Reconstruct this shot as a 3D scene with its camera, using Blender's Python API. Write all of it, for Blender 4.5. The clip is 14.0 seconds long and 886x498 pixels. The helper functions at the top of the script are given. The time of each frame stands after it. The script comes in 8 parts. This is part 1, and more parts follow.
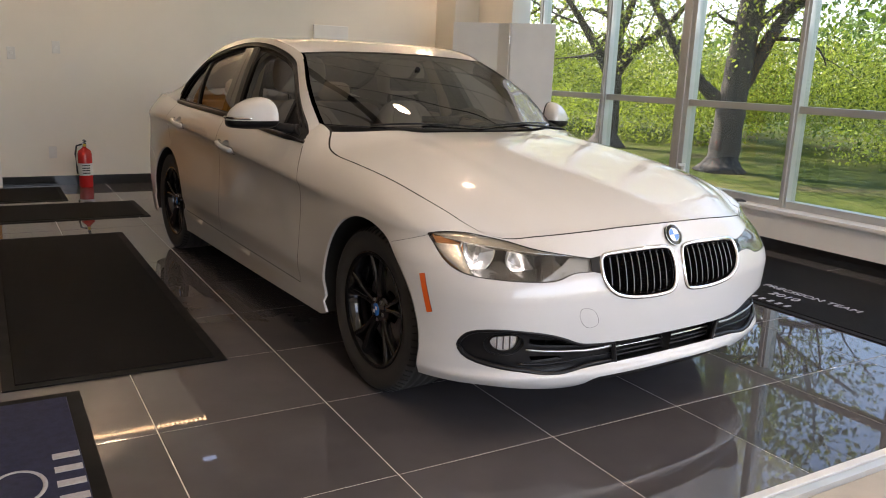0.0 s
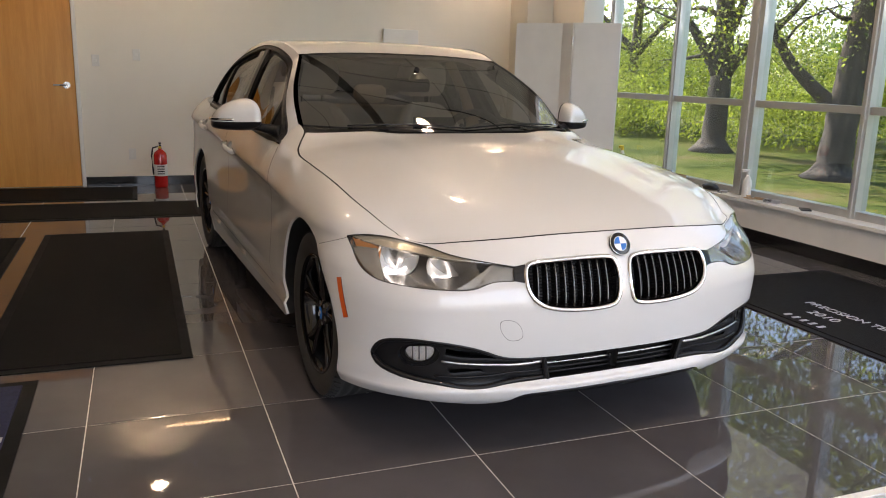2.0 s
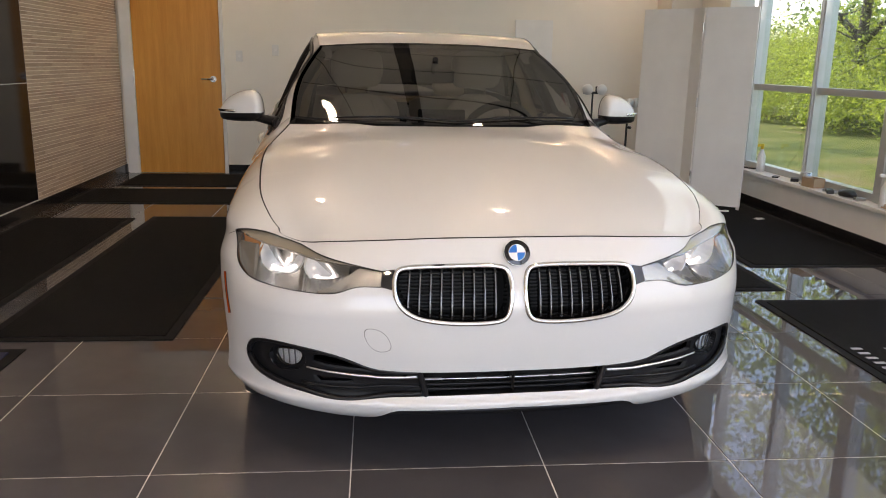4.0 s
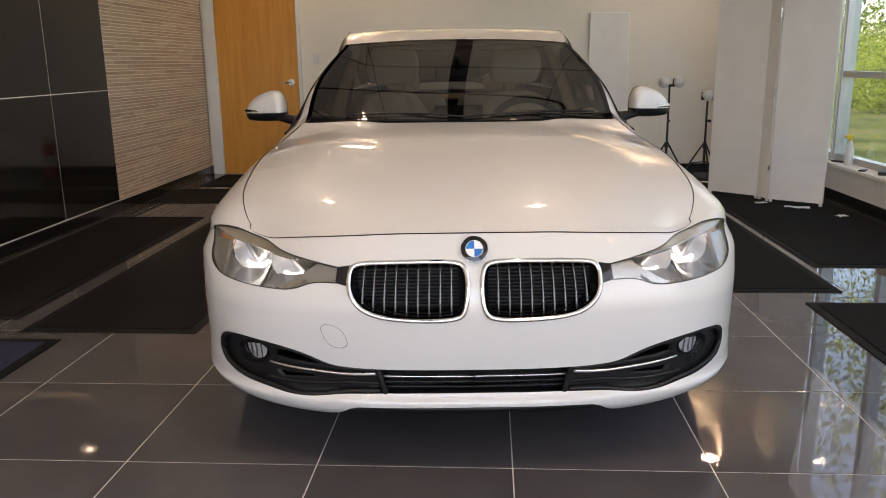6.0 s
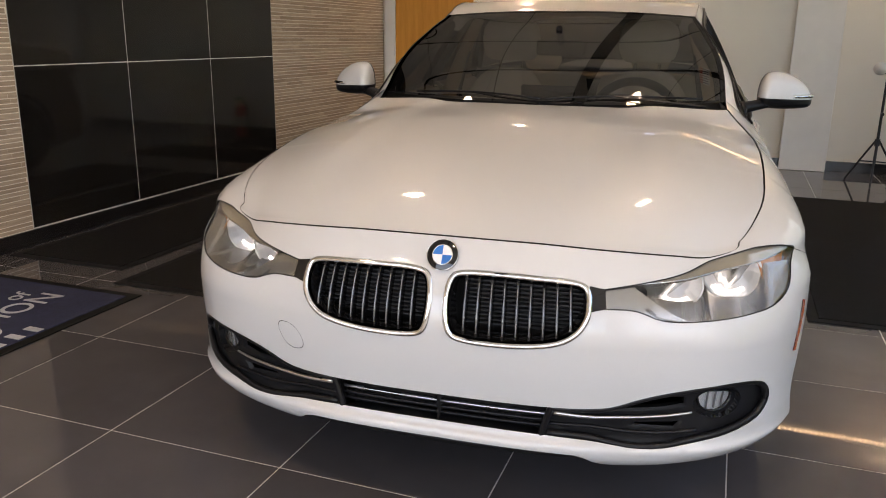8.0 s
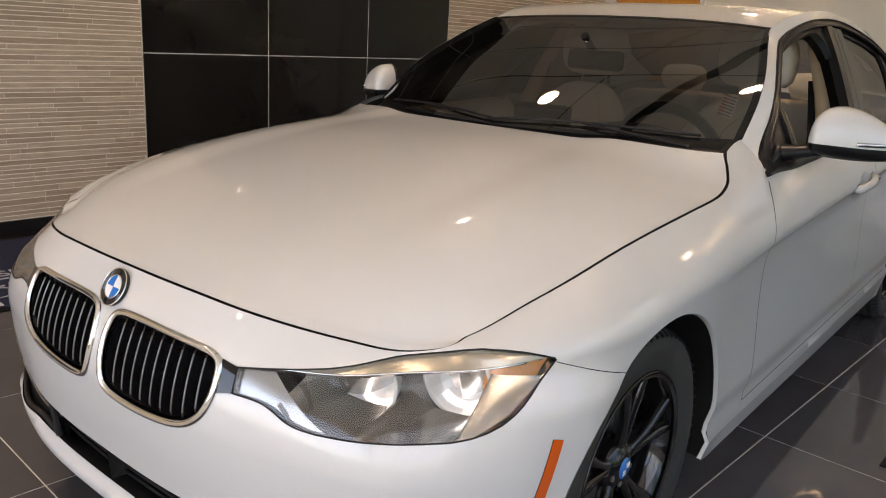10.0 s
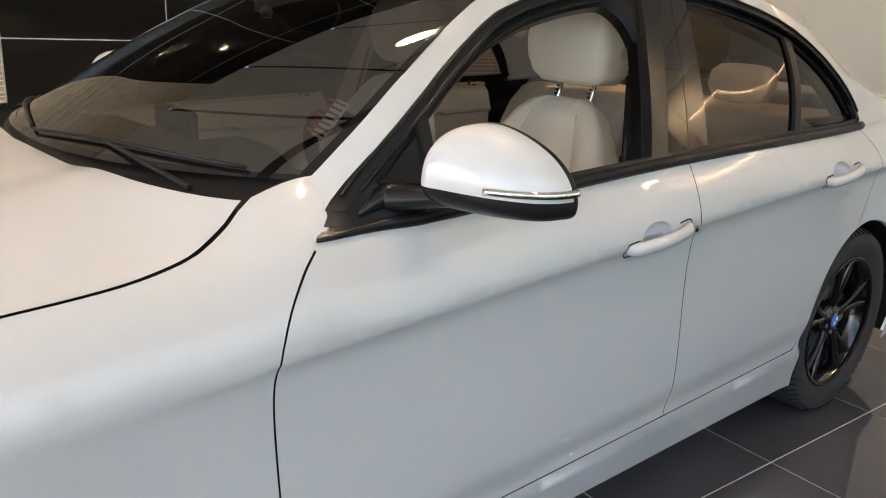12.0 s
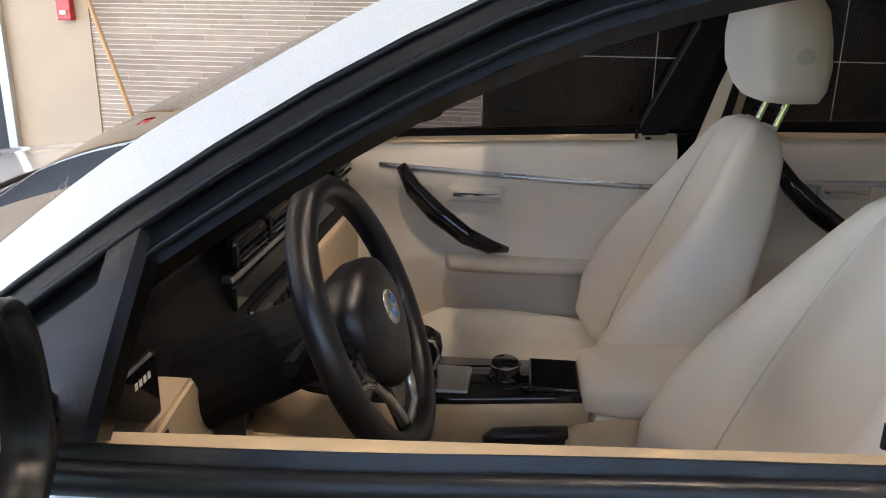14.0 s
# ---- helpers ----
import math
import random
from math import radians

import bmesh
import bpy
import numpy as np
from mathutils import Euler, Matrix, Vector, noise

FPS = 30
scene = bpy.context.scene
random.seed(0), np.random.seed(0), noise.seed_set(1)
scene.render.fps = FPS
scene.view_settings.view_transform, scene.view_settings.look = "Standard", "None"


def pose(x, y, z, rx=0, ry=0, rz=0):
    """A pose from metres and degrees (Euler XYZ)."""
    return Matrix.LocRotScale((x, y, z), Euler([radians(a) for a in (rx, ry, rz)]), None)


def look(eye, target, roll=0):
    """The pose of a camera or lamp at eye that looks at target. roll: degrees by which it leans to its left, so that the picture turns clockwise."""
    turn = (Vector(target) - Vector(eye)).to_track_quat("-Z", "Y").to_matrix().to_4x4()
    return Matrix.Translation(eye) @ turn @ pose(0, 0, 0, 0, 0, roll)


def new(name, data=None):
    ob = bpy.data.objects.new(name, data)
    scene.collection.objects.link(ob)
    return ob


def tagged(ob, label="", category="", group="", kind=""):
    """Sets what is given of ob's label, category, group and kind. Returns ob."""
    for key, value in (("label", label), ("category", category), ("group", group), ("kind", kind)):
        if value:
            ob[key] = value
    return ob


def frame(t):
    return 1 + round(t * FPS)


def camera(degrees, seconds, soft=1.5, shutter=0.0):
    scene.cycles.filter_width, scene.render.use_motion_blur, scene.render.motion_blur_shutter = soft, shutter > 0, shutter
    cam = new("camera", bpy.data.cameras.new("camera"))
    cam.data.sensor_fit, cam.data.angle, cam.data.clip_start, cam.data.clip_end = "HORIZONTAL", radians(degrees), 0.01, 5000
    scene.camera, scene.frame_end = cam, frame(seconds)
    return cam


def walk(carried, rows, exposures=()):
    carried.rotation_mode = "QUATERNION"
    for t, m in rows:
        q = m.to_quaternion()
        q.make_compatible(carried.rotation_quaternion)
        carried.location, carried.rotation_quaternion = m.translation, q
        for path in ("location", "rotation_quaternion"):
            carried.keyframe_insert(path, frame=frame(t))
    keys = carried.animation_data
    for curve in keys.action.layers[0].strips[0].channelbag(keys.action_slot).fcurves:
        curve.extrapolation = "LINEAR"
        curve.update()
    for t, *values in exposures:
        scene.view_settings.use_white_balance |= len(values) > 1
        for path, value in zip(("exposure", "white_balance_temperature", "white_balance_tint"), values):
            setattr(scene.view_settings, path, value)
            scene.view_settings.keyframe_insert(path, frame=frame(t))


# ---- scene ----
cam = camera(58.8, 14.0, soft=1.0)
PATH = [
    (0, (-2.306, -4.028, 1.259), (-1.207, -2.415, 0.821), 2.3),
    (0.5, (-2.252, -4.068, 1.261), (-1.193, -2.429, 0.822), 2.2),
    (1, (-2.066, -4.191, 1.252), (-1.063, -2.516, 0.816), 2.1),
    (1.5, (-1.892, -4.266, 1.255), (-0.97, -2.545, 0.82), 1.9),
    (2, (-1.64, -4.267, 1.255), (-0.818, -2.497, 0.819), 1.7),
    (2.5, (-1.396, -4.31, 1.246), (-0.69, -2.491, 0.806), 1.7),
    (3, (-1.093, -4.374, 1.262), (-0.523, -2.51, 0.814), 1.5),
    (3.2, (-0.983, -4.382, 1.262), (-0.469, -2.503, 0.808), 1.5),
    (5.3, (-0.133, -4.369, 1.248), (-0.069, -2.423, 0.79), -0.2),
    (5.5, (-0.12, -4.371, 1.246), (-0.071, -2.425, 0.788), -0.4),
    (6, (-0.089, -4.38, 1.242), (-0.08, -2.435, 0.777), -0.7),
    (6.5, (-0.052, -4.367, 1.243), (-0.104, -2.426, 0.763), -0.9),
    (7, (0.057, -4.282, 1.229), (-0.107, -2.352, 0.729), -0.7),
    (7.2, (0.14, -4.226, 1.233), (-0.083, -2.304, 0.728), -0.4),
    (9.3, (1.26, -3.387, 1.242), (0.216, -1.77, 0.7), 2.6),
    (9.5, (1.361, -3.276, 1.261), (0.262, -1.694, 0.721), 2.9),
    (10, (1.515, -2.915, 1.252), (0.301, -1.416, 0.723), 3.3),
    (10.5, (1.659, -2.533, 1.278), (0.372, -1.096, 0.751), 3.5),
    (11, (1.814, -2.157, 1.294), (0.473, -0.774, 0.76), 3.4),
    (11.5, (1.847, -1.722, 1.296), (0.446, -0.403, 0.75), 3.2),
    (12, (1.9, -1.302, 1.286), (0.45, -0.051, 0.71), 2.9),
    (12.5, (1.865, -0.909, 1.281), (0.304, 0.199, 0.702), 3.0),
    (13, (1.736, -0.556, 1.285), (0.003, 0.278, 0.736), 3.0),
    (13.5, (1.563, -0.248, 1.287), (-0.315, 0.132, 0.713), 2.6),
    (14, (1.327, -0.062, 1.281), (-0.574, -0.255, 0.689), 0.8),
]
walk(cam, [(t, look(eye, target, roll)) for t, eye, target, roll in PATH],
     [(0, 1.95, 6600, 22), (3.2, 1.88, 6600, 22), (7, 1.75, 6750, 22), (9.5, 1.72, 6750, 22), (10.5, 1.75, 6750, 22), (12.3, 2.35, 6500, 20), (13, 2.35, 6500, 20), (13.5, 2.4, 7200, 22), (14, 2.85, 5600, 20)])
# ---- world, sun and the large lights ----
ROOM = pose(0.131, -2.148, 0, 0, 0, -3.7)  # the building's own axes: x to the window wall, y to the back wall


def at(x, y, z=0.0, rx=0, ry=0, rz=0):
    return ROOM @ pose(x, y, z, rx, ry, rz)


world = bpy.data.worlds.new("sky")
scene.world = world
world.use_nodes = True
nt = world.node_tree
nt.nodes.clear()
sky = nt.nodes.new("ShaderNodeTexSky")
sky.sky_type = "NISHITA"
sky.sun_disc = False
sky.sun_elevation, sky.sun_rotation = radians(46), radians(-17)
bg = nt.nodes.new("ShaderNodeBackground")
bg.inputs["Strength"].default_value = 0.15
wo = nt.nodes.new("ShaderNodeOutputWorld")
nt.links.new(sky.outputs[0], bg.inputs[0])
nt.links.new(bg.outputs[0], wo.inputs[0])

sun = new("sun", bpy.data.lights.new("sun", "SUN"))
sun.data.energy, sun.data.angle, sun.data.color = 3.8, radians(0.6), (1.0, 0.95, 0.86)
sun.matrix_world = look((-4.0, 13.0, 14.0), (0, 0, 0))


def area(name, m, sx, sy, power, color):
    lamp = new(name, bpy.data.lights.new(name, "AREA"))
    lamp.data.shape, lamp.data.size, lamp.data.size_y = "RECTANGLE", sx, sy
    lamp.data.energy, lamp.data.color = power, color
    lamp.matrix_world = m
    return lamp


# area lamps added for daylight through the window wall, stronger at the near end where floor and bonnet don't mirror
# the lamp, and through the open front of the showroom
area("window_daylight", at(3.04, -3.3, 1.70, 0, 90, 0), 2.6, 4.1, 18, (1.0, 0.99, 0.95))
area("window_daylight", at(3.04, 2.0, 2.35, 0, 84, 0), 1.3, 6.4, 4.5, (1.0, 0.99, 0.95))
area("front_daylight", at(-0.3, -5.95, 1.5, 90, 0, 0), 5.4, 2.3, 28, (0.86, 0.93, 1.0))
# ---- materials ----
def material(name):
    m = bpy.data.materials.new(name)
    m.use_nodes = True
    return m, m.node_tree, m.node_tree.nodes["Principled BSDF"]


def noise_node(t, scale, detail=4.0, rough=0.55, coord="Object", stretch=(1, 1, 1)):
    tc, mp = t.nodes.new("ShaderNodeTexCoord"), t.nodes.new("ShaderNodeMapping")
    mp.inputs["Scale"].default_value = stretch
    n = t.nodes.new("ShaderNodeTexNoise")
    n.inputs["Scale"].default_value, n.inputs["Detail"].default_value, n.inputs["Roughness"].default_value = scale, detail, rough
    t.links.new(tc.outputs[coord], mp.inputs[0])
    t.links.new(mp.outputs[0], n.inputs["Vector"])
    return n


def ramp(t, source, stops):
    r = t.nodes.new("ShaderNodeValToRGB")
    while len(r.color_ramp.elements) < len(stops):
        r.color_ramp.elements.new(0.5)
    for e, (p, c) in zip(r.color_ramp.elements, stops):
        e.position, e.color = p, (*c, 1) if len(c) == 3 else c
    t.links.new(source, r.inputs[0])
    return r


def plain(name, color, rough=0.5, metal=0.0, vary=0.06, scale=6.0, bump=0.0, bscale=120.0, coat=0.0, rvary=0.08, stretch=(1, 1, 1), spec=0.5):
    """A surface of one colour with variation at two scales, uneven gloss and a fine relief."""
    m, t, b = material(name)
    n, g = noise_node(t, scale, 5, stretch=stretch), noise_node(t, bscale, 3, stretch=stretch)
    lo = tuple(max(0, c * (1 - vary)) for c in color)
    hi = tuple(min(1, c * (1 + vary)) for c in color)
    r = ramp(t, n.outputs["Fac"], [(0.3, lo), (0.7, hi)])
    t.links.new(r.outputs[0], b.inputs["Base Color"])
    rr = t.nodes.new("ShaderNodeMapRange")
    rr.inputs[1].default_value, rr.inputs[2].default_value = 0.3, 0.7
    rr.inputs[3].default_value, rr.inputs[4].default_value = max(0.02, rough * (1 - rvary)), min(1, rough * (1 + rvary))
    t.links.new(n.outputs["Fac"], rr.inputs[0])
    t.links.new(rr.outputs[0], b.inputs["Roughness"])
    b.inputs["Metallic"].default_value, b.inputs["Specular IOR Level"].default_value = metal, spec
    b.inputs["Coat Weight"].default_value, b.inputs["Coat Roughness"].default_value = coat, 0.03
    if bump:
        bp = t.nodes.new("ShaderNodeBump")
        bp.inputs["Strength"].default_value, bp.inputs["Distance"].default_value = bump, 0.002
        t.links.new(g.outputs["Fac"], bp.inputs["Height"])
        t.links.new(bp.outputs[0], b.inputs["Normal"])
    return m


def car_paint():
    m, t, b = material("white_metallic_paint")
    n = noise_node(t, 900, 2)
    r = ramp(t, n.outputs["Fac"], [(0.35, (0.55, 0.545, 0.535)), (0.65, (0.66, 0.652, 0.64))])
    t.links.new(r.outputs[0], b.inputs["Base Color"])
    b.inputs["Roughness"].default_value, b.inputs["Metallic"].default_value = 0.42, 0.0
    b.inputs["Coat Weight"].default_value, b.inputs["Coat Roughness"].default_value = 1.0, 0.02
    b.inputs["Coat IOR"].default_value = 1.5
    o = noise_node(t, 700, 1)
    bp = t.nodes.new("ShaderNodeBump")
    bp.inputs["Strength"].default_value, bp.inputs["Distance"].default_value = 0.015, 0.0005
    t.links.new(o.outputs["Fac"], bp.inputs["Height"])
    t.links.new(bp.outputs[0], b.inputs["Normal"])
    return m


def glass(name, tint, ior=1.45, rough=0.0):
    m = bpy.data.materials.new(name)
    m.use_nodes = True
    t = m.node_tree
    t.nodes.clear()
    out, mix = t.nodes.new("ShaderNodeOutputMaterial"), t.nodes.new("ShaderNodeMixShader")
    tr, gl, lw = t.nodes.new("ShaderNodeBsdfTransparent"), t.nodes.new("ShaderNodeBsdfGlossy"), t.nodes.new("ShaderNodeLayerWeight")
    pw, ma = t.nodes.new("ShaderNodeMath"), t.nodes.new("ShaderNodeMath")
    pw.operation, ma.operation = "POWER", "MULTIPLY_ADD"
    f0 = ((ior - 1) / (ior + 1)) ** 2 * 1.8  # both faces of the pane
    lw.inputs["Blend"].default_value, pw.inputs[1].default_value = 0.5, 4.6
    ma.inputs[1].default_value, ma.inputs[2].default_value = 1 - f0, f0
    tr.inputs[0].default_value = (*tint, 1)
    gl.inputs["Roughness"].default_value = rough
    t.links.new(lw.outputs["Facing"], pw.inputs[0])
    t.links.new(pw.outputs[0], ma.inputs[0])
    t.links.new(ma.outputs[0], mix.inputs[0])
    t.links.new(tr.outputs[0], mix.inputs[1])
    t.links.new(gl.outputs[0], mix.inputs[2])
    t.links.new(mix.outputs[0], out.inputs[0])
    return m


def tile_floor():
    m, t, b = material("polished_charcoal_porcelain")
    n, f = noise_node(t, 2.2, 6), noise_node(t, 260, 3)
    info = t.nodes.new("ShaderNodeObjectInfo")
    r = ramp(t, n.outputs["Fac"], [(0.25, (0.068, 0.064, 0.067)), (0.75, (0.096, 0.090, 0.094))])
    mx = t.nodes.new("ShaderNodeMix")
    mx.data_type, mx.blend_type = "RGBA", "MULTIPLY"
    mx.inputs[0].default_value = 1
    v = ramp(t, info.outputs["Random"], [(0.0, (0.86, 0.86, 0.86)), (1.0, (1.12, 1.12, 1.12))])
    t.links.new(r.outputs[0], mx.inputs[6])
    t.links.new(v.outputs[0], mx.inputs[7])
    t.links.new(mx.outputs[2], b.inputs["Base Color"])
    rr = ramp(t, f.outputs["Fac"], [(0.3, (0.012,) * 3), (0.8, (0.035,) * 3)])
    t.links.new(rr.outputs[0], b.inputs["Roughness"])
    b.inputs["IOR"].default_value = 1.43
    return m


def ledger_stone():
    m, t, b = material("beige_ledger_tile")
    tc, mp = t.nodes.new("ShaderNodeTexCoord"), t.nodes.new("ShaderNodeMapping")
    mp.inputs["Scale"].default_value = (1, 3, 40)
    n = t.nodes.new("ShaderNodeTexNoise")
    n.inputs["Scale"].default_value = 3
    t.links.new(tc.outputs["Object"], mp.inputs[0])
    t.links.new(mp.outputs[0], n.inputs["Vector"])
    g = t.nodes.new("ShaderNodeNewGeometry")
    r = ramp(t, g.outputs["Random Per Island"], [(0, (0.34, 0.255, 0.18)), (0.5, (0.42, 0.325, 0.235)), (1, (0.50, 0.395, 0.295))])
    mx = t.nodes.new("ShaderNodeMix")
    mx.data_type, mx.blend_type = "RGBA", "MULTIPLY"
    mx.inputs[0].default_value = 1
    v = ramp(t, n.outputs["Fac"], [(0.3, (0.8,) * 3), (0.7, (1.15,) * 3)])
    t.links.new(r.outputs[0], mx.inputs[6])
    t.links.new(v.outputs[0], mx.inputs[7])
    t.links.new(mx.outputs[2], b.inputs["Base Color"])
    b.inputs["Roughness"].default_value = 0.6
    return m


def wood(name, a, b_, scale, stretch, rough=0.35):
    m, t, b = material(name)
    n = noise_node(t, scale, 6, 0.6, stretch=stretch)
    f = noise_node(t, scale * 6, 4, 0.6, stretch=stretch)
    ad = t.nodes.new("ShaderNodeMath")
    ad.operation = "MULTIPLY_ADD"
    ad.inputs[1].default_value = 0.35
    t.links.new(f.outputs["Fac"], ad.inputs[0])
    t.links.new(n.outputs["Fac"], ad.inputs[2])
    r = ramp(t, ad.outputs[0], [(0.45, a), (0.85, b_)])
    t.links.new(r.outputs[0], b.inputs["Base Color"])
    b.inputs["Roughness"].default_value = rough
    return m


def emitter(name, color, strength):
    m, t, b = material(name)
    b.inputs["Base Color"].default_value = (*color, 1)
    b.inputs["Emission Color"].default_value = (*color, 1)
    b.inputs["Emission Strength"].default_value = strength
    return m


def foliage(name, dark, light):
    m, t, b = material(name)
    g = t.nodes.new("ShaderNodeNewGeometry")
    r = ramp(t, g.outputs["Random Per Island"], [(0, dark), (0.5, tuple((p + q) / 2 for p, q in zip(dark, light))), (1, light)])
    tl, mix, out = t.nodes.new("ShaderNodeBsdfTranslucent"), t.nodes.new("ShaderNodeMixShader"), t.nodes["Material Output"]
    t.links.new(r.outputs[0], b.inputs["Base Color"])
    t.links.new(r.outputs[0], tl.inputs[0])
    b.inputs["Roughness"].default_value = 0.5
    mix.inputs[0].default_value = 0.45
    t.links.new(b.outputs[0], mix.inputs[1])
    t.links.new(tl.outputs[0], mix.inputs[2])
    t.links.new(mix.outputs[0], out.inputs[0])
    return m


def lawn():
    m, t, b = material("lawn")
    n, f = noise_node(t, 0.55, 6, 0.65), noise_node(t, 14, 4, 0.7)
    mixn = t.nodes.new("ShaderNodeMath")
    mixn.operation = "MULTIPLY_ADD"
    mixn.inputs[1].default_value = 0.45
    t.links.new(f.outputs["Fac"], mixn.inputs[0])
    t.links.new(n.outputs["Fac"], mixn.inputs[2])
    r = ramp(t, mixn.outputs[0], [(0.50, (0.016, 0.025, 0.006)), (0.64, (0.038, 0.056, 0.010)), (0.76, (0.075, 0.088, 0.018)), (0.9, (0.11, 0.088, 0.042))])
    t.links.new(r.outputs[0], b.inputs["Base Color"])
    b.inputs["Roughness"].default_value = 0.95
    b.inputs["Specular IOR Level"].default_value = 0.08
    bp = t.nodes.new("ShaderNodeBump")
    bp.inputs["Strength"].default_value, bp.inputs["Distance"].default_value = 1.0, 0.02
    t.links.new(f.outputs["Fac"], bp.inputs["Height"])
    t.links.new(bp.outputs[0], b.inputs["Normal"])
    return m


PAINT = car_paint()
DARK_GAP = plain("shadowed_cavity_black", (0.006, 0.006, 0.006), 0.8)
BLACK_TRIM = plain("satin_black_plastic", (0.009, 0.009, 0.010), 0.33, bump=0.12, bscale=700, spec=0.26)
GLOSS_BLACK = plain("gloss_black", (0.008, 0.008, 0.009), 0.045)
RUBBER = plain("tyre_rubber", (0.032, 0.031, 0.030), 0.75, vary=0.2, bump=0.3, bscale=300)
MIRROR = plain("mirror_silver", (0.9, 0.9, 0.9), 0.02, 1.0, vary=0.0)
CHROME = plain("bright_chrome", (0.86, 0.86, 0.86), 0.06, 1.0, vary=0.02)
SATIN_METAL = plain("brushed_aluminium", (0.62, 0.62, 0.62), 0.28, 1.0)
WINDSCREEN = glass("windscreen_glass", (0.21, 0.206, 0.20), 1.9)
TINTED = glass("dark_tinted_glass", (0.24, 0.23, 0.235), 1.32)
CLEAR = glass("clear_lens", (0.93, 0.94, 0.95), 1.42)
WINDOW_GLASS = glass("window_pane_glass", (0.93, 0.96, 0.94), 1.35)
REFLECTOR = plain("lamp_reflector", (0.92, 0.92, 0.92), 0.34, 0.7)
FIN_GREY = plain("dusty_radiator_fin", (0.045, 0.045, 0.045), 0.5, 0.3)
BROW = plain("champagne_satin_trim", (0.50, 0.44, 0.34), 0.25, 0.6)
LAMP_GREY = plain("smoked_chrome_bezel", (0.40, 0.385, 0.36), 0.24, 0.8)
RING_WHITE = plain("pale_lamp_ring", (0.85, 0.83, 0.78), 0.3)
LAMP_GLOW = emitter("daytime_light", (1.0, 0.94, 0.84), 2.0)
SLAT_GREY = plain("dull_grey_slat", (0.20, 0.20, 0.20), 0.3, 0.6)
SIGNAL = plain("clear_amber_signal", (0.72, 0.30, 0.10), 0.12, 0.35, coat=0.6)
AMBER = plain("amber_reflector", (0.66, 0.105, 0.012), 0.18, coat=0.8)
RED_LENS = plain("red_lens", (0.35, 0.01, 0.01), 0.12, coat=0.6)
BLUE = plain("badge_blue", (0.02, 0.16, 0.52), 0.15, coat=0.8)
WHITE = plain("badge_white", (0.82, 0.82, 0.82), 0.2, coat=0.8)
LEATHER = plain("oyster_leather", (0.77, 0.70, 0.57), 0.45, vary=0.05, bump=0.25, bscale=420)
LEATHER_DARK = plain("oyster_leather_seam", (0.60, 0.545, 0.45), 0.5, bump=0.25, bscale=420)
BEIGE_TRIM = plain("beige_soft_plastic", (0.61, 0.475, 0.30), 0.5, bump=0.2, bscale=600)
CARPET = plain("beige_carpet", (0.25, 0.205, 0.155), 0.95, vary=0.15, bump=0.6, bscale=500)
DASH = plain("black_grained_dash", (0.008, 0.008, 0.009), 0.55, bump=0.3, bscale=800, spec=0.25)
WHEEL_LEATHER = plain("black_steering_leather", (0.008, 0.008, 0.0095), 0.30, bump=0.15, bscale=900)
HEADLINER = plain("pale_headliner", (0.72, 0.68, 0.61), 0.9, bump=0.3, bscale=600)
WHEEL_BLACK = plain("gloss_black_alloy", (0.007, 0.007, 0.008), 0.13, 0.2, coat=0.5)
BRAKE = plain("brake_steel", (0.5, 0.5, 0.5), 0.35, 1.0)

WALL_PAINT = plain("warm_white_wall_paint", (0.83, 0.775, 0.68), 0.55, vary=0.025, scale=1.5, bump=0.12, bscale=260)
WHITE_PAINT = plain("white_trim_paint", (0.80, 0.78, 0.74), 0.45, vary=0.04, scale=4, bump=0.08)
BEIGE_WALL = plain("tan_wall_paint", (0.50, 0.39, 0.26), 0.6, vary=0.05, scale=3, bump=0.1)
CEILING = plain("ceiling_paint", (0.84, 0.81, 0.76), 0.8, vary=0.03)
FLOOR_TILE = tile_floor()
GROUT = plain("light_grout", (0.62, 0.60, 0.56), 0.8, vary=0.2, scale=30)
BLACK_TILE = plain("black_wall_tile", (0.010, 0.009, 0.008), 0.07, vary=0.08, scale=3, spec=0.3)
LEDGER = ledger_stone()
LEDGER_JOINT = plain("pale_ledger_grout", (0.80, 0.72, 0.60), 0.9, vary=0.12, scale=25)
BASEBOARD = plain("black_tile_base", (0.012, 0.011, 0.011), 0.2, vary=0.2)
DOOR_WOOD = wood("orange_maple_veneer", (0.62, 0.255, 0.030), (0.74, 0.34, 0.055), 2.2, (9, 9, 0.7))
BROOM_WOOD = wood("pine_handle", (0.48, 0.27, 0.10), (0.60, 0.37, 0.16), 5, (10, 10, 0.6))
ALUMINIUM = plain("clear_anodised_mullion", (0.56, 0.56, 0.54), 0.35, 0.55, vary=0.04)
MAT_BLACK = plain("black_ribbed_carpet_mat", (0.0075, 0.007, 0.007), 0.92, vary=0.3, scale=40, bump=0.8, bscale=380, spec=0.12)
MAT_EDGE = plain("black_rubber_edge", (0.008, 0.008, 0.008), 0.8, bump=0.1, spec=0.15)
MAT_BLUE = plain("navy_logo_mat", (0.030, 0.034, 0.066), 0.95, vary=0.2, scale=40, bump=0.8, bscale=380, spec=0.15)
MAT_INK = plain("pale_mat_print", (0.40, 0.40, 0.43), 0.9, vary=0.15, scale=60, bump=0.5, bscale=380)
CONCRETE = plain("beige_concrete", (0.42, 0.38, 0.32), 0.75, vary=0.12, scale=5, bump=0.4, bscale=90)
RED_PAINT = plain("extinguisher_red", (0.55, 0.015, 0.012), 0.25, coat=0.5)
LABEL_WHITE = plain("white_label", (0.75, 0.74, 0.70), 0.6)
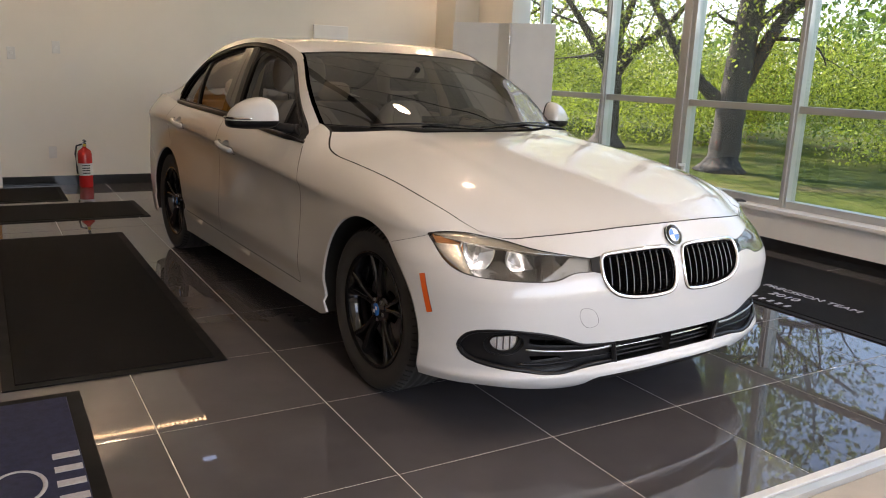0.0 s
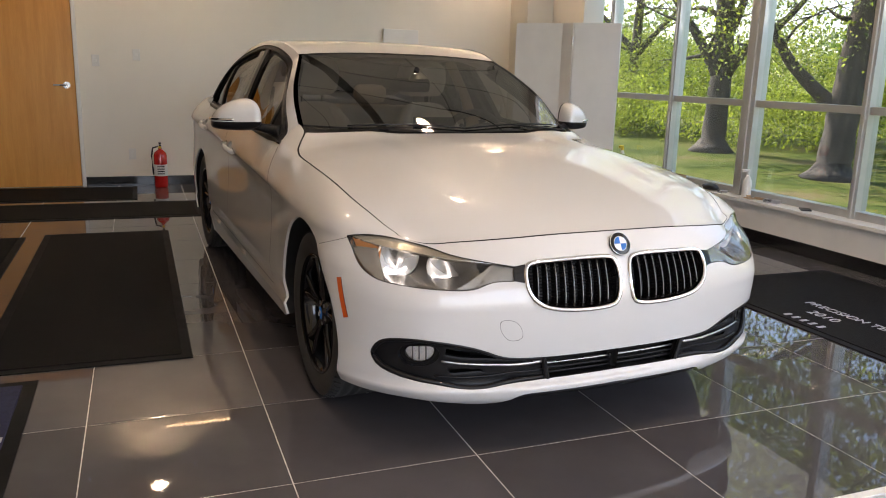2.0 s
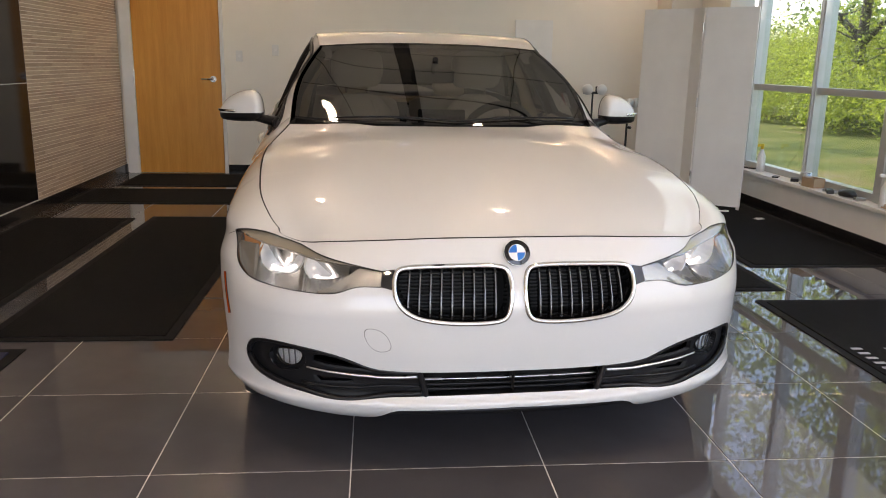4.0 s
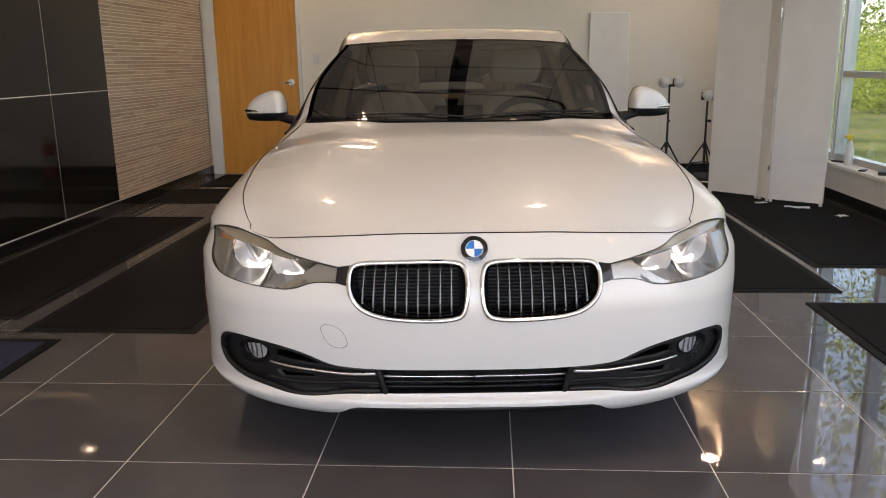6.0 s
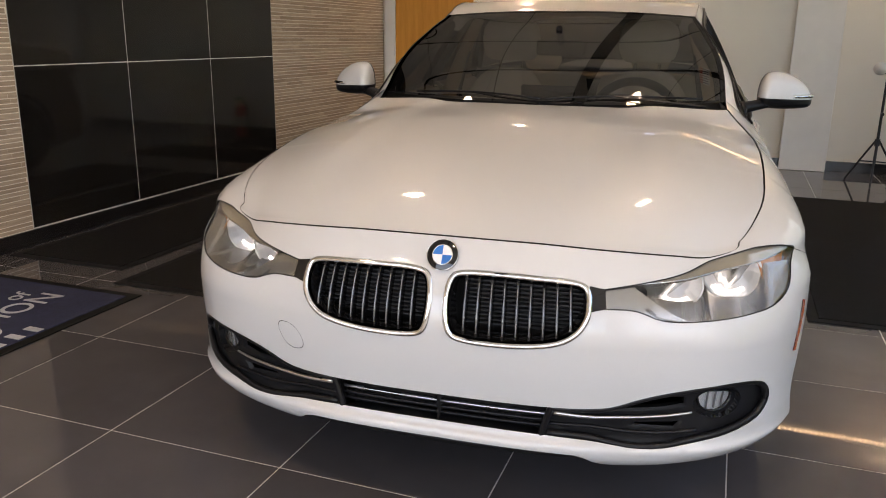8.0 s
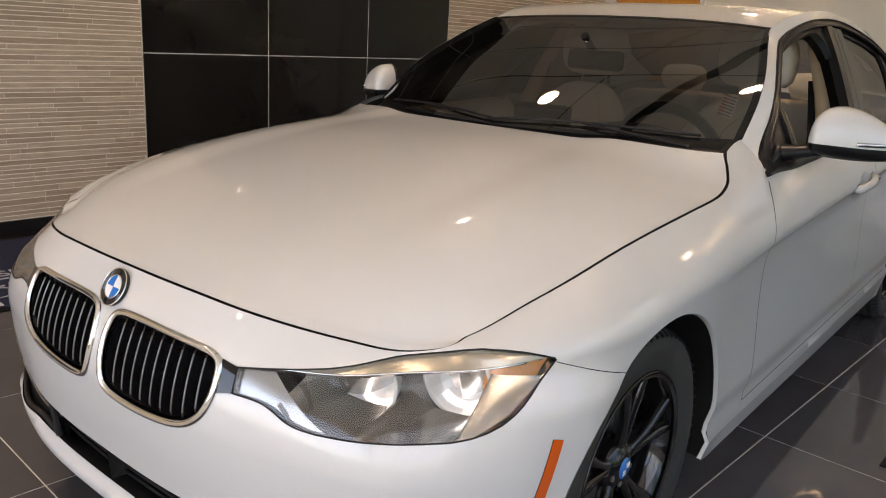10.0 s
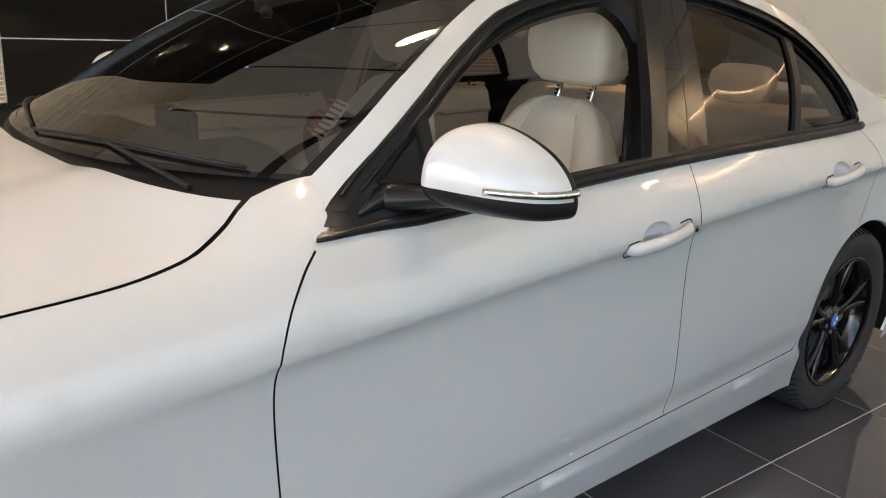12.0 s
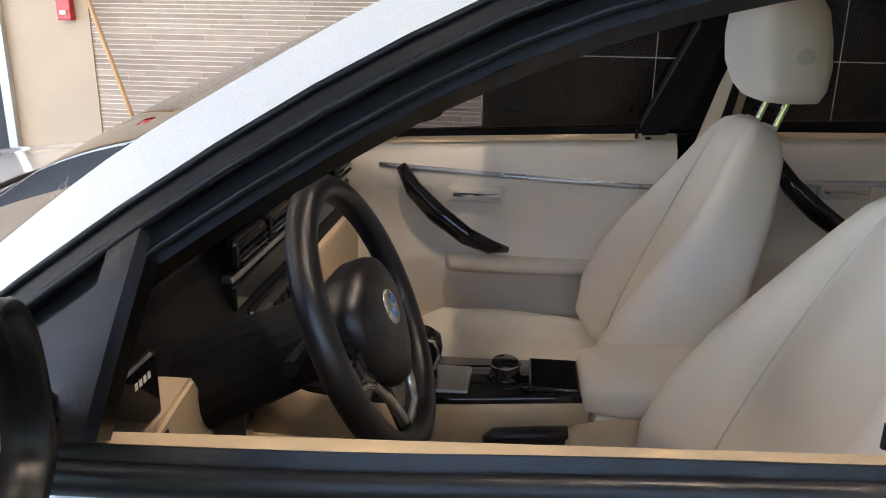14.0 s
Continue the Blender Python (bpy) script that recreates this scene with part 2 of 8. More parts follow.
PLASTIC_WHITE = plain("white_plastic", (0.74, 0.72, 0.68), 0.4)
YELLOW = plain("yellow_plastic", (0.75, 0.50, 0.02), 0.4)
CARDBOARD = plain("cardboard", (0.40, 0.28, 0.17), 0.85, vary=0.1)
STAND_BLACK = plain("black_powder_coat", (0.012, 0.012, 0.012), 0.4)
STRING_BULB = emitter("string_bulb", (1.0, 0.72, 0.40), 6.0)
DOWNLIGHT = emitter("warm_lamp", (1.0, 0.78, 0.52), 215.0)
CEILING_SLOT = plain("dark_ceiling_slot", (0.03, 0.03, 0.03), 0.6)
GRASS = lawn()
BARK = plain("bark", (0.060, 0.049, 0.039), 0.95, vary=0.6, scale=14, bump=1.0, bscale=26, stretch=(1, 1, 0.25))
# leaf tones run from shadow green to sunlit lime, put into the colour
LEAVES = foliage("fresh_leaves", (0.025, 0.06, 0.006), (0.52, 0.60, 0.06))
# darker copy for the far woods, with shade put into its greens
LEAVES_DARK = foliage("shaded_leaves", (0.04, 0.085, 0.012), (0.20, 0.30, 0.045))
# ---- the car's body as smooth surfaces: x across, y to the rear, z up, origin between the axles ----
def curve(xs, ys):
    """A smooth monotone curve through a few control points."""
    xs, ys = np.array(xs, float), np.array(ys, float)
    h, d = np.diff(xs), np.diff(ys) / np.diff(xs)
    m = np.zeros(len(xs))
    m[0], m[-1] = d[0], d[-1]
    for i in range(1, len(xs) - 1):
        if d[i - 1] * d[i] > 0:
            w1, w2 = 2 * h[i] + h[i - 1], h[i] + 2 * h[i - 1]
            m[i] = (w1 + w2) / (w1 / d[i - 1] + w2 / d[i])

    def value(x):
        x = np.clip(np.asarray(x, float), xs[0], xs[-1])
        i = np.clip(np.searchsorted(xs, x, side="right") - 1, 0, len(xs) - 2)
        t = (x - xs[i]) / h[i]
        return ((1 + 2 * t) * (1 - t) ** 2 * ys[i] + t * (1 - t) ** 2 * h[i] * m[i]
                + t * t * (3 - 2 * t) * ys[i + 1] + t * t * (t - 1) * h[i] * m[i + 1])
    return value


def smooth(a, b, x):
    t = np.clip((np.asarray(x, float) - a) / (b - a), 0, 1)
    return t * t * (3 - 2 * t)


POW = 2 / 2.8
Y_FRONT, Y_REAR, NOSE, TAIL = -1.45, 1.62, 0.745, 0.82
_th = np.linspace(0, math.pi / 2, 400)


def _arc(depth, width):
    x, y = width * np.sin(_th) ** POW, -depth * np.cos(_th) ** POW
    return np.concatenate([[0], np.cumsum(np.hypot(np.diff(x), np.diff(y)))])


ARC_F, ARC_R = _arc(NOSE, 0.888), _arc(TAIL, 0.9)
U0, U1 = Y_FRONT - ARC_F[-1], Y_REAR + ARC_R[-1]

half_width = curve([-1.45, -1.2, -0.9, 0.3, 1.2, 1.62], [0.914, 0.912, 0.902, 0.902, 0.906, 0.904])
# upper edge of the side: along the hood, then the belt line, then the boot
edge_z = curve([-2.82, -2.6, -2.4, -2.2, -2.09, -1.96, -1.77, -1.55, -1.35, -1.15, -0.98, -0.86, -0.78, -0.72, -0.60, -0.585, -0.555, -0.1, 0.5, 1.3, 1.75, 2.3, 3.06],
               [0.745, 0.743, 0.733, 0.717, 0.706, 0.728, 0.785, 0.829, 0.859, 0.879, 0.891, 0.909, 0.942, 0.978, 1.003, 1.001, 0.932, 0.948, 0.978, 0.996, 1.025, 1.02, 1.01])
# where the flank's lean is told, and how far in it lies there
lean_z = curve([-2.82, -2.6, -2.4, -2.2, -2.09, -1.96, -1.77, -1.55, -1.35, -1.15, -0.98, -0.86, -0.78, -0.72, -0.60, -0.45, -0.1, 0.5, 1.3, 1.75, 2.3, 3.06],
               [0.745, 0.743, 0.733, 0.717, 0.706, 0.728, 0.785, 0.829, 0.859, 0.879, 0.891, 0.909, 0.942, 0.978, 1.003, 0.972, 0.948, 0.978, 0.996, 1.025, 1.02, 1.01])
edge_in = curve([-2.82, -2.5, -2.2, -1.96, -1.77, -1.55, -1.35, -1.15, -0.98, -0.86, -0.78, -0.72, -0.60, -0.45, -0.1, 0.5, 1.3, 1.75, 2.3, 3.06],
                [0.088, 0.092, 0.104, 0.113, 0.119, 0.116, 0.106, 0.099, 0.095, 0.113, 0.148, 0.181, 0.187, 0.120, 0.072, 0.068, 0.090, 0.110, 0.10, 0.08])
swage_z = curve([-1.6, -1.0, -0.7, 0.1, 1.0, 1.7, 2.3], [0.712, 0.741, 0.762, 0.812, 0.868, 0.889, 0.89])
nose_in = curve([0.15, 0.185, 0.215, 0.24, 0.266, 0.33, 0.45, 0.52], [0.10, 0.038, 0.010, 0.005, 0.023, 0.018, 0.004, 0.0])
tail_in = curve([0.2, 0.3, 0.45, 0.6, 0.8, 1.02], [0.10, 0.03, 0.0, 0.01, 0.06, 0.07])


def side_in(y, z):
    """How far the flank lies inside its half width."""
    zs = swage_z(y)
    fade = smooth(-1.3, -0.6, y) * (1 - smooth(1.75, 2.1, y))
    below = np.maximum(zs - z, 0)
    under = 0.019 * (1 - np.exp(-below / 0.022)) * (1 - 0.75 * smooth(0.10, 0.40, below)) * fade
    top = np.maximum(0, (z - zs) / np.maximum(lean_z(y) - zs, 0.02))
    lean = edge_in(y) * top ** (1.55 + 0.45 * smooth(-0.5, -0.75, y))
    zg = np.interp(y, [-0.757, 0.347, 1.02], [0.288, 0.310, 0.331])
    sill = 0.016 * smooth(zg + 0.10, zg + 0.012, z) - 0.014 * smooth(zg - 0.002, zg - 0.013, z) + 0.26 * np.maximum(0.0, zg - 0.016 - z)
    return under + lean + sill * (1 - smooth(1.0, 1.3, y) * 0.6) * (0.35 + 0.65 * smooth(-1.45, -1.2, y))


def flank(u, z):
    """The lower body: u runs from the nose's middle round the corner, along the side and round to the tail's middle."""
    u, z = np.broadcast_arrays(np.asarray(u, float), np.asarray(z, float))
    th_f = np.interp(u - U0, ARC_F, _th)
    th_r = np.interp(U1 - u, ARC_R, _th)
    front, rear = u < Y_FRONT, u > Y_REAR
    yy = np.clip(u, Y_FRONT, Y_REAR)
    w = half_width(yy)
    s_in = side_in(u, z)
    zt = lean_z(u)
    f_in = nose_in(z) + np.minimum(edge_in(u), 0.2) * np.maximum(0, (z - 0.52) / np.maximum(zt - 0.52, 0.05)) ** 1.7
    r_in = tail_in(z)
    k = smooth(0.75, 1.45, th_f)
    inn = np.where(front, f_in * (1 - k) + s_in * k, s_in)
    k = smooth(0.7, 1.45, th_r)
    inn = np.where(rear, r_in * (1 - k) + s_in * k, inn)
    corner = smooth(0.35, 0.8, th_f) * (1 - smooth(1.30, 1.55, th_f)) * smooth(0.70, 0.62, z)
    inn = inn - np.where(front, corner * (0.028 + 0.006 * smooth(0.36, 0.29, z) - 0.026 * smooth(0.262, 0.19, z)), 0)  # the bumper's boxy corner
    sn, cs = np.sin(th_f), np.cos(th_f)
    snr, csr = np.sin(th_r), np.cos(th_r)
    x = np.where(front, w * sn ** POW - inn * sn, np.where(rear, w * snr ** POW - inn * snr, w - inn))
    y = np.where(front, Y_FRONT - NOSE * cs ** POW + inn * cs, np.where(rear, Y_REAR + TAIL * csr ** POW - inn * csr, u))
    return np.stack([x, y, z], -1)


# hood: s from -1 to 1 across, q from 0 at its leading edge to 1 at the windscreen
hood_u = curve([0, 0.12, 0.45, 0.75, 0.9, 0.97, 1.0], [-1.99, -1.83, -1.44, -1.02, -0.82, -0.745, -0.725])
cowl_y = curve([0, 0.3, 0.52, 0.66, 0.735], [-0.905, -0.882, -0.815, -0.715, -0.625])
mid_z = curve([0, 0.04, 0.12, 0.3, 0.5, 0.75, 1.0], [0.745, 0.765, 0.802, 0.862, 0.912, 0.958, 0.982])


def hood(s, q):
    s, q = np.broadcast_arrays(np.asarray(s, float), np.asarray(q, float))
    a = np.abs(s)
    side = flank(hood_u(q), edge_z(hood_u(q)))
    lead_u = U0 + (-1.99 - U0) * a
    lead = flank(lead_u, edge_z(lead_u))
    back_x = a * side_end[0]
    x = lead[..., 0] * (1 - q) + back_x * q
    bow = (side[..., 0] - (side_start[0] * (1 - q) + side_end[0] * q)) * a
    x = (x + bow) * np.sign(s)
    back_y = cowl_y(np.abs(back_x))
    y = lead[..., 1] * (1 - q) + back_y * q
    y = y + (side[..., 1] - (side_start[1] * (1 - q) + cowl_y(side_end[0]) * q)) * a ** 3
    z = mid_z(q) + (side[..., 2] - mid_z(q)) * a ** 2.6 * (1 - 0.25 * (1 - a) * 0)
    flat = mid_z(0.0) + (side_start[2] - mid_z(0.0)) * a ** 2.6
    z = z + (lead[..., 2] - flat) * (1 - q) ** 5
    z = z + 0.010 * smooth(0.45, 0.62, a) * (1 - smooth(0.62, 1.0, a)) * smooth(0.05, 0.4, q)
    return np.stack([x, y, z], -1)


side_start = flank(-1.99, edge_z(-1.99))
side_end = flank(-0.725, edge_z(-0.725))

# greenhouse: lower edge is the belt line, upper edge the screen's side, the roof rail and the rear glass's side
rail_z = curve([-0.65, -0.61, -0.5, -0.4, -0.3, -0.2, -0.079, 0.1, 0.3, 0.5, 0.8, 1.05, 1.25, 1.5, 1.80], [0.965, 0.994, 1.082, 1.158, 1.220, 1.277, 1.330, 1.378, 1.404, 1.411, 1.392, 1.342, 1.27, 1.16, 1.06])
rail_x = curve([-0.65, -0.61, -0.5, -0.4, -0.3, -0.2, -0.079, 0.1, 0.3, 0.5, 0.8, 1.05, 1.25, 1.5, 1.80], [0.722, 0.717, 0.707, 0.686, 0.652, 0.614, 0.580, 0.590, 0.597, 0.600, 0.612, 0.640, 0.665, 0.68, 0.69])
belt_z = curve([-0.65, -0.1, 0.5, 1.3, 1.80], [0.915, 0.948, 0.978, 0.996, 1.03])


def belt_x(y):
    return flank(y, belt_z(y))[..., 0]


def cabin_side(y, z):
    y, z = np.broadcast_arrays(np.asarray(y, float), np.asarray(z, float))
    t = (z - belt_z(y)) / np.maximum(rail_z(y) - belt_z(y), 0.03)
    lo = np.maximum(belt_x(np.maximum(y, -0.62)), rail_x(y))
    x = lo + (rail_x(y) - lo) * t + (0.055 + 0.12 * smooth(0.6, 1.1, y)) * t * (1 - t) * np.clip((rail_z(y) - belt_z(y)) / 0.4, 0, 1)
    return np.stack([x, y, z], -1)


def screen(s, q):
    """Windscreen: q 0 at its base, 1 at the roof."""
    s, q = np.broadcast_arrays(np.asarray(s, float), np.asarray(q, float))
    a = np.abs(s)
    ye = -0.61 + 0.531 * q
    xe, ze = rail_x(ye), rail_z(ye)
    yc, zc = -0.89 + 0.85 * q, 0.985 + (1.354 - 0.985) * q + 0.030 * np.sin(math.pi * q)
    k = a ** 2.4
    return np.stack([s * xe, yc + (ye - yc) * k, zc + (ze - zc) * k], -1)


roof_mid = curve([0, 0.25, 0.5, 0.8, 1.0], [1.354, 1.420, 1.436, 1.410, 1.375])


def roof(s, q):
    s, q = np.broadcast_arrays(np.asarray(s, float), np.asarray(q, float))
    a = np.abs(s)
    ye = -0.079 + 1.24 * q
    yc = -0.04 + 1.24 * q
    k = a ** 2.6
    zc = roof_mid(q)
    return np.stack([s * rail_x(ye), yc + (ye - yc) * a ** 2.4, zc + (rail_z(ye) - zc) * k], -1)


def rear_glass(s, q):
    s, q = np.broadcast_arrays(np.asarray(s, float), np.asarray(q, float))
    a = np.abs(s)
    ye = 1.16 + 0.62 * q
    yc, zc = 1.20 + 0.66 * q, 1.375 + (1.085 - 1.375) * q + 0.035 * np.sin(math.pi * q)
    k = a ** 2.4
    return np.stack([s * rail_x(ye), yc + (ye - yc) * k, zc + (rail_z(ye) - zc) * k], -1)


def boot(s, q):
    s, q = np.broadcast_arrays(np.asarray(s, float), np.asarray(q, float))
    a = np.abs(s)
    u = 1.70 + 0.95 * q
    side = flank(u, edge_z(u))
    yc = 1.86 + 0.50 * q
    zc = 1.085 + 0.012 * np.sin(math.pi * q) - 0.01 * q
    k = a ** 3
    return np.stack([s * side[..., 0], yc + (side[..., 1] - yc) * k, zc + (side[..., 2] - zc) * k], -1)
from mathutils.geometry import delaunay_2d_cdt


# ---- building blocks ----
def mesh_of(name, verts, faces, mats, smooth_shade=True, normals=None):
    me = bpy.data.meshes.new(name)
    me.from_pydata([tuple(map(float, v)) for v in verts], [], [tuple(map(int, f)) for f in faces])
    for m in mats if isinstance(mats, (list, tuple)) else [mats]:
        me.materials.append(m)
    if smooth_shade:
        me.polygons.foreach_set("use_smooth", [True] * len(me.polygons))
    me.update()
    if normals is not None:
        me.normals_split_custom_set_from_vertices([tuple(map(float, n)) for n in normals])
    return me


def part_mesh(name, me, parent, label=""):
    ob = new(name, me)
    ob.parent = parent
    return tagged(ob, label)


def part(name, bm, mat, parent, label="", smooth_shade=False, bevel=0.0):
    if bevel:
        bmesh.ops.bevel(bm, geom=[e for e in bm.edges], offset=bevel, segments=2, profile=0.7, affect="EDGES")
    me = bpy.data.meshes.new(name)
    bm.to_mesh(me)
    bm.free()
    me.materials.append(mat)
    if smooth_shade:
        me.polygons.foreach_set("use_smooth", [True] * len(me.polygons))
    return part_mesh(name, me, parent, label)


def thing(name, m, label, category, group="", kind=""):
    ob = new(name)
    ob.empty_display_size = 0.1
    ob.matrix_world = m
    return tagged(ob, label, category, group, kind)


def solo(name, bm, mat, m, label, category, group="", kind="", smooth_shade=False, bevel=0.0):
    ob = part(name, bm, mat, None, label, smooth_shade, bevel)
    ob.matrix_world = m
    return tagged(ob, label, category, group, kind)


def box(x0, x1, y0, y1, z0, z1, bm=None):
    bm = bm or bmesh.new()
    bmesh.ops.create_cube(bm, size=1, matrix=Matrix.Translation(((x0 + x1) / 2, (y0 + y1) / 2, (z0 + z1) / 2)) @ Matrix.Diagonal((x1 - x0, y1 - y0, z1 - z0, 1)))
    return bm


def rounded(x0, x1, y0, y1, z0, z1, r, segs=3):
    bm = box(x0, x1, y0, y1, z0, z1)
    bmesh.ops.bevel(bm, geom=bm.edges[:], offset=r, segments=segs, profile=0.5, affect="EDGES")
    return bm


def cyl(p0, p1, r0, r1=None, segs=16, bm=None, caps=True):
    bm = bm or bmesh.new()
    p0, p1 = Vector(p0), Vector(p1)
    d = p1 - p0
    m = Matrix.Translation((p0 + p1) / 2) @ d.to_track_quat("Z", "Y").to_matrix().to_4x4()
    bmesh.ops.create_cone(bm, cap_ends=caps, segments=segs, radius1=r0, radius2=r0 if r1 is None else r1, depth=d.length, matrix=m)
    return bm


def spin(profile, segs=32, axis="z"):
    """A body turned from (radius, height) pairs."""
    v, f = [], []
    n = len(profile)
    for i in range(segs):
        a = 2 * math.pi * i / segs
        for r, h in profile:
            p = (r * math.cos(a), r * math.sin(a), h)
            v.append(p if axis == "z" else (p[2], p[0], p[1]))
    for i in range(segs):
        j = (i + 1) % segs
        for k in range(n - 1):
            f.append((i * n + k, j * n + k, j * n + k + 1, i * n + k + 1))
    return v, f


def tube(points, r, segs=8, closed=False, flat=1.0):
    """A round bar along a line of points."""
    pts = [Vector(p) for p in points]
    n = len(pts)
    v, f = [], []
    up = Vector((0, 0, 1))
    for i, p in enumerate(pts):
        a, b = pts[i - 1] if i or closed else pts[i], pts[(i + 1) % n] if i < n - 1 or closed else pts[i]
        d = (b - a).normalized()
        side = d.cross(up)
        side = side.normalized() if side.length > 1e-4 else Vector((1, 0, 0))
        top = side.cross(d)
        rr = r[i] if isinstance(r, (list, tuple)) else r
        for k in range(segs):
            t = 2 * math.pi * k / segs
            v.append(p + side * math.cos(t) * rr + top * math.sin(t) * rr * flat)
    for i in range(n if closed else n - 1):
        for k in range(segs):
            a, b = i * segs, ((i + 1) % n) * segs
            f.append((a + k, a + (k + 1) % segs, b + (k + 1) % segs, b + k))
    if not closed:
        f.append(tuple(range(segs))[::-1])
        f.append(tuple((n - 1) * segs + k for k in range(segs)))
    return v, f


def grid_faces(nu, nv, flip=False):
    f = []
    for i in range(nu - 1):
        for j in range(nv - 1):
            q = (i * nv + j, (i + 1) * nv + j, (i + 1) * nv + j + 1, i * nv + j + 1)
            f.append(q[::-1] if flip else q)
    return f


def bars(name, widths, h, gap, z, mat_, parent, m):
    """A row of plain bars in place of letters, lying flat."""
    x = 0.0
    for w in widths:
        part(name, box(x, x + w, 0, h, z, z + 0.002), mat_, parent).matrix_basis = m
        x += w + gap


def lettering(name, text, size, mat, parent, m, label=""):
    cu = bpy.data.curves.new(name, "FONT")
    cu.body, cu.size, cu.extrude, cu.align_x = text, size, 0.001, "CENTER"
    tmp = bpy.data.objects.new(name, cu)
    scene.collection.objects.link(tmp)
    me = bpy.data.meshes.new_from_object(tmp.evaluated_get(bpy.context.evaluated_depsgraph_get()))
    bpy.data.objects.remove(tmp)
    me.materials.append(mat)
    ob = tagged(part_mesh(name, me, parent, label), label, kind="stuff")
    ob.matrix_basis = m
    return ob
# ---- the showroom ----
XW, XE, YS, YN, TOP = -3.28, 2.97, -6.0, 6.70, 3.3
TILE = 0.62


def wall(name, x0, x1, y0, y1, z0, z1, mat, label):
    return solo(name, box(x0, x1, y0, y1, z0, z1), mat, ROOM, label, "wall", kind="structure")


wall("wall_north", XW - 0.2, 3.4, YN, YN + 0.2, 0, TOP, WALL_PAINT, "warm white painted back wall of the showroom")
wall("wall_west", XW - 0.2, XW - 0.03, YS - 0.2, YN, 0, TOP, BEIGE_WALL, "tan painted side wall behind the tile cladding")
wall("wall_west_front", XW - 0.03, XW + 0.01, YS, -0.66, 0, TOP, BEIGE_WALL, "tan painted wall beside the ledger tile")
wall("wall_south_header", XW - 0.2, 3.4, YS - 0.2, YS, 2.7, TOP, WALL_PAINT, "painted header over the wide entrance")
wall("wall_south_side", XW - 0.2, -2.95, YS - 0.2, YS, 0, 2.7, WALL_PAINT, "painted jamb beside the wide entrance")
wall("wall_south_jamb", 3.1, 3.4, YS - 0.2, YS, 0, 2.7, WALL_PAINT, "painted jamb beside the wide entrance")
wall("wall_east_low", XE, 3.20, YS, YN, 0, 0.30, WHITE_PAINT, "low white wall under the tall windows")
wall("wall_east_header", XE, 3.20, YS, YN, 3.05, TOP, WALL_PAINT, "header above the tall windows")
wall("wall_east_back", XE - 0.02, 3.20, 5.55, YN, 0.30, 3.05, WALL_PAINT, "painted return wall beside the last window")
wall("wall_corner_column", 2.62, XE - 0.02, 6.25, YN, 0, TOP, WALL_PAINT, "painted corner column")
# ceiling of large panels with dark slots between them, and round holes for the recessed lamps
LAMPS = [(-1.62, -3.2), (-1.62, -0.9), (-1.62, 2.5), (-1.62, 6.28), (0.47, -0.9), (0.47, 2.5), (2.5, -0.9), (2.5, 6.28)]
solo("ceiling_slab", box(XW - 0.2, 3.4, YS - 0.2, YN + 0.2, TOP + 0.16, TOP + 0.3), CEILING_SLOT, ROOM, "dark slab above the ceiling panels", "ceiling", kind="structure")
bm = bmesh.new()
xs_, ys_ = [XW - 0.2, -2.35, -1.22, -0.34, -0.19, 0.95, 2.05, 3.4], [YS - 0.2, -5.5, -4.7, -3.9, -2.7, -1.9, -1.3, -0.4, 0.4, 1.2, 2.0, 2.9, 3.7, 4.5, 5.3, 6.0, YN + 0.2]
for i, (a, b) in enumerate(zip(xs_[:-1], xs_[1:])):
    if i == 3:
        continue
    for c, d in zip(ys_[:-1], ys_[1:]):
        holes = [(x, y) for x, y in LAMPS if a < x < b and c < y < d]
        outer = [(a + 0.008, c + 0.018), (b - 0.008, c + 0.018), (b - 0.008, d - 0.018), (a + 0.008, d - 0.018)]
        if not holes:
            box(a + 0.008, b - 0.008, c + 0.018, d - 0.018, TOP, TOP + 0.02, bm)
            continue
        pts, edges = list(outer), [(0, 1), (1, 2), (2, 3), (3, 0)]
        for x, y in holes:
            k = len(pts)
            pts += [(x + 0.098 * math.cos(t), y + 0.098 * math.sin(t)) for t in np.linspace(0, 2 * math.pi, 33)[:-1]]
            edges += [(k + q, k + (q + 1) % 32) for q in range(32)]
        out = delaunay_2d_cdt([Vector(p) for p in pts], edges, [], 0, 1e-6)
        vs = [bm.verts.new((p[0], p[1], TOP)) for p in out[0]]
        for q in out[2]:
            mx_, my_ = sum(out[0][k][0] for k in q) / 3, sum(out[0][k][1] for k in q) / 3
            if all(math.hypot(mx_ - x, my_ - y) > 0.097 for x, y in holes):
                bm.faces.new([vs[k] for k in q])
solo("ceiling", bm, CEILING, ROOM, "pale ceiling panels with thin dark slots between", "ceiling", kind="structure")

# sill and baseboards
sill = solo("window_sill", box(XE - 0.05, 3.14, -2.0, 5.55, 0.302, 0.33), WHITE_PAINT, ROOM, "white painted window sill littered with small things", "sill", kind="structure", bevel=0.004)
for n, (x0, x1, y0, y1) in enumerate([(-2.17, 2.62, YN - 0.014, YN), (XE - 0.014, XE, -0.6, 6.7), (XW - 0.02, XW + 0.013, -0.64, 6.7)]):
    solo("baseboard", box(x0, x1, y0, y1, 0, 0.095), BASEBOARD, ROOM, "black tile baseboard", "baseboard", kind="structure", bevel=0.003)

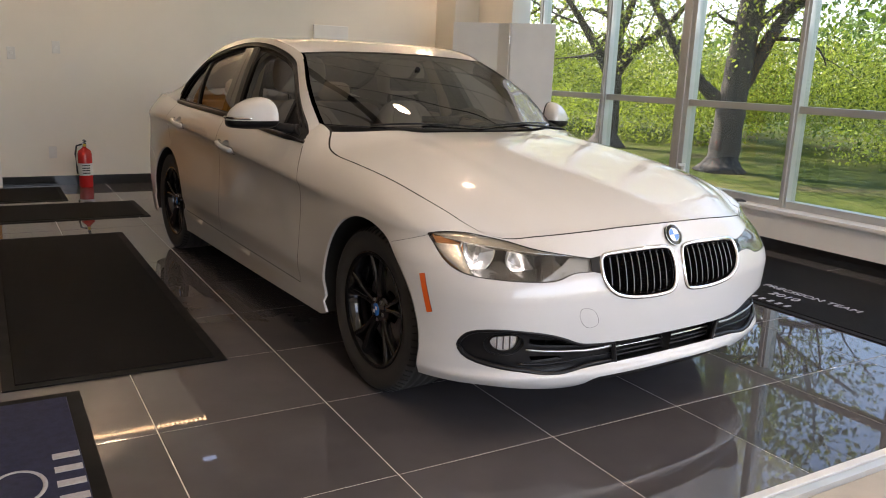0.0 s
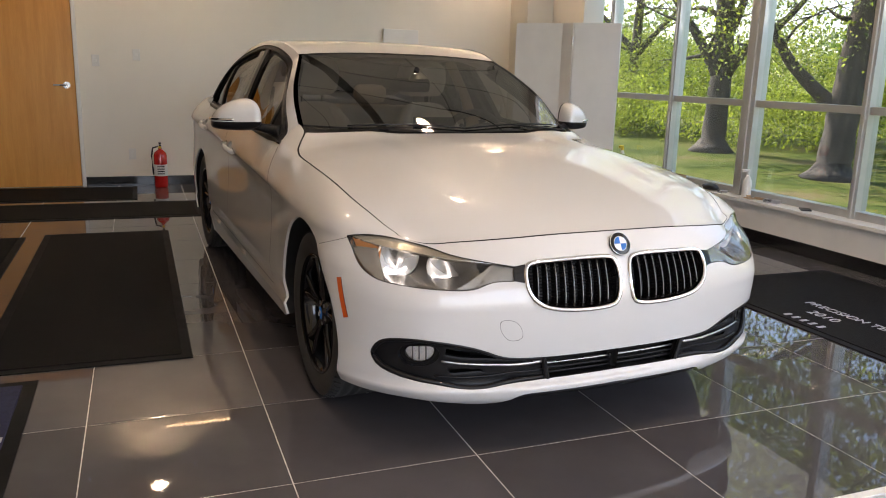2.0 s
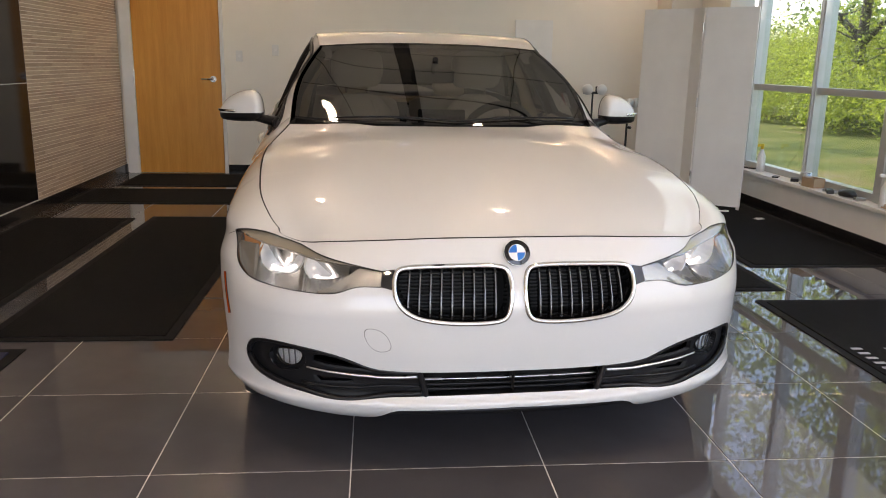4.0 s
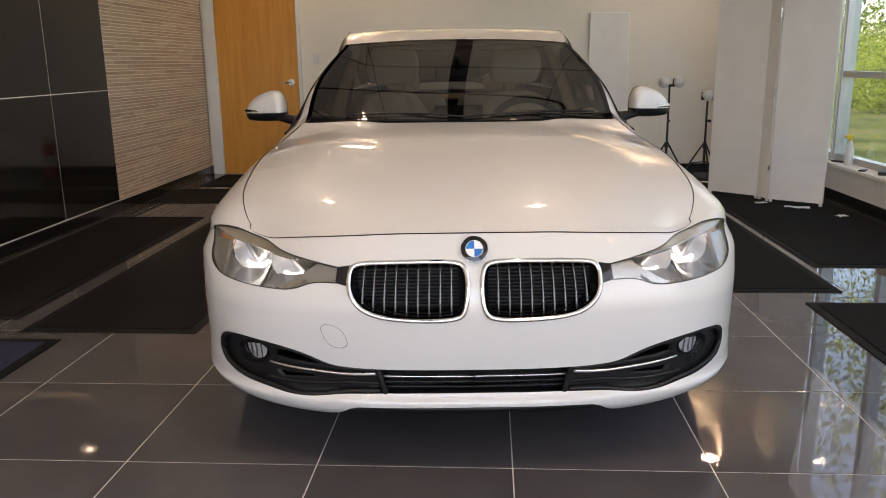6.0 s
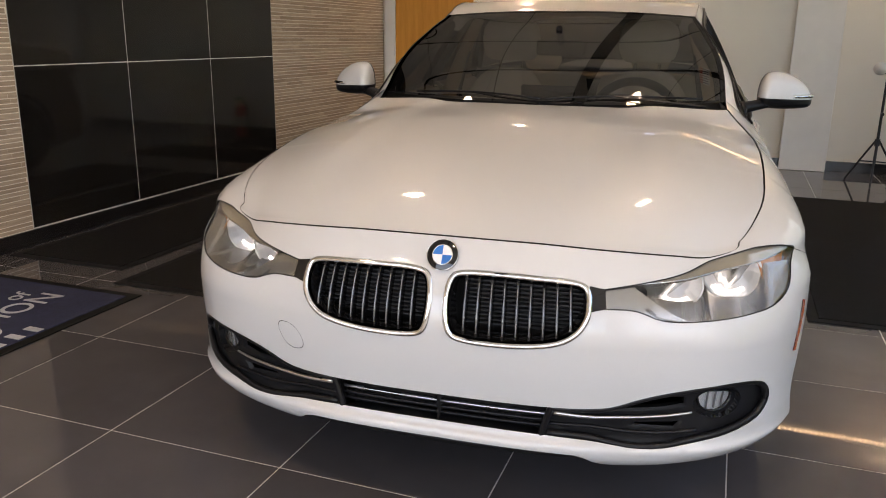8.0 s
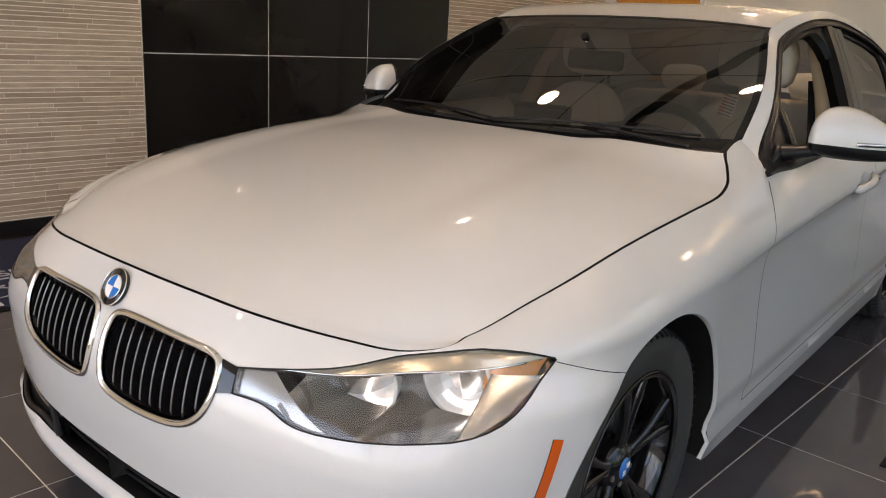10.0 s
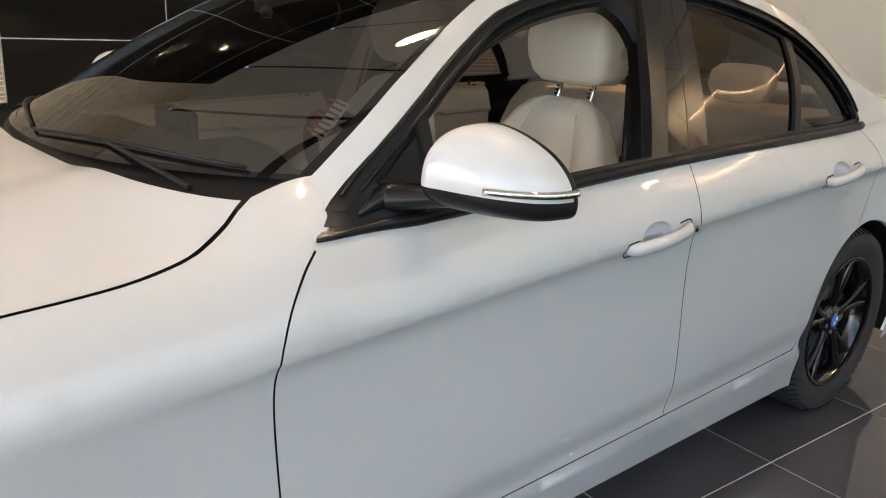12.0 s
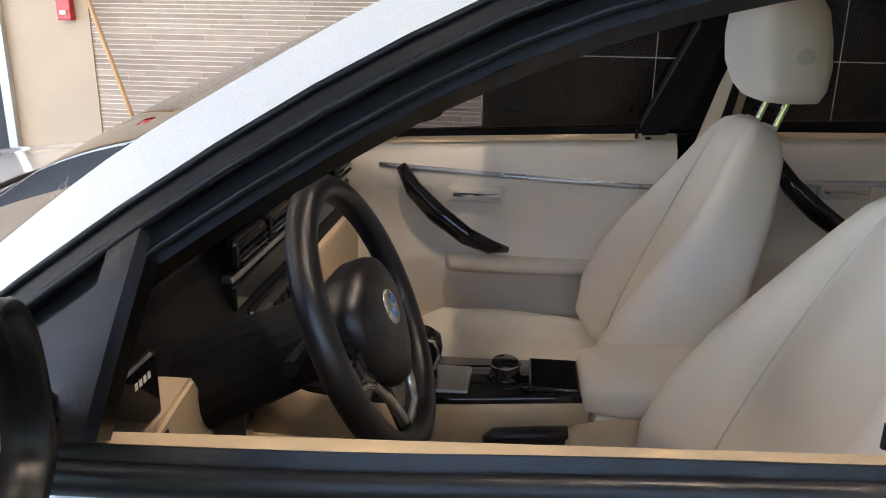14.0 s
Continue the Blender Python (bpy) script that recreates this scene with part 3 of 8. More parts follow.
# floor: grout bed, then the polished tiles, metal edge and the concrete in front
floor = solo("floor", box(XW - 0.1, 3.1, -0.60, YN, -0.06, -0.0015), GROUT, ROOM, "floor of large polished charcoal tiles with pale joints", "floor", kind="structure")
edge = thing("floor_edge", ROOM, "white metal edge strip along the tiled platform", "trim", kind="structure")
part("strip", box(XW, 3.1, -0.632, -0.602, -0.06, 0.004), PLASTIC_WHITE, edge, bevel=0.002)
part("strip", box(XW, 3.1, -0.668, -0.636, -0.06, -0.002), ALUMINIUM, edge, bevel=0.002)
solo("concrete_floor", box(XW - 0.1, 3.1, YS - 0.2, -0.67, -0.2, -0.022), CONCRETE, ROOM, "beige concrete floor in front of the platform", "floor", kind="structure")

# window wall: mullions and a rail, panes in between
windows = thing("window_1", ROOM, "tall aluminium window wall looking onto trees", "window", kind="structure")
POSTS = [-5.3, -4.2, -3.1, -2.35, -1.3, -0.25, 0.80, 1.88, 3.02, 4.05, 5.15]
for p in POSTS:
    w = 0.075 if p == 3.02 else 0.032
    part("mullion", box(3.06, 3.17, p - w, p + w, 0.33, 3.05), ALUMINIUM, windows, bevel=0.004)
    part("glazing_bead", box(3.045, 3.06, p - w * 0.35, p + w * 0.35, 0.33, 3.05), ALUMINIUM, windows, bevel=0.003)
part("bottom_rail", box(3.07, 3.16, POSTS[0], 5.55, 0.33, 0.385), ALUMINIUM, windows, bevel=0.004)
part("top_rail", box(3.07, 3.16, POSTS[0], 5.55, 2.99, 3.05), ALUMINIUM, windows, bevel=0.004)
for a, b in zip(POSTS[:-1], POSTS[1:]):
    part("transom", box(3.07, 3.16, a + 0.035, b - 0.035, 1.06, 1.115), ALUMINIUM, windows, bevel=0.004)
    for z0, z1 in ((0.385, 1.06), (1.115, 2.99)):
        pane = part("pane", box(3.112, 3.118, a + 0.03, b - 0.03, z0, z1), WINDOW_GLASS, windows)
        pane.visible_shadow = False

# black tile panel in the side wall: three columns
cladding = thing("black_tile_panel", ROOM, "large black wall tiles with thin pale joints", "wall tiles", kind="structure")
part("joint_bed", box(XW - 0.029, XW - 0.0012, 1.64, 4.335, 0, TOP), GROUT, cladding)
COLS, ROWS_Z = [1.64, 2.545, 3.445, 4.335], [0.10, 1.035, 1.97, 2.90, TOP]
for a, b in zip(COLS[:-1], COLS[1:]):
    for c, d in zip(ROWS_Z[:-1], ROWS_Z[1:]):
        part("tile", box(XW - 0.02, XW, a + 0.003, b - 0.003, c + 0.003, d - 0.003), BLACK_TILE, cladding, bevel=0.0012)

# thin ledger tiles on both sides of it: each course has pieces of uneven length
rng = random.Random(4)
for y0, y1 in ((-0.66, 1.636), (4.339, 6.69)):
    ledger = thing("ledger_tile_wall", ROOM, "stacked thin beige ledger tiles with pale joints", "wall tiles", kind="structure")
    part("joint_bed", box(XW - 0.029, XW - 0.0005, y0, y1, 0, TOP), LEDGER_JOINT, ledger)
    bm, z = bmesh.new(), 0.1
    while z < TOP:
        h, y = rng.choice((0.024, 0.029, 0.034)), y0 - rng.random() * 0.3
        while y < y1:
            ln = rng.uniform(0.22, 0.75)
            a, b = max(y, y0), min(y + ln, y1)
            if b - a > 0.01:
                box(XW - 0.02, XW + rng.uniform(0.0008, 0.0026), a, b - 0.003, z, min(z + h, TOP) - 0.0055, bm)
            y += ln
        z += h
    ob = part("ledger_courses", bm, LEDGER, ledger, "thin beige ceramic strips in uneven lengths")
    tagged(ob, kind="stuff")

# maple door in the back wall
door = thing("door_1", at(0, YN), "closed orange maple veneer door with a steel lever", "door", kind="structure")
part("door_leaf", box(-3.12, -2.21, -0.035, -0.004, 0.006, 2.10), DOOR_WOOD, door, bevel=0.003)
for x0, x1, z1 in ((-3.245, -3.125, 2.2), (-2.205, -2.17, 2.2)):
    part("door_frame", box(x0, x1, -0.045, 0, 0, z1), WHITE_PAINT, door, bevel=0.004)
part("door_frame", box(-3.125, -2.205, -0.045, 0, 2.105, 2.2), WHITE_PAINT, door, bevel=0.004)
handle = part("door_handle", cyl((-2.29, -0.035, 1.03), (-2.29, -0.048, 1.03), 0.034, segs=24), SATIN_METAL, door, "brushed steel lever handle")
part("lever", cyl((-2.29, -0.07, 1.03), (-2.41, -0.075, 1.03), 0.010, 0.008), SATIN_METAL, handle)
part("spindle", cyl((-2.29, -0.04, 1.03), (-2.29, -0.075, 1.03), 0.011), SATIN_METAL, handle)
for z in (0.25, 1.05, 1.85):
    part("hinge", cyl((-3.124, -0.045, z - 0.05), (-3.124, -0.045, z + 0.05), 0.008, segs=10), SATIN_METAL, door)


def mat(name, x0, x1, y0, y1, label, m=MAT_BLACK, border=0.045):
    t = thing(name, ROOM, label, "floor mat")
    part("rubber_border", box(x0, x1, y0, y1, 0.0005, 0.006), MAT_EDGE, t, bevel=0.0015)
    part("mat_surface", rounded(x0 + border, x1 - border, y0 + border, y1 - border, 0.003, 0.011, 0.003, 1), m, t)
    return t


mat("floor_mat", -2.32, -1.46, 1.21, 4.12, "long black carpet mat on polished tiles")
mat("floor_mat", -3.22, -2.44, 1.40, 4.06, "long black carpet mat along the tiled wall")
mat("floor_mat", -3.25, -1.15, 4.72, 5.53, "black carpet runner across the tiles")
mat("door_mat", -3.09, -1.68, 5.70, 6.55, "black door mat before the maple door")
mat("floor_mat", 0.95, 1.83, 1.95, 5.10, "black carpet mat under the windows' side of the car")
mat("floor_mat", 1.89, 2.93, 2.48, 6.2, "large black carpet mat beside the window wall")
text_mat = mat("logo_mat", 1.56, 2.75, -0.45, 1.75, "black mat with pale printed award lettering")
lettering("lettering", "PRECISION TEAM", 0.085, MAT_INK, text_mat, pose(1.94, 0.80, 0.0125, 0, 0, -90), "pale printed words")
lettering("lettering", "2010", 0.10, MAT_INK, text_mat, pose(1.80, 0.88, 0.0125, 0, 0, -90), "pale printed year")
bars("maker_bar", [0.022] * 5, 0.05, 0.036, 0.0115, MAT_INK, text_mat, pose(1.64, 0.98, 0, 0, 0, -90))
blue = mat("logo_mat", -3.24, -2.06, -0.52, 1.11, "navy blue mat with pale printed lettering", MAT_BLUE, 0.05)
lettering("lettering", "DEALERSHIP of", 0.135, MAT_INK, blue, pose(-2.53, 0.47, 0.0125, 0, 0, 90), "pale printed words")
lettering("lettering", "DISTINCTION", 0.190, MAT_INK, blue, pose(-2.37, 0.365, 0.0125, 0, 0, 90), "pale printed word in large capitals")
bars("maker_bar", [0.038] * 5, 0.08, 0.056, 0.0115, MAT_INK, blue, pose(-2.115, 0.165, 0, 0, 0, 90))
v, f = tube([(0.105 * math.cos(a), 0.075 * math.sin(a), 0.0118) for a in np.linspace(0, 2 * math.pi, 33)[:-1]], 0.007, 6, True, 0.2)
ob = part_mesh("emblem_ring", mesh_of("emblem_ring", v, f, MAT_INK), blue)
ob.matrix_basis = pose(-2.30, 0.40, 0, 0, 0, 90)

# white folding screen by the windows
screen_pts = [(1.98, 5.20), (2.33, 4.87), (2.37, 4.72), (2.73, 4.45)]
fold = thing("folding_screen", ROOM, "white painted folding display screen standing on the mat", "folding screen")
for (ax, ay), (bx, by) in zip(screen_pts[:-1], screen_pts[1:]):
    ln, an = math.hypot(bx - ax, by - ay), math.degrees(math.atan2(by - ay, bx - ax))
    ob = part("panel", box(0.004, ln - 0.004, -0.018, 0.018, 0.035, 1.77), WHITE_PAINT, fold, bevel=0.003)
    ob.matrix_basis = pose(ax, ay, 0, 0, 0, an)
    for fx in (0.02, ln - 0.02):
        fo = part("foot", cyl((fx, 0, 0.011), (fx, 0, 0.04), 0.014, segs=10), WHITE_PAINT, fold)
        fo.matrix_basis = pose(ax, ay, 0, 0, 0, an)
for z in (0.3, 0.95, 1.6):
    part("hinge", cyl((2.345, 4.70, z - 0.04), (2.345, 4.70, z + 0.04), 0.008, segs=8), SATIN_METAL, fold)

solo("leaning_board", rounded(-0.21, 0.21, -0.012, 0.012, 0, 1.73, 0.004, 1), WHITE_PAINT, at(1.22, 6.60, 0, -1.8), "pale board leaning against the back wall", "board")
wallplate = [(-2.01, 1.28, "light_switch", "white wall switch plate"), (-1.71, 0.33, "wall_outlet", "white wall socket plate"), (-1.62, 1.35, "light_switch", "white wall switch plate")]
for x, z, n, lab in wallplate:
    sw = thing(n, at(x, YN), lab, "switch" if "switch" in n else "socket")
    part("plate", rounded(-0.036, 0.036, -0.006, 0, z - 0.058, z + 0.058, 0.003, 1), PLASTIC_WHITE, sw)
    for dz in ((0,) if "switch" in n else (-0.02, 0.02)):
        part("rocker" if "switch" in n else "receptacle", rounded(-0.014, 0.014, -0.010, -0.005, z + dz - 0.014, z + dz + 0.014, 0.003, 1), WHITE_PAINT if "switch" in n else LABEL_WHITE, sw)


def extinguisher(m):
    t = thing("fire_extinguisher", m, "red fire extinguisher standing by the wall", "fire extinguisher")
    v, f = spin([(0, 0.0), (0.06, 0.0), (0.066, 0.012), (0.066, 0.33), (0.058, 0.36), (0.03, 0.385), (0.018, 0.39), (0.018, 0.41), (0, 0.41)], 28)
    part_mesh("cylinder", mesh_of("cylinder", v, f, RED_PAINT), t)
    part("valve", rounded(-0.02, 0.02, -0.022, 0.022, 0.405, 0.44, 0.006, 2), SATIN_METAL, t)
    part("handle", rounded(-0.012, 0.012, -0.10, 0.03, 0.455, 0.47, 0.005, 2), STAND_BLACK, t)
    part("trigger", rounded(-0.010, 0.010, -0.09, 0.02, 0.435, 0.446, 0.004, 2), STAND_BLACK, t)
    part("gauge", cyl((0, -0.022, 0.42), (0, -0.034, 0.42), 0.016, segs=16), YELLOW, t)
    v, f = tube([(-0.02, 0, 0.425), (-0.07, 0, 0.41), (-0.085, 0, 0.33), (-0.078, 0, 0.2), (-0.072, 0, 0.13)], 0.009, 8)
    part_mesh("hose", mesh_of("hose", v, f, STAND_BLACK), t)
    v, f = spin([(0.0668, 0.12), (0.0672, 0.122), (0.0672, 0.238), (0.0668, 0.24)], 28)
    part_mesh("label", mesh_of("label", v, f, LABEL_WHITE), t, "pale printed label band")
    for z in (0.14, 0.165, 0.19, 0.215):
        part("label_bar", rounded(-0.035, 0.035, -0.0695, -0.062, z, z + 0.010, 0.001, 1), STAND_BLACK, t)


extinguisher(at(-1.44, 6.52))

# tripod work lights in the back corner
def work_light(m, h, heads):
    t = thing("work_light", m, "black tripod work light with round lamps", "work light", "tripod lights")
    part("pole", cyl((0, 0, 0.18), (0, 0, h), 0.013, 0.010, 12), STAND_BLACK, t)
    part("collar", cyl((0, 0, 0.34), (0, 0, 0.40), 0.022, segs=12), STAND_BLACK, t)
    part("knob", cyl((0, -0.02, 0.62), (0, -0.05, 0.62), 0.014, segs=10), STAND_BLACK, t)
    for a in (20, 140, 260):
        c, s = math.cos(radians(a)), math.sin(radians(a))
        part("leg", cyl((c * 0.02, s * 0.02, 0.38), (c * 0.26, s * 0.26, 0.006), 0.009, segs=8), STAND_BLACK, t)
        part("brace", cyl((c * 0.015, s * 0.015, 0.20), (c * 0.14, s * 0.14, 0.19), 0.006, segs=8), STAND_BLACK, t)
    part("crossbar", rounded(-0.10, 0.10, -0.012, 0.012, h - 0.01, h + 0.015, 0.004, 1), STAND_BLACK, t)
    for x in heads:
        v, f = spin([(0, 0.0), (0.025, 0.0), (0.045, 0.05), (0.055, 0.07), (0.055, 0.085), (0.0, 0.092)], 20)
        hd = part_mesh("lamp_head", mesh_of("lamp_head", v, f, PLASTIC_WHITE), t, "pale round lamp head")
        hd.matrix_basis = pose(x, 0.02, h + 0.05, 100, 0, 12 * (1 if x > 0 else -1))
        part("bracket", rounded(x - 0.035, x + 0.035, -0.01, 0.02, h - 0.005, h + 0.07, 0.004, 1), STAND_BLACK, t)


work_light(at(1.76, 6.05), 0.97, (-0.055, 0.065))
work_light(at(2.13, 5.98, 0, 0, 0, 40), 0.84, (-0.05, 0.06))
v, f = tube([(2.0 + 0.1 * math.sin(i * 0.9) + 0.04 * i, 5.80 + 0.07 * math.cos(i * 1.3), 0.016) for i in range(12)], 0.005, 6)
solo_cable = part_mesh("power_cable", mesh_of("power_cable", v, f, PLASTIC_WHITE), None)
solo_cable.matrix_world = ROOM
tagged(solo_cable, "white power cable coiled on the floor mat", "cable")
for x, y, r, w in ((2.28, 4.62, 20, 0.10), (2.70, 4.02, 10, 0.09), (2.5, 4.40, -15, 0.2)):
    bm = bmesh.new()
    bmesh.ops.create_grid(bm, x_segments=7, y_segments=5, size=0.5)
    rr = random.Random(int(x * 100))
    for q in bm.verts:
        q.co = (q.co.x * w, q.co.y * 0.055, rr.random() * 0.012)
    bmesh.ops.solidify(bm, geom=bm.faces[:], thickness=0.0008)
    solo("paper_scrap", bm, LABEL_WHITE, at(x, y, 0.013, 0, 0, r), "crumpled white paper scrap on the mat", "paper")

# round recessed lamps in the ceiling
for x, y in LAMPS:
    t = thing("ceiling_lamp", at(x, y, TOP), "round recessed warm ceiling lamp", "ceiling lamp", "ceiling lamps")
    v, f = spin([(0.097, 0.004), (0.098, -0.005), (0.116, -0.005), (0.121, 0.0), (0.121, 0.004)], 28)
    part_mesh("trim_ring", mesh_of("trim_ring", v, f, WHITE_PAINT), t)
    v, f = spin([(0.098, 0.0), (0.094, 0.02), (0.072, 0.10), (0.05, 0.125), (0.0, 0.128)], 28)
    part_mesh("reflector_can", mesh_of("reflector_can", v, f, WHITE_PAINT), t, "white cone inside the recessed lamp")
    part("bulb", cyl((0, 0, 0.040), (0, 0, 0.126), 0.038, 0.03, 20), DOWNLIGHT, t)

# string of small lamps along the top of the back wall
string = thing("light_string", at(0, YN), "string of small warm bulbs along the back wall", "string lights")
part("cable_rail", rounded(-1.55, 2.55, -0.03, -0.002, 2.81, 2.83, 0.003, 1), PLASTIC_WHITE, string)
bulb_mesh = None
for k in range(78):
    if bulb_mesh is None:
        v, f = spin([(0, -0.014), (0.007, -0.010), (0.009, 0.0), (0.006, 0.010), (0, 0.012)], 10)
        bulb_mesh = mesh_of("bulb", v, f, STRING_BULB)
    ob = part_mesh("bulb", bulb_mesh, string)
    ob.matrix_basis = pose(-1.5 + k * 0.052, -0.016, 2.798)

# fire alarm box and broom on the side wall
alarm = thing("fire_alarm", at(XW + 0.01, -0.79), "red fire alarm pull box on the tan wall", "fire alarm")
part("case", rounded(0.0, 0.045, -0.045, 0.045, 1.17, 1.30, 0.006, 2), RED_PAINT, alarm)
part("pull_bar", rounded(0.045, 0.055, -0.022, 0.022, 1.20, 1.225, 0.003, 1), LABEL_WHITE, alarm)
broom = thing("broom", ROOM, "broom with a pale wooden handle leaning on the wall", "broom")
part("handle", cyl((XW + 0.14, -0.22, 0.14), (XW + 0.035, -0.68, 1.42), 0.0135, segs=12), BROOM_WOOD, broom)
part("brush_head", rounded(XW + 0.03, XW + 0.22, -0.32, -0.08, 0.09, 0.14, 0.01, 2), STAND_BLACK, broom)
part("bristles", rounded(XW + 0.035, XW + 0.215, -0.33, -0.07, -0.0, 0.095, 0.012, 2), STAND_BLACK, broom)
side_door = thing("door_2", ROOM, "pale metal frame of a side doorway", "door", kind="structure")
part("door_frame", box(XW + 0.01, XW + 0.05, -1.27, -1.21, -0.02, 2.2), ALUMINIUM, side_door, bevel=0.004)
part("door_leaf", box(XW + 0.01, XW + 0.035, -2.15, -1.27, -0.02, 2.15), STAND_BLACK, side_door, bevel=0.004)

# things on the window sill
def bottle(m, mat_body, mat_cap, label, h=0.2, r=0.035):
    t = thing("spray_bottle", m, label, "bottle", "things on the sill")
    v, f = spin([(0, 0), (r, 0), (r * 1.05, 0.01), (r, h * 0.6), (r * 0.5, h * 0.78), (r * 0.35, h * 0.85), (0, h * 0.85)], 18)
    part_mesh("body", mesh_of("body", v, f, mat_body), t)
    part("cap", cyl((0, 0, h * 0.85), (0, 0, h), r * 0.42, r * 0.36, 12), mat_cap, t)
    part("nozzle", rounded(-0.012, 0.055, -0.01, 0.01, h * 0.95, h * 1.06, 0.004, 1), mat_cap, t)


bottle(at(3.02, 4.72, 0.33, 0, 0, 200), PLASTIC_WHITE, YELLOW, "white spray bottle with a yellow head on the sill", 0.24)
bottle(at(3.0, 2.86, 0.33, 0, 0, 160), PLASTIC_WHITE, LABEL_WHITE, "white spray bottle on the sill", 0.22)
for y, r, h, lab, mm in ((3.92, 0.045, 0.10, "open tin can on the sill", SATIN_METAL), (3.86, 0.03, 0.06, "small tin lid on the sill", SATIN_METAL)):
    v, f = spin([(r * 0.8, 0.004), (r * 0.8, h), (r, h), (r, 0), (0, 0)], 22)
    ob = part_mesh("tin" if "tin" in lab else "tape_roll", mesh_of("roll", v, f, mm), None)
    ob.matrix_world = at(3.01, y, 0.33)
    tagged(ob, lab, "tin" if "tin" in lab else "tape", "things on the sill")
carton = thing("carton", at(3.0, 3.78, 0.3305, 0, 0, 8), "small open cardboard box on the sill", "box", "things on the sill")
for x0, x1, y0, y1 in ((-0.05, 0.05, -0.075, -0.071), (-0.05, 0.05, 0.071, 0.075), (-0.05, -0.046, -0.0705, 0.0705), (0.046, 0.05, -0.0705, 0.0705)):
    part("side", box(x0, x1, y0, y1, 0, 0.075), CARDBOARD, carton)
part("bottom", box(-0.0455, 0.0455, -0.0705, 0.0705, 0, 0.003), CARDBOARD, carton)
rr = random.Random(2)
for k in range(14):
    y = rr.uniform(2.0, 5.2)
    mm = rr.choice((LABEL_WHITE, CARDBOARD, STAND_BLACK, SATIN_METAL))
    w, d, h = rr.uniform(0.02, 0.07), rr.uniform(0.015, 0.04), rr.uniform(0.006, 0.03)
    solo("sill_clutter", rounded(-d, d, -w, w, 0, h, 0.003, 1), mm, at(rr.uniform(2.96, 3.03), y, 0.3305, 0, 0, rr.uniform(-40, 40)), "small odd piece of hardware lying on the window sill", "clutter", "things on the sill")
rag = bmesh.new()
bmesh.ops.create_icosphere(rag, subdivisions=3, radius=0.07)
for q in rag.verts:
    n = noise.noise(q.co * 22) * 0.03
    q.co = Vector((q.co.x * 0.8, q.co.y * 1.2, max(-0.02, q.co.z * 0.5))) * (1 + n * 6)
solo("cleaning_rag", rag, STAND_BLACK, at(3.0, 3.30, 0.355), "crumpled dark cleaning rag on the sill", "rag", "things on the sill", smooth_shade=True)

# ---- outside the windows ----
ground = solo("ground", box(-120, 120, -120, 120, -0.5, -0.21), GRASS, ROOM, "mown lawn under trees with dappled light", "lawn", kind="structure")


def limb(p0, p1, r0, r1, bend, rng, n=7):
    p0, p1 = Vector(p0), Vector(p1)
    pts = []
    off = Vector((rng.uniform(-1, 1), rng.uniform(-1, 1), rng.uniform(-0.4, 0.6))) * bend
    for i in range(n):
        t = i / (n - 1)
        pts.append(p0.lerp(p1, t) + off * math.sin(math.pi * t))
    return pts, [r0 + (r1 - r0) * i / (n - 1) for i in range(n)]


def leaf_cloud(centres, count, size, rng):
    """Many small leaf clumps scattered round the given places."""
    v, f = [], []
    for c, spread in centres:
        for _ in range(count):
            p = Vector(c) + Vector((rng.gauss(0, 1), rng.gauss(0, 1), rng.gauss(0, 0.7))) * spread
            s = size * rng.uniform(0.6, 1.4)
            a = Vector((rng.gauss(0, 1), rng.gauss(0, 1), rng.gauss(0, 1))).normalized()
            b = a.orthogonal().normalized()
            b.rotate(Matrix.Rotation(rng.random() * 6.28, 3, a))
            c2 = a.cross(b)
            k = len(v)
            v += [p - b * s, p + c2 * s * 0.45 + a * s * 0.12, p + b * s, p - c2 * s * 0.45 + a * s * 0.12]
            f.append((k, k + 1, k + 2, k + 3))
    return v, f


AHEAD, ACROSS = Vector((0.738, 0.669, 0)), Vector((0.669, -0.738, 0))


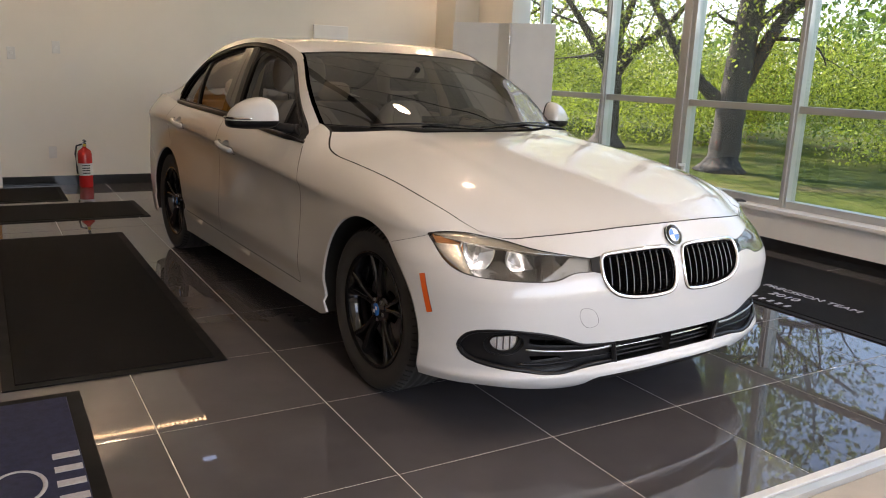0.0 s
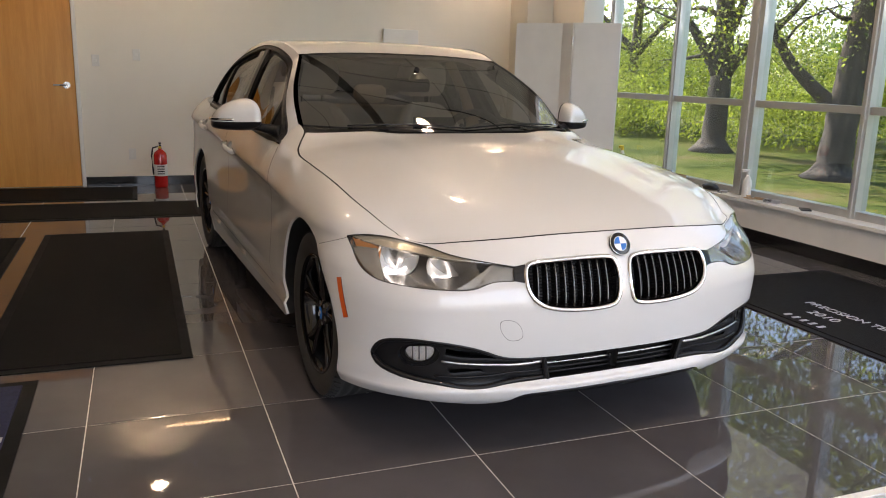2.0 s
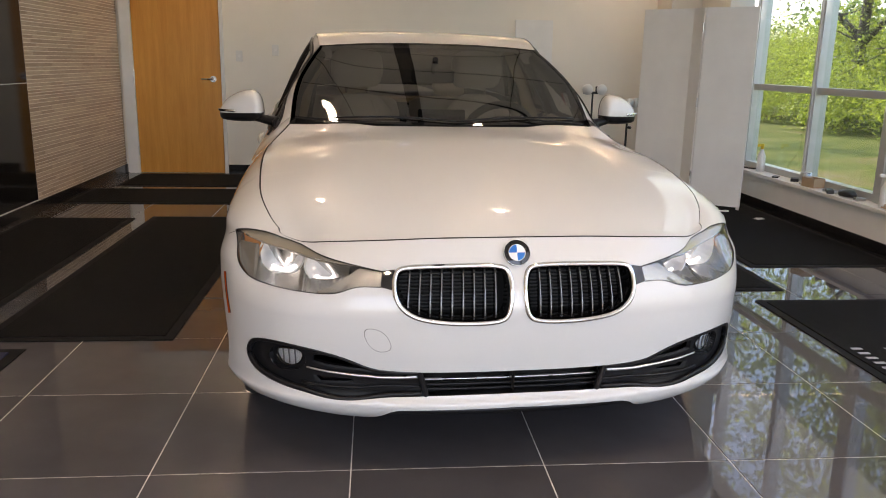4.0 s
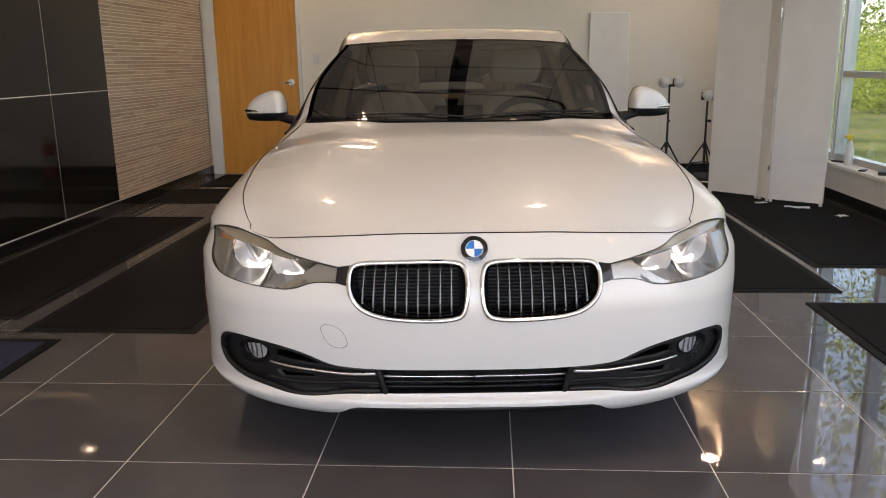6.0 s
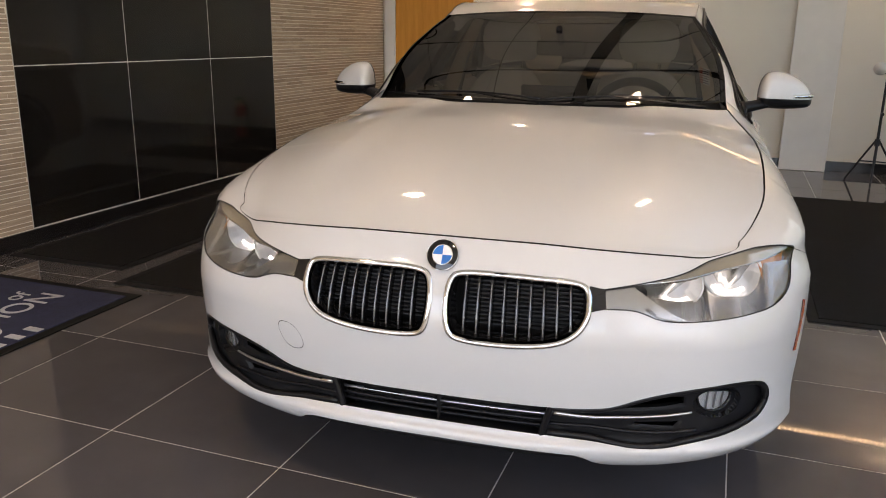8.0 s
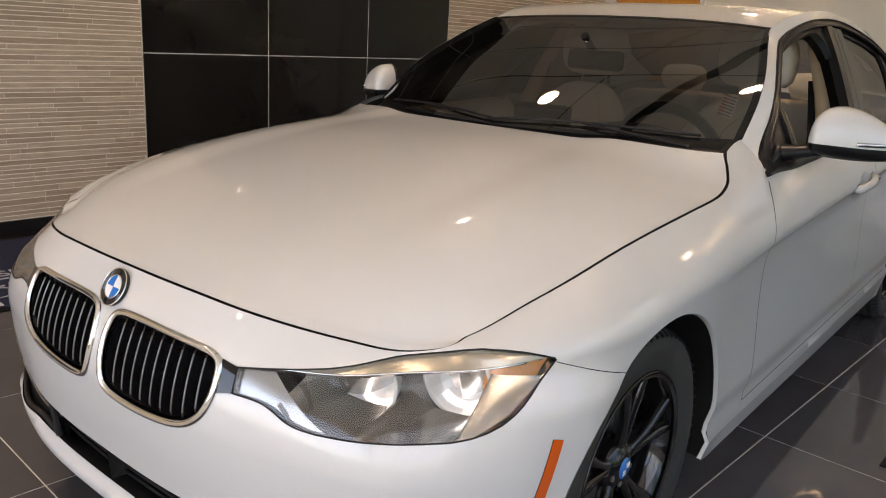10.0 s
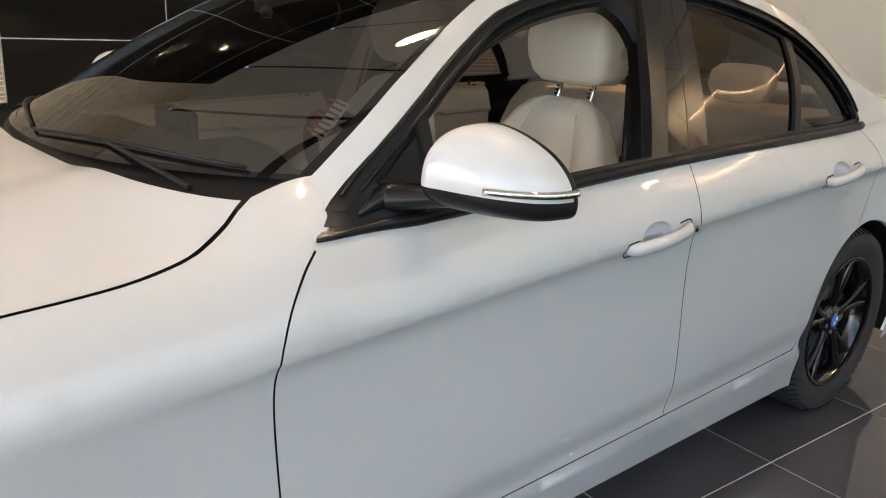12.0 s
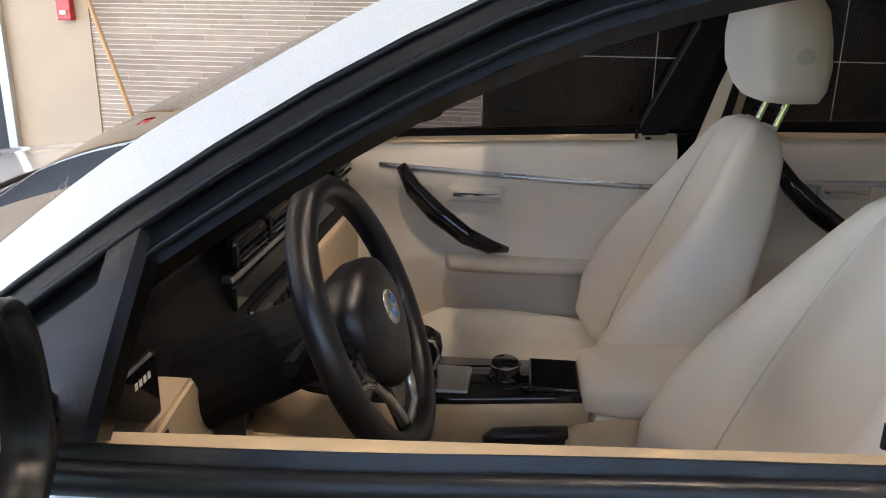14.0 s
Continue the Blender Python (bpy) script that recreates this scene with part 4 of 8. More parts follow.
def tree(x, y, r, seed, limbs, crown, label, leaf=0.05, high=30):
    """Trunk and limbs follow bent lines told as (across, ahead, height); twigs and leaf clumps grow at their ends."""
    rng = random.Random(seed)
    t = thing("tree", at(x, y, -0.22), label, "tree", "trees outside")
    v, f = [], []

    def add(pts, rad, segs=14):
        k = len(v)
        a, b = tube(pts, rad, segs)
        v.extend(a)
        f.extend(tuple(i + k for i in q) for q in b)

    tips = []
    for n_, (width, thin, line) in enumerate(limbs):
        ctrl = [ACROSS * a + AHEAD * d + Vector((0, 0, h)) for a, d, h in line]
        pts = []
        for a, b in zip(ctrl[:-1], ctrl[1:]):
            pts += [a.lerp(b, k / 4) for k in range(4)]
        pts.append(ctrl[-1])
        for _ in range(3):
            pts = [pts[0]] + [(p0 + p1 * 2 + p2) / 4 for p0, p1, p2 in zip(pts[:-2], pts[1:-1], pts[2:])] + [pts[-1]]
        m_ = len(pts) - 1
        rad = [r * (width + (thin - width) * (k / m_) ** 0.8) * (1 + 0.05 * math.sin(k * 2.3 + n_)) for k in range(m_ + 1)]
        if n_ == 0:
            rad[0], rad[1] = r * 1.75, r * 1.25
        add(pts, rad, 18 if n_ == 0 else 12)
        tips.append(pts[-1])
        for j in range(3, m_, 2):
            if pts[j].z < 2.0:
                continue
            e = pts[j] + Vector((rng.uniform(-1.3, 1.3), rng.uniform(-1.3, 1.3), rng.uniform(-0.5, 1.2)))
            p2, q2 = limb(pts[j], e, max(0.02, rad[j] * 0.4), 0.008, 0.25, rng)
            add(p2, q2, 7)
            tips += [e, p2[4]]
            for _ in range(2):
                e2 = e + Vector((rng.uniform(-0.8, 0.8), rng.uniform(-0.8, 0.8), rng.uniform(-0.7, 0.4)))
                p3, q3 = limb(p2[5], e2, 0.010, 0.004, 0.1, rng, 5)
                add(p3, q3, 5)
                tips.append(e2)
    part_mesh("trunk", mesh_of("trunk", v, f, BARK), t)
    # high clumps above the view, added so the crown dapples the lawn with shade
    top = [((rng.uniform(-3.6, 3.6), rng.uniform(-3.6, 3.6), rng.uniform(4.6, 7.5)), 0.9) for _ in range(high)]
    v, f = leaf_cloud([(p, crown) for p in tips], 55, leaf * 0.72, rng)
    v2, f2 = leaf_cloud(top, 330, leaf * 1.5, rng)
    part_mesh("crown", mesh_of("crown", v + v2, f + [tuple(i + len(v) for i in q) for q in f2], LEAVES, False), t)


tree(8.6, 7.2, 0.27, 3, [
    (1.08, 0.55, [(0, 0, 0), (0.03, 0, 0.5), (0.08, 0, 1.5), (0.2, 0, 2.8), (0.35, 0.1, 4.2), (0.3, 0.2, 6.0)]),
    (0.58, 0.10, [(0.05, 0, 1.15), (0.33, 0.05, 1.75), (0.60, 0.1, 2.40), (1.0, 0.2, 2.95), (1.7, 0.3, 3.10), (2.5, 0.3, 2.90), (3.2, 0.3, 2.5)]),
    (0.36, 0.08, [(0.15, 0, 2.2), (0.55, 0, 2.70), (1.4, -0.2, 3.3), (2.6, -0.3, 4.0)]),
    (0.50, 0.10, [(0.0, 0, 1.05), (-0.45, -0.05, 1.45), (-0.85, -0.1, 1.85), (-1.2, -0.1, 2.5), (-1.7, -0.2, 3.3), (-2.4, -0.3, 4.3)]),
    (0.30, 0.06, [(0.2, 0, 2.9), (-0.5, 0.4, 3.7), (-1.2, 1.0, 4.4)])], 0.42, "broad old shade tree with a thick trunk and arching limbs")
tree(9.75, 11.45, 0.28, 8, [
    (1.0, 0.45, [(0, 0, 0), (0.02, 0, 0.6), (0.05, 0, 1.9), (0.0, 0, 3.0), (-0.15, 0, 4.4), (-0.1, 0.1, 6.0)]),
    (0.50, 0.10, [(0.0, 0, 1.55), (-0.35, 0, 2.15), (-0.75, 0, 2.75), (-1.25, 0, 3.4), (-2.0, 0.1, 4.3)]),
    (0.52, 0.10, [(0.1, 0, 1.60), (0.45, 0, 2.15), (0.95, 0, 2.45), (1.5, 0, 3.1), (2.2, 0.2, 4.1)]),
    (0.42, 0.10, [(0.05, 0, 2.3), (0.35, 0, 3.0), (0.5, 0.1, 4.2), (0.8, 0.3, 5.5)])], 0.42, "shade tree with a forked crown at the lawn's edge")
tree(13.0, -5.0, 0.24, 11, [
    (1.0, 0.4, [(0, 0, 0), (0, 0, 0.6), (0.1, 0, 2.4), (0.2, 0, 5.5)]),
    (0.5, 0.1, [(0.1, 0, 2.0), (0.9, 0.2, 3.0), (2.0, 0.4, 4.0)]),
    (0.5, 0.1, [(0.1, 0, 2.1), (-0.9, 0.2, 3.0), (-2.0, 0.4, 4.2)])], 0.6, "shade tree further along the lawn")
tree(13.0, 19.5, 0.25, 14, [
    (1.0, 0.4, [(0, 0, 0), (0, 0, 0.6), (0.1, 0, 2.6), (0.2, 0, 5.5)]),
    (0.5, 0.1, [(0.1, 0, 2.2), (0.9, 0.2, 3.2), (2.0, 0.4, 4.3)]),
    (0.5, 0.1, [(0.1, 0, 2.3), (-0.9, 0.2, 3.2), (-2.0, 0.4, 4.4)])], 0.6, "shade tree at the far side of the lawn")

rng = random.Random(21)
centres = []
for k in range(300):
    y = rng.uniform(-8, 30)
    back = rng.random()
    foot = min(12.8, max(9.4, 12.3 - 0.28 * (y - 6)))
    centres.append(((foot + 0.4 + back * 5.5, y, rng.uniform(-0.15, 0.5 + 1.1 * back) + back * 1.2), rng.uniform(0.30, 0.62)))
v, f = leaf_cloud(centres, 800, 0.042, rng)
ob = part_mesh("hedge", mesh_of("hedge", v, f, LEAVES, False), None)
ob.matrix_world = ROOM
tagged(ob, "bright green hedge and undergrowth beyond the lawn", "hedge", kind="stuff")
centres = []
for k in range(150):
    centres.append(((rng.uniform(20, 40), rng.uniform(-40, 55), rng.random() ** 1.3 * 4.2), rng.uniform(0.9, 1.7)))
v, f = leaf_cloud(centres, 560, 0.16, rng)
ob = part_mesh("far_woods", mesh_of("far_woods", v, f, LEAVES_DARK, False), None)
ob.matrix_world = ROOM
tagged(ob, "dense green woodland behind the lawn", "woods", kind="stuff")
# ---- the white saloon car ----
car = thing("car", pose(0.013, 0, 0), "white four-door saloon car with black wheels and lit headlights", "car")

gap_front = [(-0.662, 0.905), (-0.700, 0.876), (-0.747, 0.82), (-0.774, 0.742), (-0.768, 0.58), (-0.76, 0.42), (-0.757, 0.288)]
gap_mid = [(0.375, 0.975), (0.368, 0.92), (0.360, 0.83), (0.356, 0.70), (0.350, 0.5), (0.347, 0.310)]
gap_rear = [(1.345, 0.998), (1.375, 0.93), (1.37, 0.80), (1.31, 0.67), (1.22, 0.56), (1.10, 0.44), (1.02, 0.331)]
gap_sill = [(-0.757, 0.288), (0.347, 0.310), (1.02, 0.331)]
gap_bump = [(-1.797, 0.708), (-1.70, 0.677), (-1.606, 0.650)]
gap_tail = [(1.70, 0.58), (1.85, 0.66), (2.25, 0.66), (U1, 0.66)]
gap_boot = [(2.62, 1.02), (2.60, 0.80), (2.58, 0.66)]
KIDNEY = [(-2.445, 0.615), (-2.446, 0.643), (-2.455, 0.657), (-2.48, 0.664), (-2.56, 0.668), (-2.70, 0.671), (-2.765, 0.668), (-2.786, 0.655), (-2.795, 0.615), (-2.792, 0.56), (-2.784, 0.525), (-2.765, 0.508), (-2.70, 0.502), (-2.60, 0.505), (-2.52, 0.518), (-2.475, 0.545), (-2.452, 0.58)]
HEADLAMP = [(-2.408, 0.6515), (-2.404, 0.652), (-2.30, 0.667), (-2.20, 0.680), (-2.10, 0.698), (-2.06, 0.704), (-1.945, 0.7235), (-1.86, 0.727), (-1.800, 0.716), (-1.795, 0.711), (-1.845, 0.667), (-1.88, 0.640), (-1.925, 0.612), (-1.98, 0.595), (-2.06, 0.589), (-2.17, 0.584), (-2.245, 0.582), (-2.285, 0.587), (-2.315, 0.600), (-2.345, 0.608), (-2.404, 0.608), (-2.408, 0.6085)]
INTAKE = [(-1.942, 0.344), (-1.955, 0.376), (-1.985, 0.403), (-2.03, 0.415), (-2.10, 0.421), (-2.18, 0.414), (-2.255, 0.400), (-2.315, 0.381), (-2.37, 0.357), (-2.41, 0.349), (-2.50, 0.344), (-2.70, 0.343), (-2.90, 0.343), (-2.90, 0.266), (-2.70, 0.266), (-2.55, 0.264), (-2.47, 0.261), (-2.42, 0.259), (-2.365, 0.253), (-2.32, 0.248), (-2.26, 0.249), (-2.19, 0.259), (-2.11, 0.271), (-2.03, 0.285), (-1.97, 0.307)]
MARKER = [(-1.800, 0.578), (-1.821, 0.583), (-1.858, 0.452), (-1.837, 0.446)]
TAILLAMP = [(2.02, 0.93), (2.25, 0.95), (2.6, 0.93), (2.6, 0.80), (2.3, 0.79), (2.08, 0.82)]
CAP = [(-2.352, 0.487), (-2.422, 0.482), (-2.452, 0.414), (-2.384, 0.407)]
ARCH = 0.368
lower_edge = curve([-2.82, -2.46, -2.39, -2.33, -2.18, -2.03, -1.9, -1.72, -1.1, -0.95, 1.0, 1.75, 2.2, 3.06], [0.226, 0.222, 0.188, 0.180, 0.192, 0.206, 0.205, 0.205, 0.228, 0.195, 0.185, 0.20, 0.24, 0.26])


def rounded_loop(poly, n=3):
    """Corner cutting: turns a polygon into a smooth closed outline."""
    p = np.array(poly, float)
    for _ in range(n):
        q = np.roll(p, -1, 0)
        p = np.stack([p * 0.75 + q * 0.25, p * 0.25 + q * 0.75], 1).reshape(-1, 2)
    return p


def inside(poly, u, z):
    p = np.asarray(poly)
    r = np.zeros(u.shape, bool)
    for (a, b), (c, d) in zip(p, np.roll(p, -1, 0)):
        cross = (b > z) != (d > z)
        r ^= cross & (u < (c - a) * (z - b) / (d - b if d != b else 1e-9) + a)
    return r


def dense(line, step=0.02, closed=False):
    p = [np.array(q, float) for q in line]
    if closed:
        p.append(p[0])
    out = []
    for a, b in zip(p[:-1], p[1:]):
        n = max(1, int(np.linalg.norm(b - a) / step))
        out += [a + (b - a) * i / n for i in range(n)]
    if not closed:
        out.append(p[-1])
    return np.array(out)


def smooth_line(line, n=3):
    p = np.array(line, float)
    for _ in range(n):
        q = np.stack([p[:-1] * 0.75 + p[1:] * 0.25, p[:-1] * 0.25 + p[1:] * 0.75], 1).reshape(-1, 2)
        p = np.concatenate([p[:1], q, p[-1:]])
    return p


def ribbon(line, w):
    p = dense(smooth_line(line))
    d = np.gradient(p, axis=0)
    n = np.stack([-d[:, 1], d[:, 0]], 1) / np.maximum(np.linalg.norm(d, axis=1), 1e-9)[:, None]
    return np.concatenate([p + n * w / 2, (p - n * w / 2)[::-1]])


def surface_normals(f, u, v, e=1e-3):
    a, b = f(u + e, v) - f(u - e, v), f(u, v + e) - f(u, v - e)
    n = np.cross(a, b)
    return n / np.maximum(np.linalg.norm(n, axis=1), 1e-9)[:, None]


def cut_sheet(outline, loops, du, dv):
    """Triangles of a plane region whose edges follow the outline and all loops exactly."""
    pts, edges = [], []
    for loop in [outline, *loops]:
        k, n = len(pts), len(loop)
        pts += [tuple(p) for p in loop]
        edges += [(k + i, k + (i + 1) % n) for i in range(n)]
    lines = np.array(pts)
    lo, hi = np.min(outline, 0), np.max(outline, 0)
    gu, gv = np.meshgrid(np.arange(lo[0] + du / 2, hi[0], du), np.arange(lo[1] + dv / 2, hi[1], dv))
    g = np.stack([gu.ravel(), gv.ravel()], 1)
    g = g[inside(outline, g[:, 0], g[:, 1])]
    keep = np.ones(len(g), bool)
    for k in range(0, len(g), 2000):
        d = np.abs(g[k:k + 2000, None, :] - lines[None]) / (du * 0.45, dv * 0.45)
        keep[k:k + 2000] = (d.max(-1) > 1).all(1)
    pts += [tuple(p) for p in g[keep]]
    out = delaunay_2d_cdt([Vector(p) for p in pts], edges, [], 0, 1e-6)
    v, t = np.array([tuple(p) for p in out[0]]), np.array([tuple(q) for q in out[2]])
    a, b, c = v[t[:, 0]], v[t[:, 1]], v[t[:, 2]]
    area2 = (b[:, 0] - a[:, 0]) * (c[:, 1] - a[:, 1]) - (b[:, 1] - a[:, 1]) * (c[:, 0] - a[:, 0])
    t[area2 < 0] = t[area2 < 0][:, ::-1]
    t = t[np.abs(area2) > 1e-9]
    return v, t


def sheet_part(name, f, v, t, mat, parent, side=1, label="", lift=0.0, outward=1, thick=0.0):
    """A part made of the chosen triangles laid on the surface f, with true normals."""
    used, inv = np.unique(t, return_inverse=True)
    uv, t2 = v[used], inv.reshape(-1, 3)
    p, n = f(uv[:, 0], uv[:, 1]), surface_normals(f, uv[:, 0], uv[:, 1]) * outward
    p = p + n * lift
    if outward < 0:
        t2 = t2[:, ::-1]
    if side < 0:
        p, n, t2 = p * (-1, 1, 1), n * (-1, 1, 1), t2[:, ::-1]
    if thick:
        cnt = {}
        for a, b, c in t2:
            for e in ((a, b), (b, c), (c, a)):
                cnt[e] = 1
        k = len(p)
        rim = [(b, a, a + k, b + k) for a, b in cnt if (b, a) not in cnt]
        faces = [tuple(q) for q in t2] + [tuple(q[::-1] + k) for q in t2] + rim
        me = mesh_of(name, np.concatenate([p, p - n * thick]), faces, mat)
        me.normals_split_custom_set_from_vertices([tuple(map(float, q)) for q in np.concatenate([n, -n])])
    else:
        me = mesh_of(name, p, t2, mat, normals=n)
    return part_mesh(name, me, parent, label)


kid, lampo, intake, marker, tail_l = (dense(rounded_loop(KIDNEY, 2), 0.02, True), dense(rounded_loop(HEADLAMP, 1), 0.02, True), dense(rounded_loop(INTAKE, 1), 0.02, True),
                                      dense(MARKER, 0.02, True), dense(rounded_loop(TAILLAMP, 2), 0.02, True))


def arch_radius(c, an):
    """The wheel arch is no true circle: it reaches further towards the front bumper."""
    ahead = np.maximum(0, -np.cos(an))
    return ARCH + 0.006 + 0.022 * ahead ** 1.5 + 0.035 * np.maximum(0, -np.sin(an)) * ahead if c < 0 else ARCH - 0.010 * ahead - 0.004


arch_loops = []
for c in (-1.408, 1.405):
    an = np.linspace(0, 2 * math.pi, 73)[:-1]
    arch_loops.append(np.stack([c + arch_radius(c, an) * np.cos(an), 0.335 + arch_radius(c, an) * np.sin(an)], 1))
us = np.concatenate([np.arange(U0, -0.9, 0.025), np.arange(-0.9, 1.2, 0.03), np.arange(1.2, U1, 0.025), [U1]])
tail_zs, nose_zs = np.linspace(lower_edge(U1), edge_z(U1), 40)[1:-1], np.linspace(edge_z(U0), lower_edge(U0), 40)[1:-1]
outline = np.concatenate([np.stack([us, lower_edge(us)], 1), np.stack([np.full(38, U1), tail_zs], 1), np.stack([us[::-1], edge_z(us[::-1])], 1), np.stack([np.full(38, U0), nose_zs], 1)])
ribbons = [ribbon(g, w) for g, w in ((gap_front, 0.0036), (gap_mid, 0.0030), (gap_rear, 0.0030), (gap_sill, 0.0034), (gap_bump, 0.0015), (gap_tail, 0.003), (gap_boot, 0.0036))]
cap_loop = dense(rounded_loop(CAP, 2), 0.02, True)
cap_in = (cap_loop - cap_loop.mean(0)) * 0.965 + cap_loop.mean(0)
cr = np.linspace(-1.15, 1.70, 96)
crease = [np.stack([cr, swage_z(cr) + d], 1) for d in (0.0006, -0.004, -0.011)]
HANDLES = [(0.090, 0.803, 0.315, 0.832, True), (1.000, 0.868, 1.215, 0.893, False)]
dishes = []
for y0, z0, y1, z1, _ in HANDLES:
    mid = (y0 * 0.56 + y1 * 0.44, z0 * 0.56 + z1 * 0.44 + 0.006)
    dishes.append((mid, np.array([(mid[0] + 0.058 * math.cos(a) - 0.006 * math.sin(a), mid[1] + 0.034 * math.sin(a) + 0.007 * math.cos(a)) for a in np.linspace(0, 2 * math.pi, 33)[:-1]])))
link_loop = dense([(-2.452, 0.654), (-2.413, 0.652), (-2.413, 0.608), (-2.456, 0.606)], 0.02, True)
BROW_EDGE = [(-2.43, 0.6505), (-2.30, 0.6665), (-2.20, 0.672), (-2.08, 0.681), (-1.96, 0.692), (-1.88, 0.702), (-1.834, 0.710), (-1.79, 0.722)]
SIGNAL_LOOP = [(-1.80, 0.710), (-1.834, 0.709), (-1.88, 0.701), (-1.925, 0.695), (-1.945, 0.640), (-1.945, 0.612), (-1.92, 0.615), (-1.86, 0.655)]
TRIM_LOOP = [(-2.407, 0.650), (-2.330, 0.660), (-2.295, 0.634), (-2.255, 0.606), (-2.215, 0.586), (-2.28, 0.588), (-2.315, 0.602), (-2.345, 0.609), (-2.407, 0.609)]
brow_cut = np.concatenate([dense(BROW_EDGE, 0.02), dense([(u, z + 0.0012) for u, z in BROW_EDGE[::-1]], 0.02)])
FOG = (-2.106, 0.357)
fog_cut = np.array([(FOG[0] + 0.070 * math.cos(a) - 0.006 * math.sin(a), FOG[1] + 0.040 * math.sin(a)) for a in np.linspace(0, 2 * math.pi, 37)[:-1]])
fog_lens = dense(rounded_loop([(-2.052, 0.354), (-2.064, 0.376), (-2.090, 0.381), (-2.150, 0.387), (-2.164, 0.370), (-2.150, 0.341), (-2.114, 0.329), (-2.076, 0.333)], 2), 0.02, True)
HOLE = dense([(-2.196, 0.378), (-2.245, 0.380), (-2.376, 0.356), (-2.470, 0.343), (-2.470, 0.332), (-2.40, 0.329), (-2.246, 0.343), (-2.194, 0.353)], 0.02, True)
HOLE_LOW = dense([(-2.196, 0.313), (-2.250, 0.310), (-2.320, 0.305), (-2.328, 0.292), (-2.215, 0.288)], 0.02, True)
crease_gap = [np.concatenate([crease[0], crease[2][::-1]])]
V, T = cut_sheet(outline, [kid, lampo, intake, marker, tail_l, cap_loop, cap_in, *arch_loops, *ribbons, *crease_gap, link_loop, brow_cut, dense(SIGNAL_LOOP, 0.02, True), dense(TRIM_LOOP, 0.02, True), fog_cut, fog_lens, HOLE, HOLE_LOW, dense([(-2.520, 0.36), (-2.545, 0.25), (-2.5455, 0.25), (-2.5205, 0.36)], 0.02, True), *[d[1] for d in dishes]], 0.025, 0.02)
C = V[T].mean(1)
cu, cz = C[:, 0], C[:, 1]
alive = inside(outline, cu, cz)
for loop in (kid, lampo, intake, marker, tail_l, *arch_loops, *ribbons, *[d[1] for d in dishes]):
    alive &= ~inside(loop, cu, cz)
cap_gap = inside(cap_loop, cu, cz) & ~inside(cap_in, cu, cz)


def before(line, u, z):
    p = smooth_line(line)
    o = np.argsort(p[:, 1])
    return u < np.interp(z, p[o, 1], p[o, 0])


sill_at = lambda u: np.interp(u, [q[0] for q in gap_sill], [q[1] for q in gap_sill])
front_b = (cu < -1.797) | ((cu < -1.2) & (cz < np.interp(cu, [q[0] for q in gap_bump], [q[1] for q in gap_bump])) & (cu < -1.408))
low = (cz < sill_at(cu)) & (cu > -1.2) & (cu < 1.4)
fender = ~front_b & ~low & before(gap_front, cu, cz)
fdoor = ~front_b & ~low & ~fender & before(gap_mid, cu, cz)
rdoor = ~low & ~fender & ~fdoor & ~front_b & before(gap_rear, cu, cz)
tail_b = (cu > 1.405) & (cz < np.interp(cu, [q[0] for q in gap_tail], [q[1] for q in gap_tail]))
boot_face = (cu > np.interp(cz, [0.66, 0.80, 1.02], [2.58, 2.60, 2.62])) & ~tail_b & (cu > 2)
quarter = ~(front_b | low | fender | fdoor | rdoor | tail_b | boot_face)
low &= ~front_b
doors = {}
# bumpers and the boot lid's face reach across the middle: both halves in one mesh
for name, pick, lab in (("front_bumper", front_b, "white front bumper skin"), ("rear_bumper", tail_b, ""), ("boot_face", boot_face, "")):
    keep_r, keep_l = alive & pick & (~cap_gap if name == "front_bumper" else True), alive & pick
    allp, alln, allf, k = [], [], [], 0
    for side, kk in ((1, keep_l), (-1, keep_r)):
        used, inv = np.unique(T[kk], return_inverse=True)
        uv, t2 = V[used], inv.reshape(-1, 3)
        p, n = flank(uv[:, 0], uv[:, 1]), surface_normals(flank, np.clip(uv[:, 0], U0 + 0.002, U1 - 0.002), uv[:, 1])
        for end in (U0, U1):
            near = np.abs(uv[:, 0] - end) < 0.12
            if near.any():
                ref = surface_normals(flank, np.full(near.sum(), end + math.copysign(0.12, -end)), uv[near, 1])
                k_ = (np.abs(uv[near, 0] - end) / 0.12)[:, None]
                n[near] = np.concatenate([ref[:, :1] * k_, ref[:, 1:]], 1)
        n /= np.linalg.norm(n, axis=1)[:, None]
        if side < 0:
            p, n, t2 = p * (-1, 1, 1), n * (-1, 1, 1), t2[:, ::-1]
        allp.append(p), alln.append(n), allf.append(t2 + k)
        k += len(p)
    part_mesh(name, mesh_of(name, np.concatenate(allp), np.concatenate(allf), PAINT, normals=np.concatenate(alln)), car, lab)
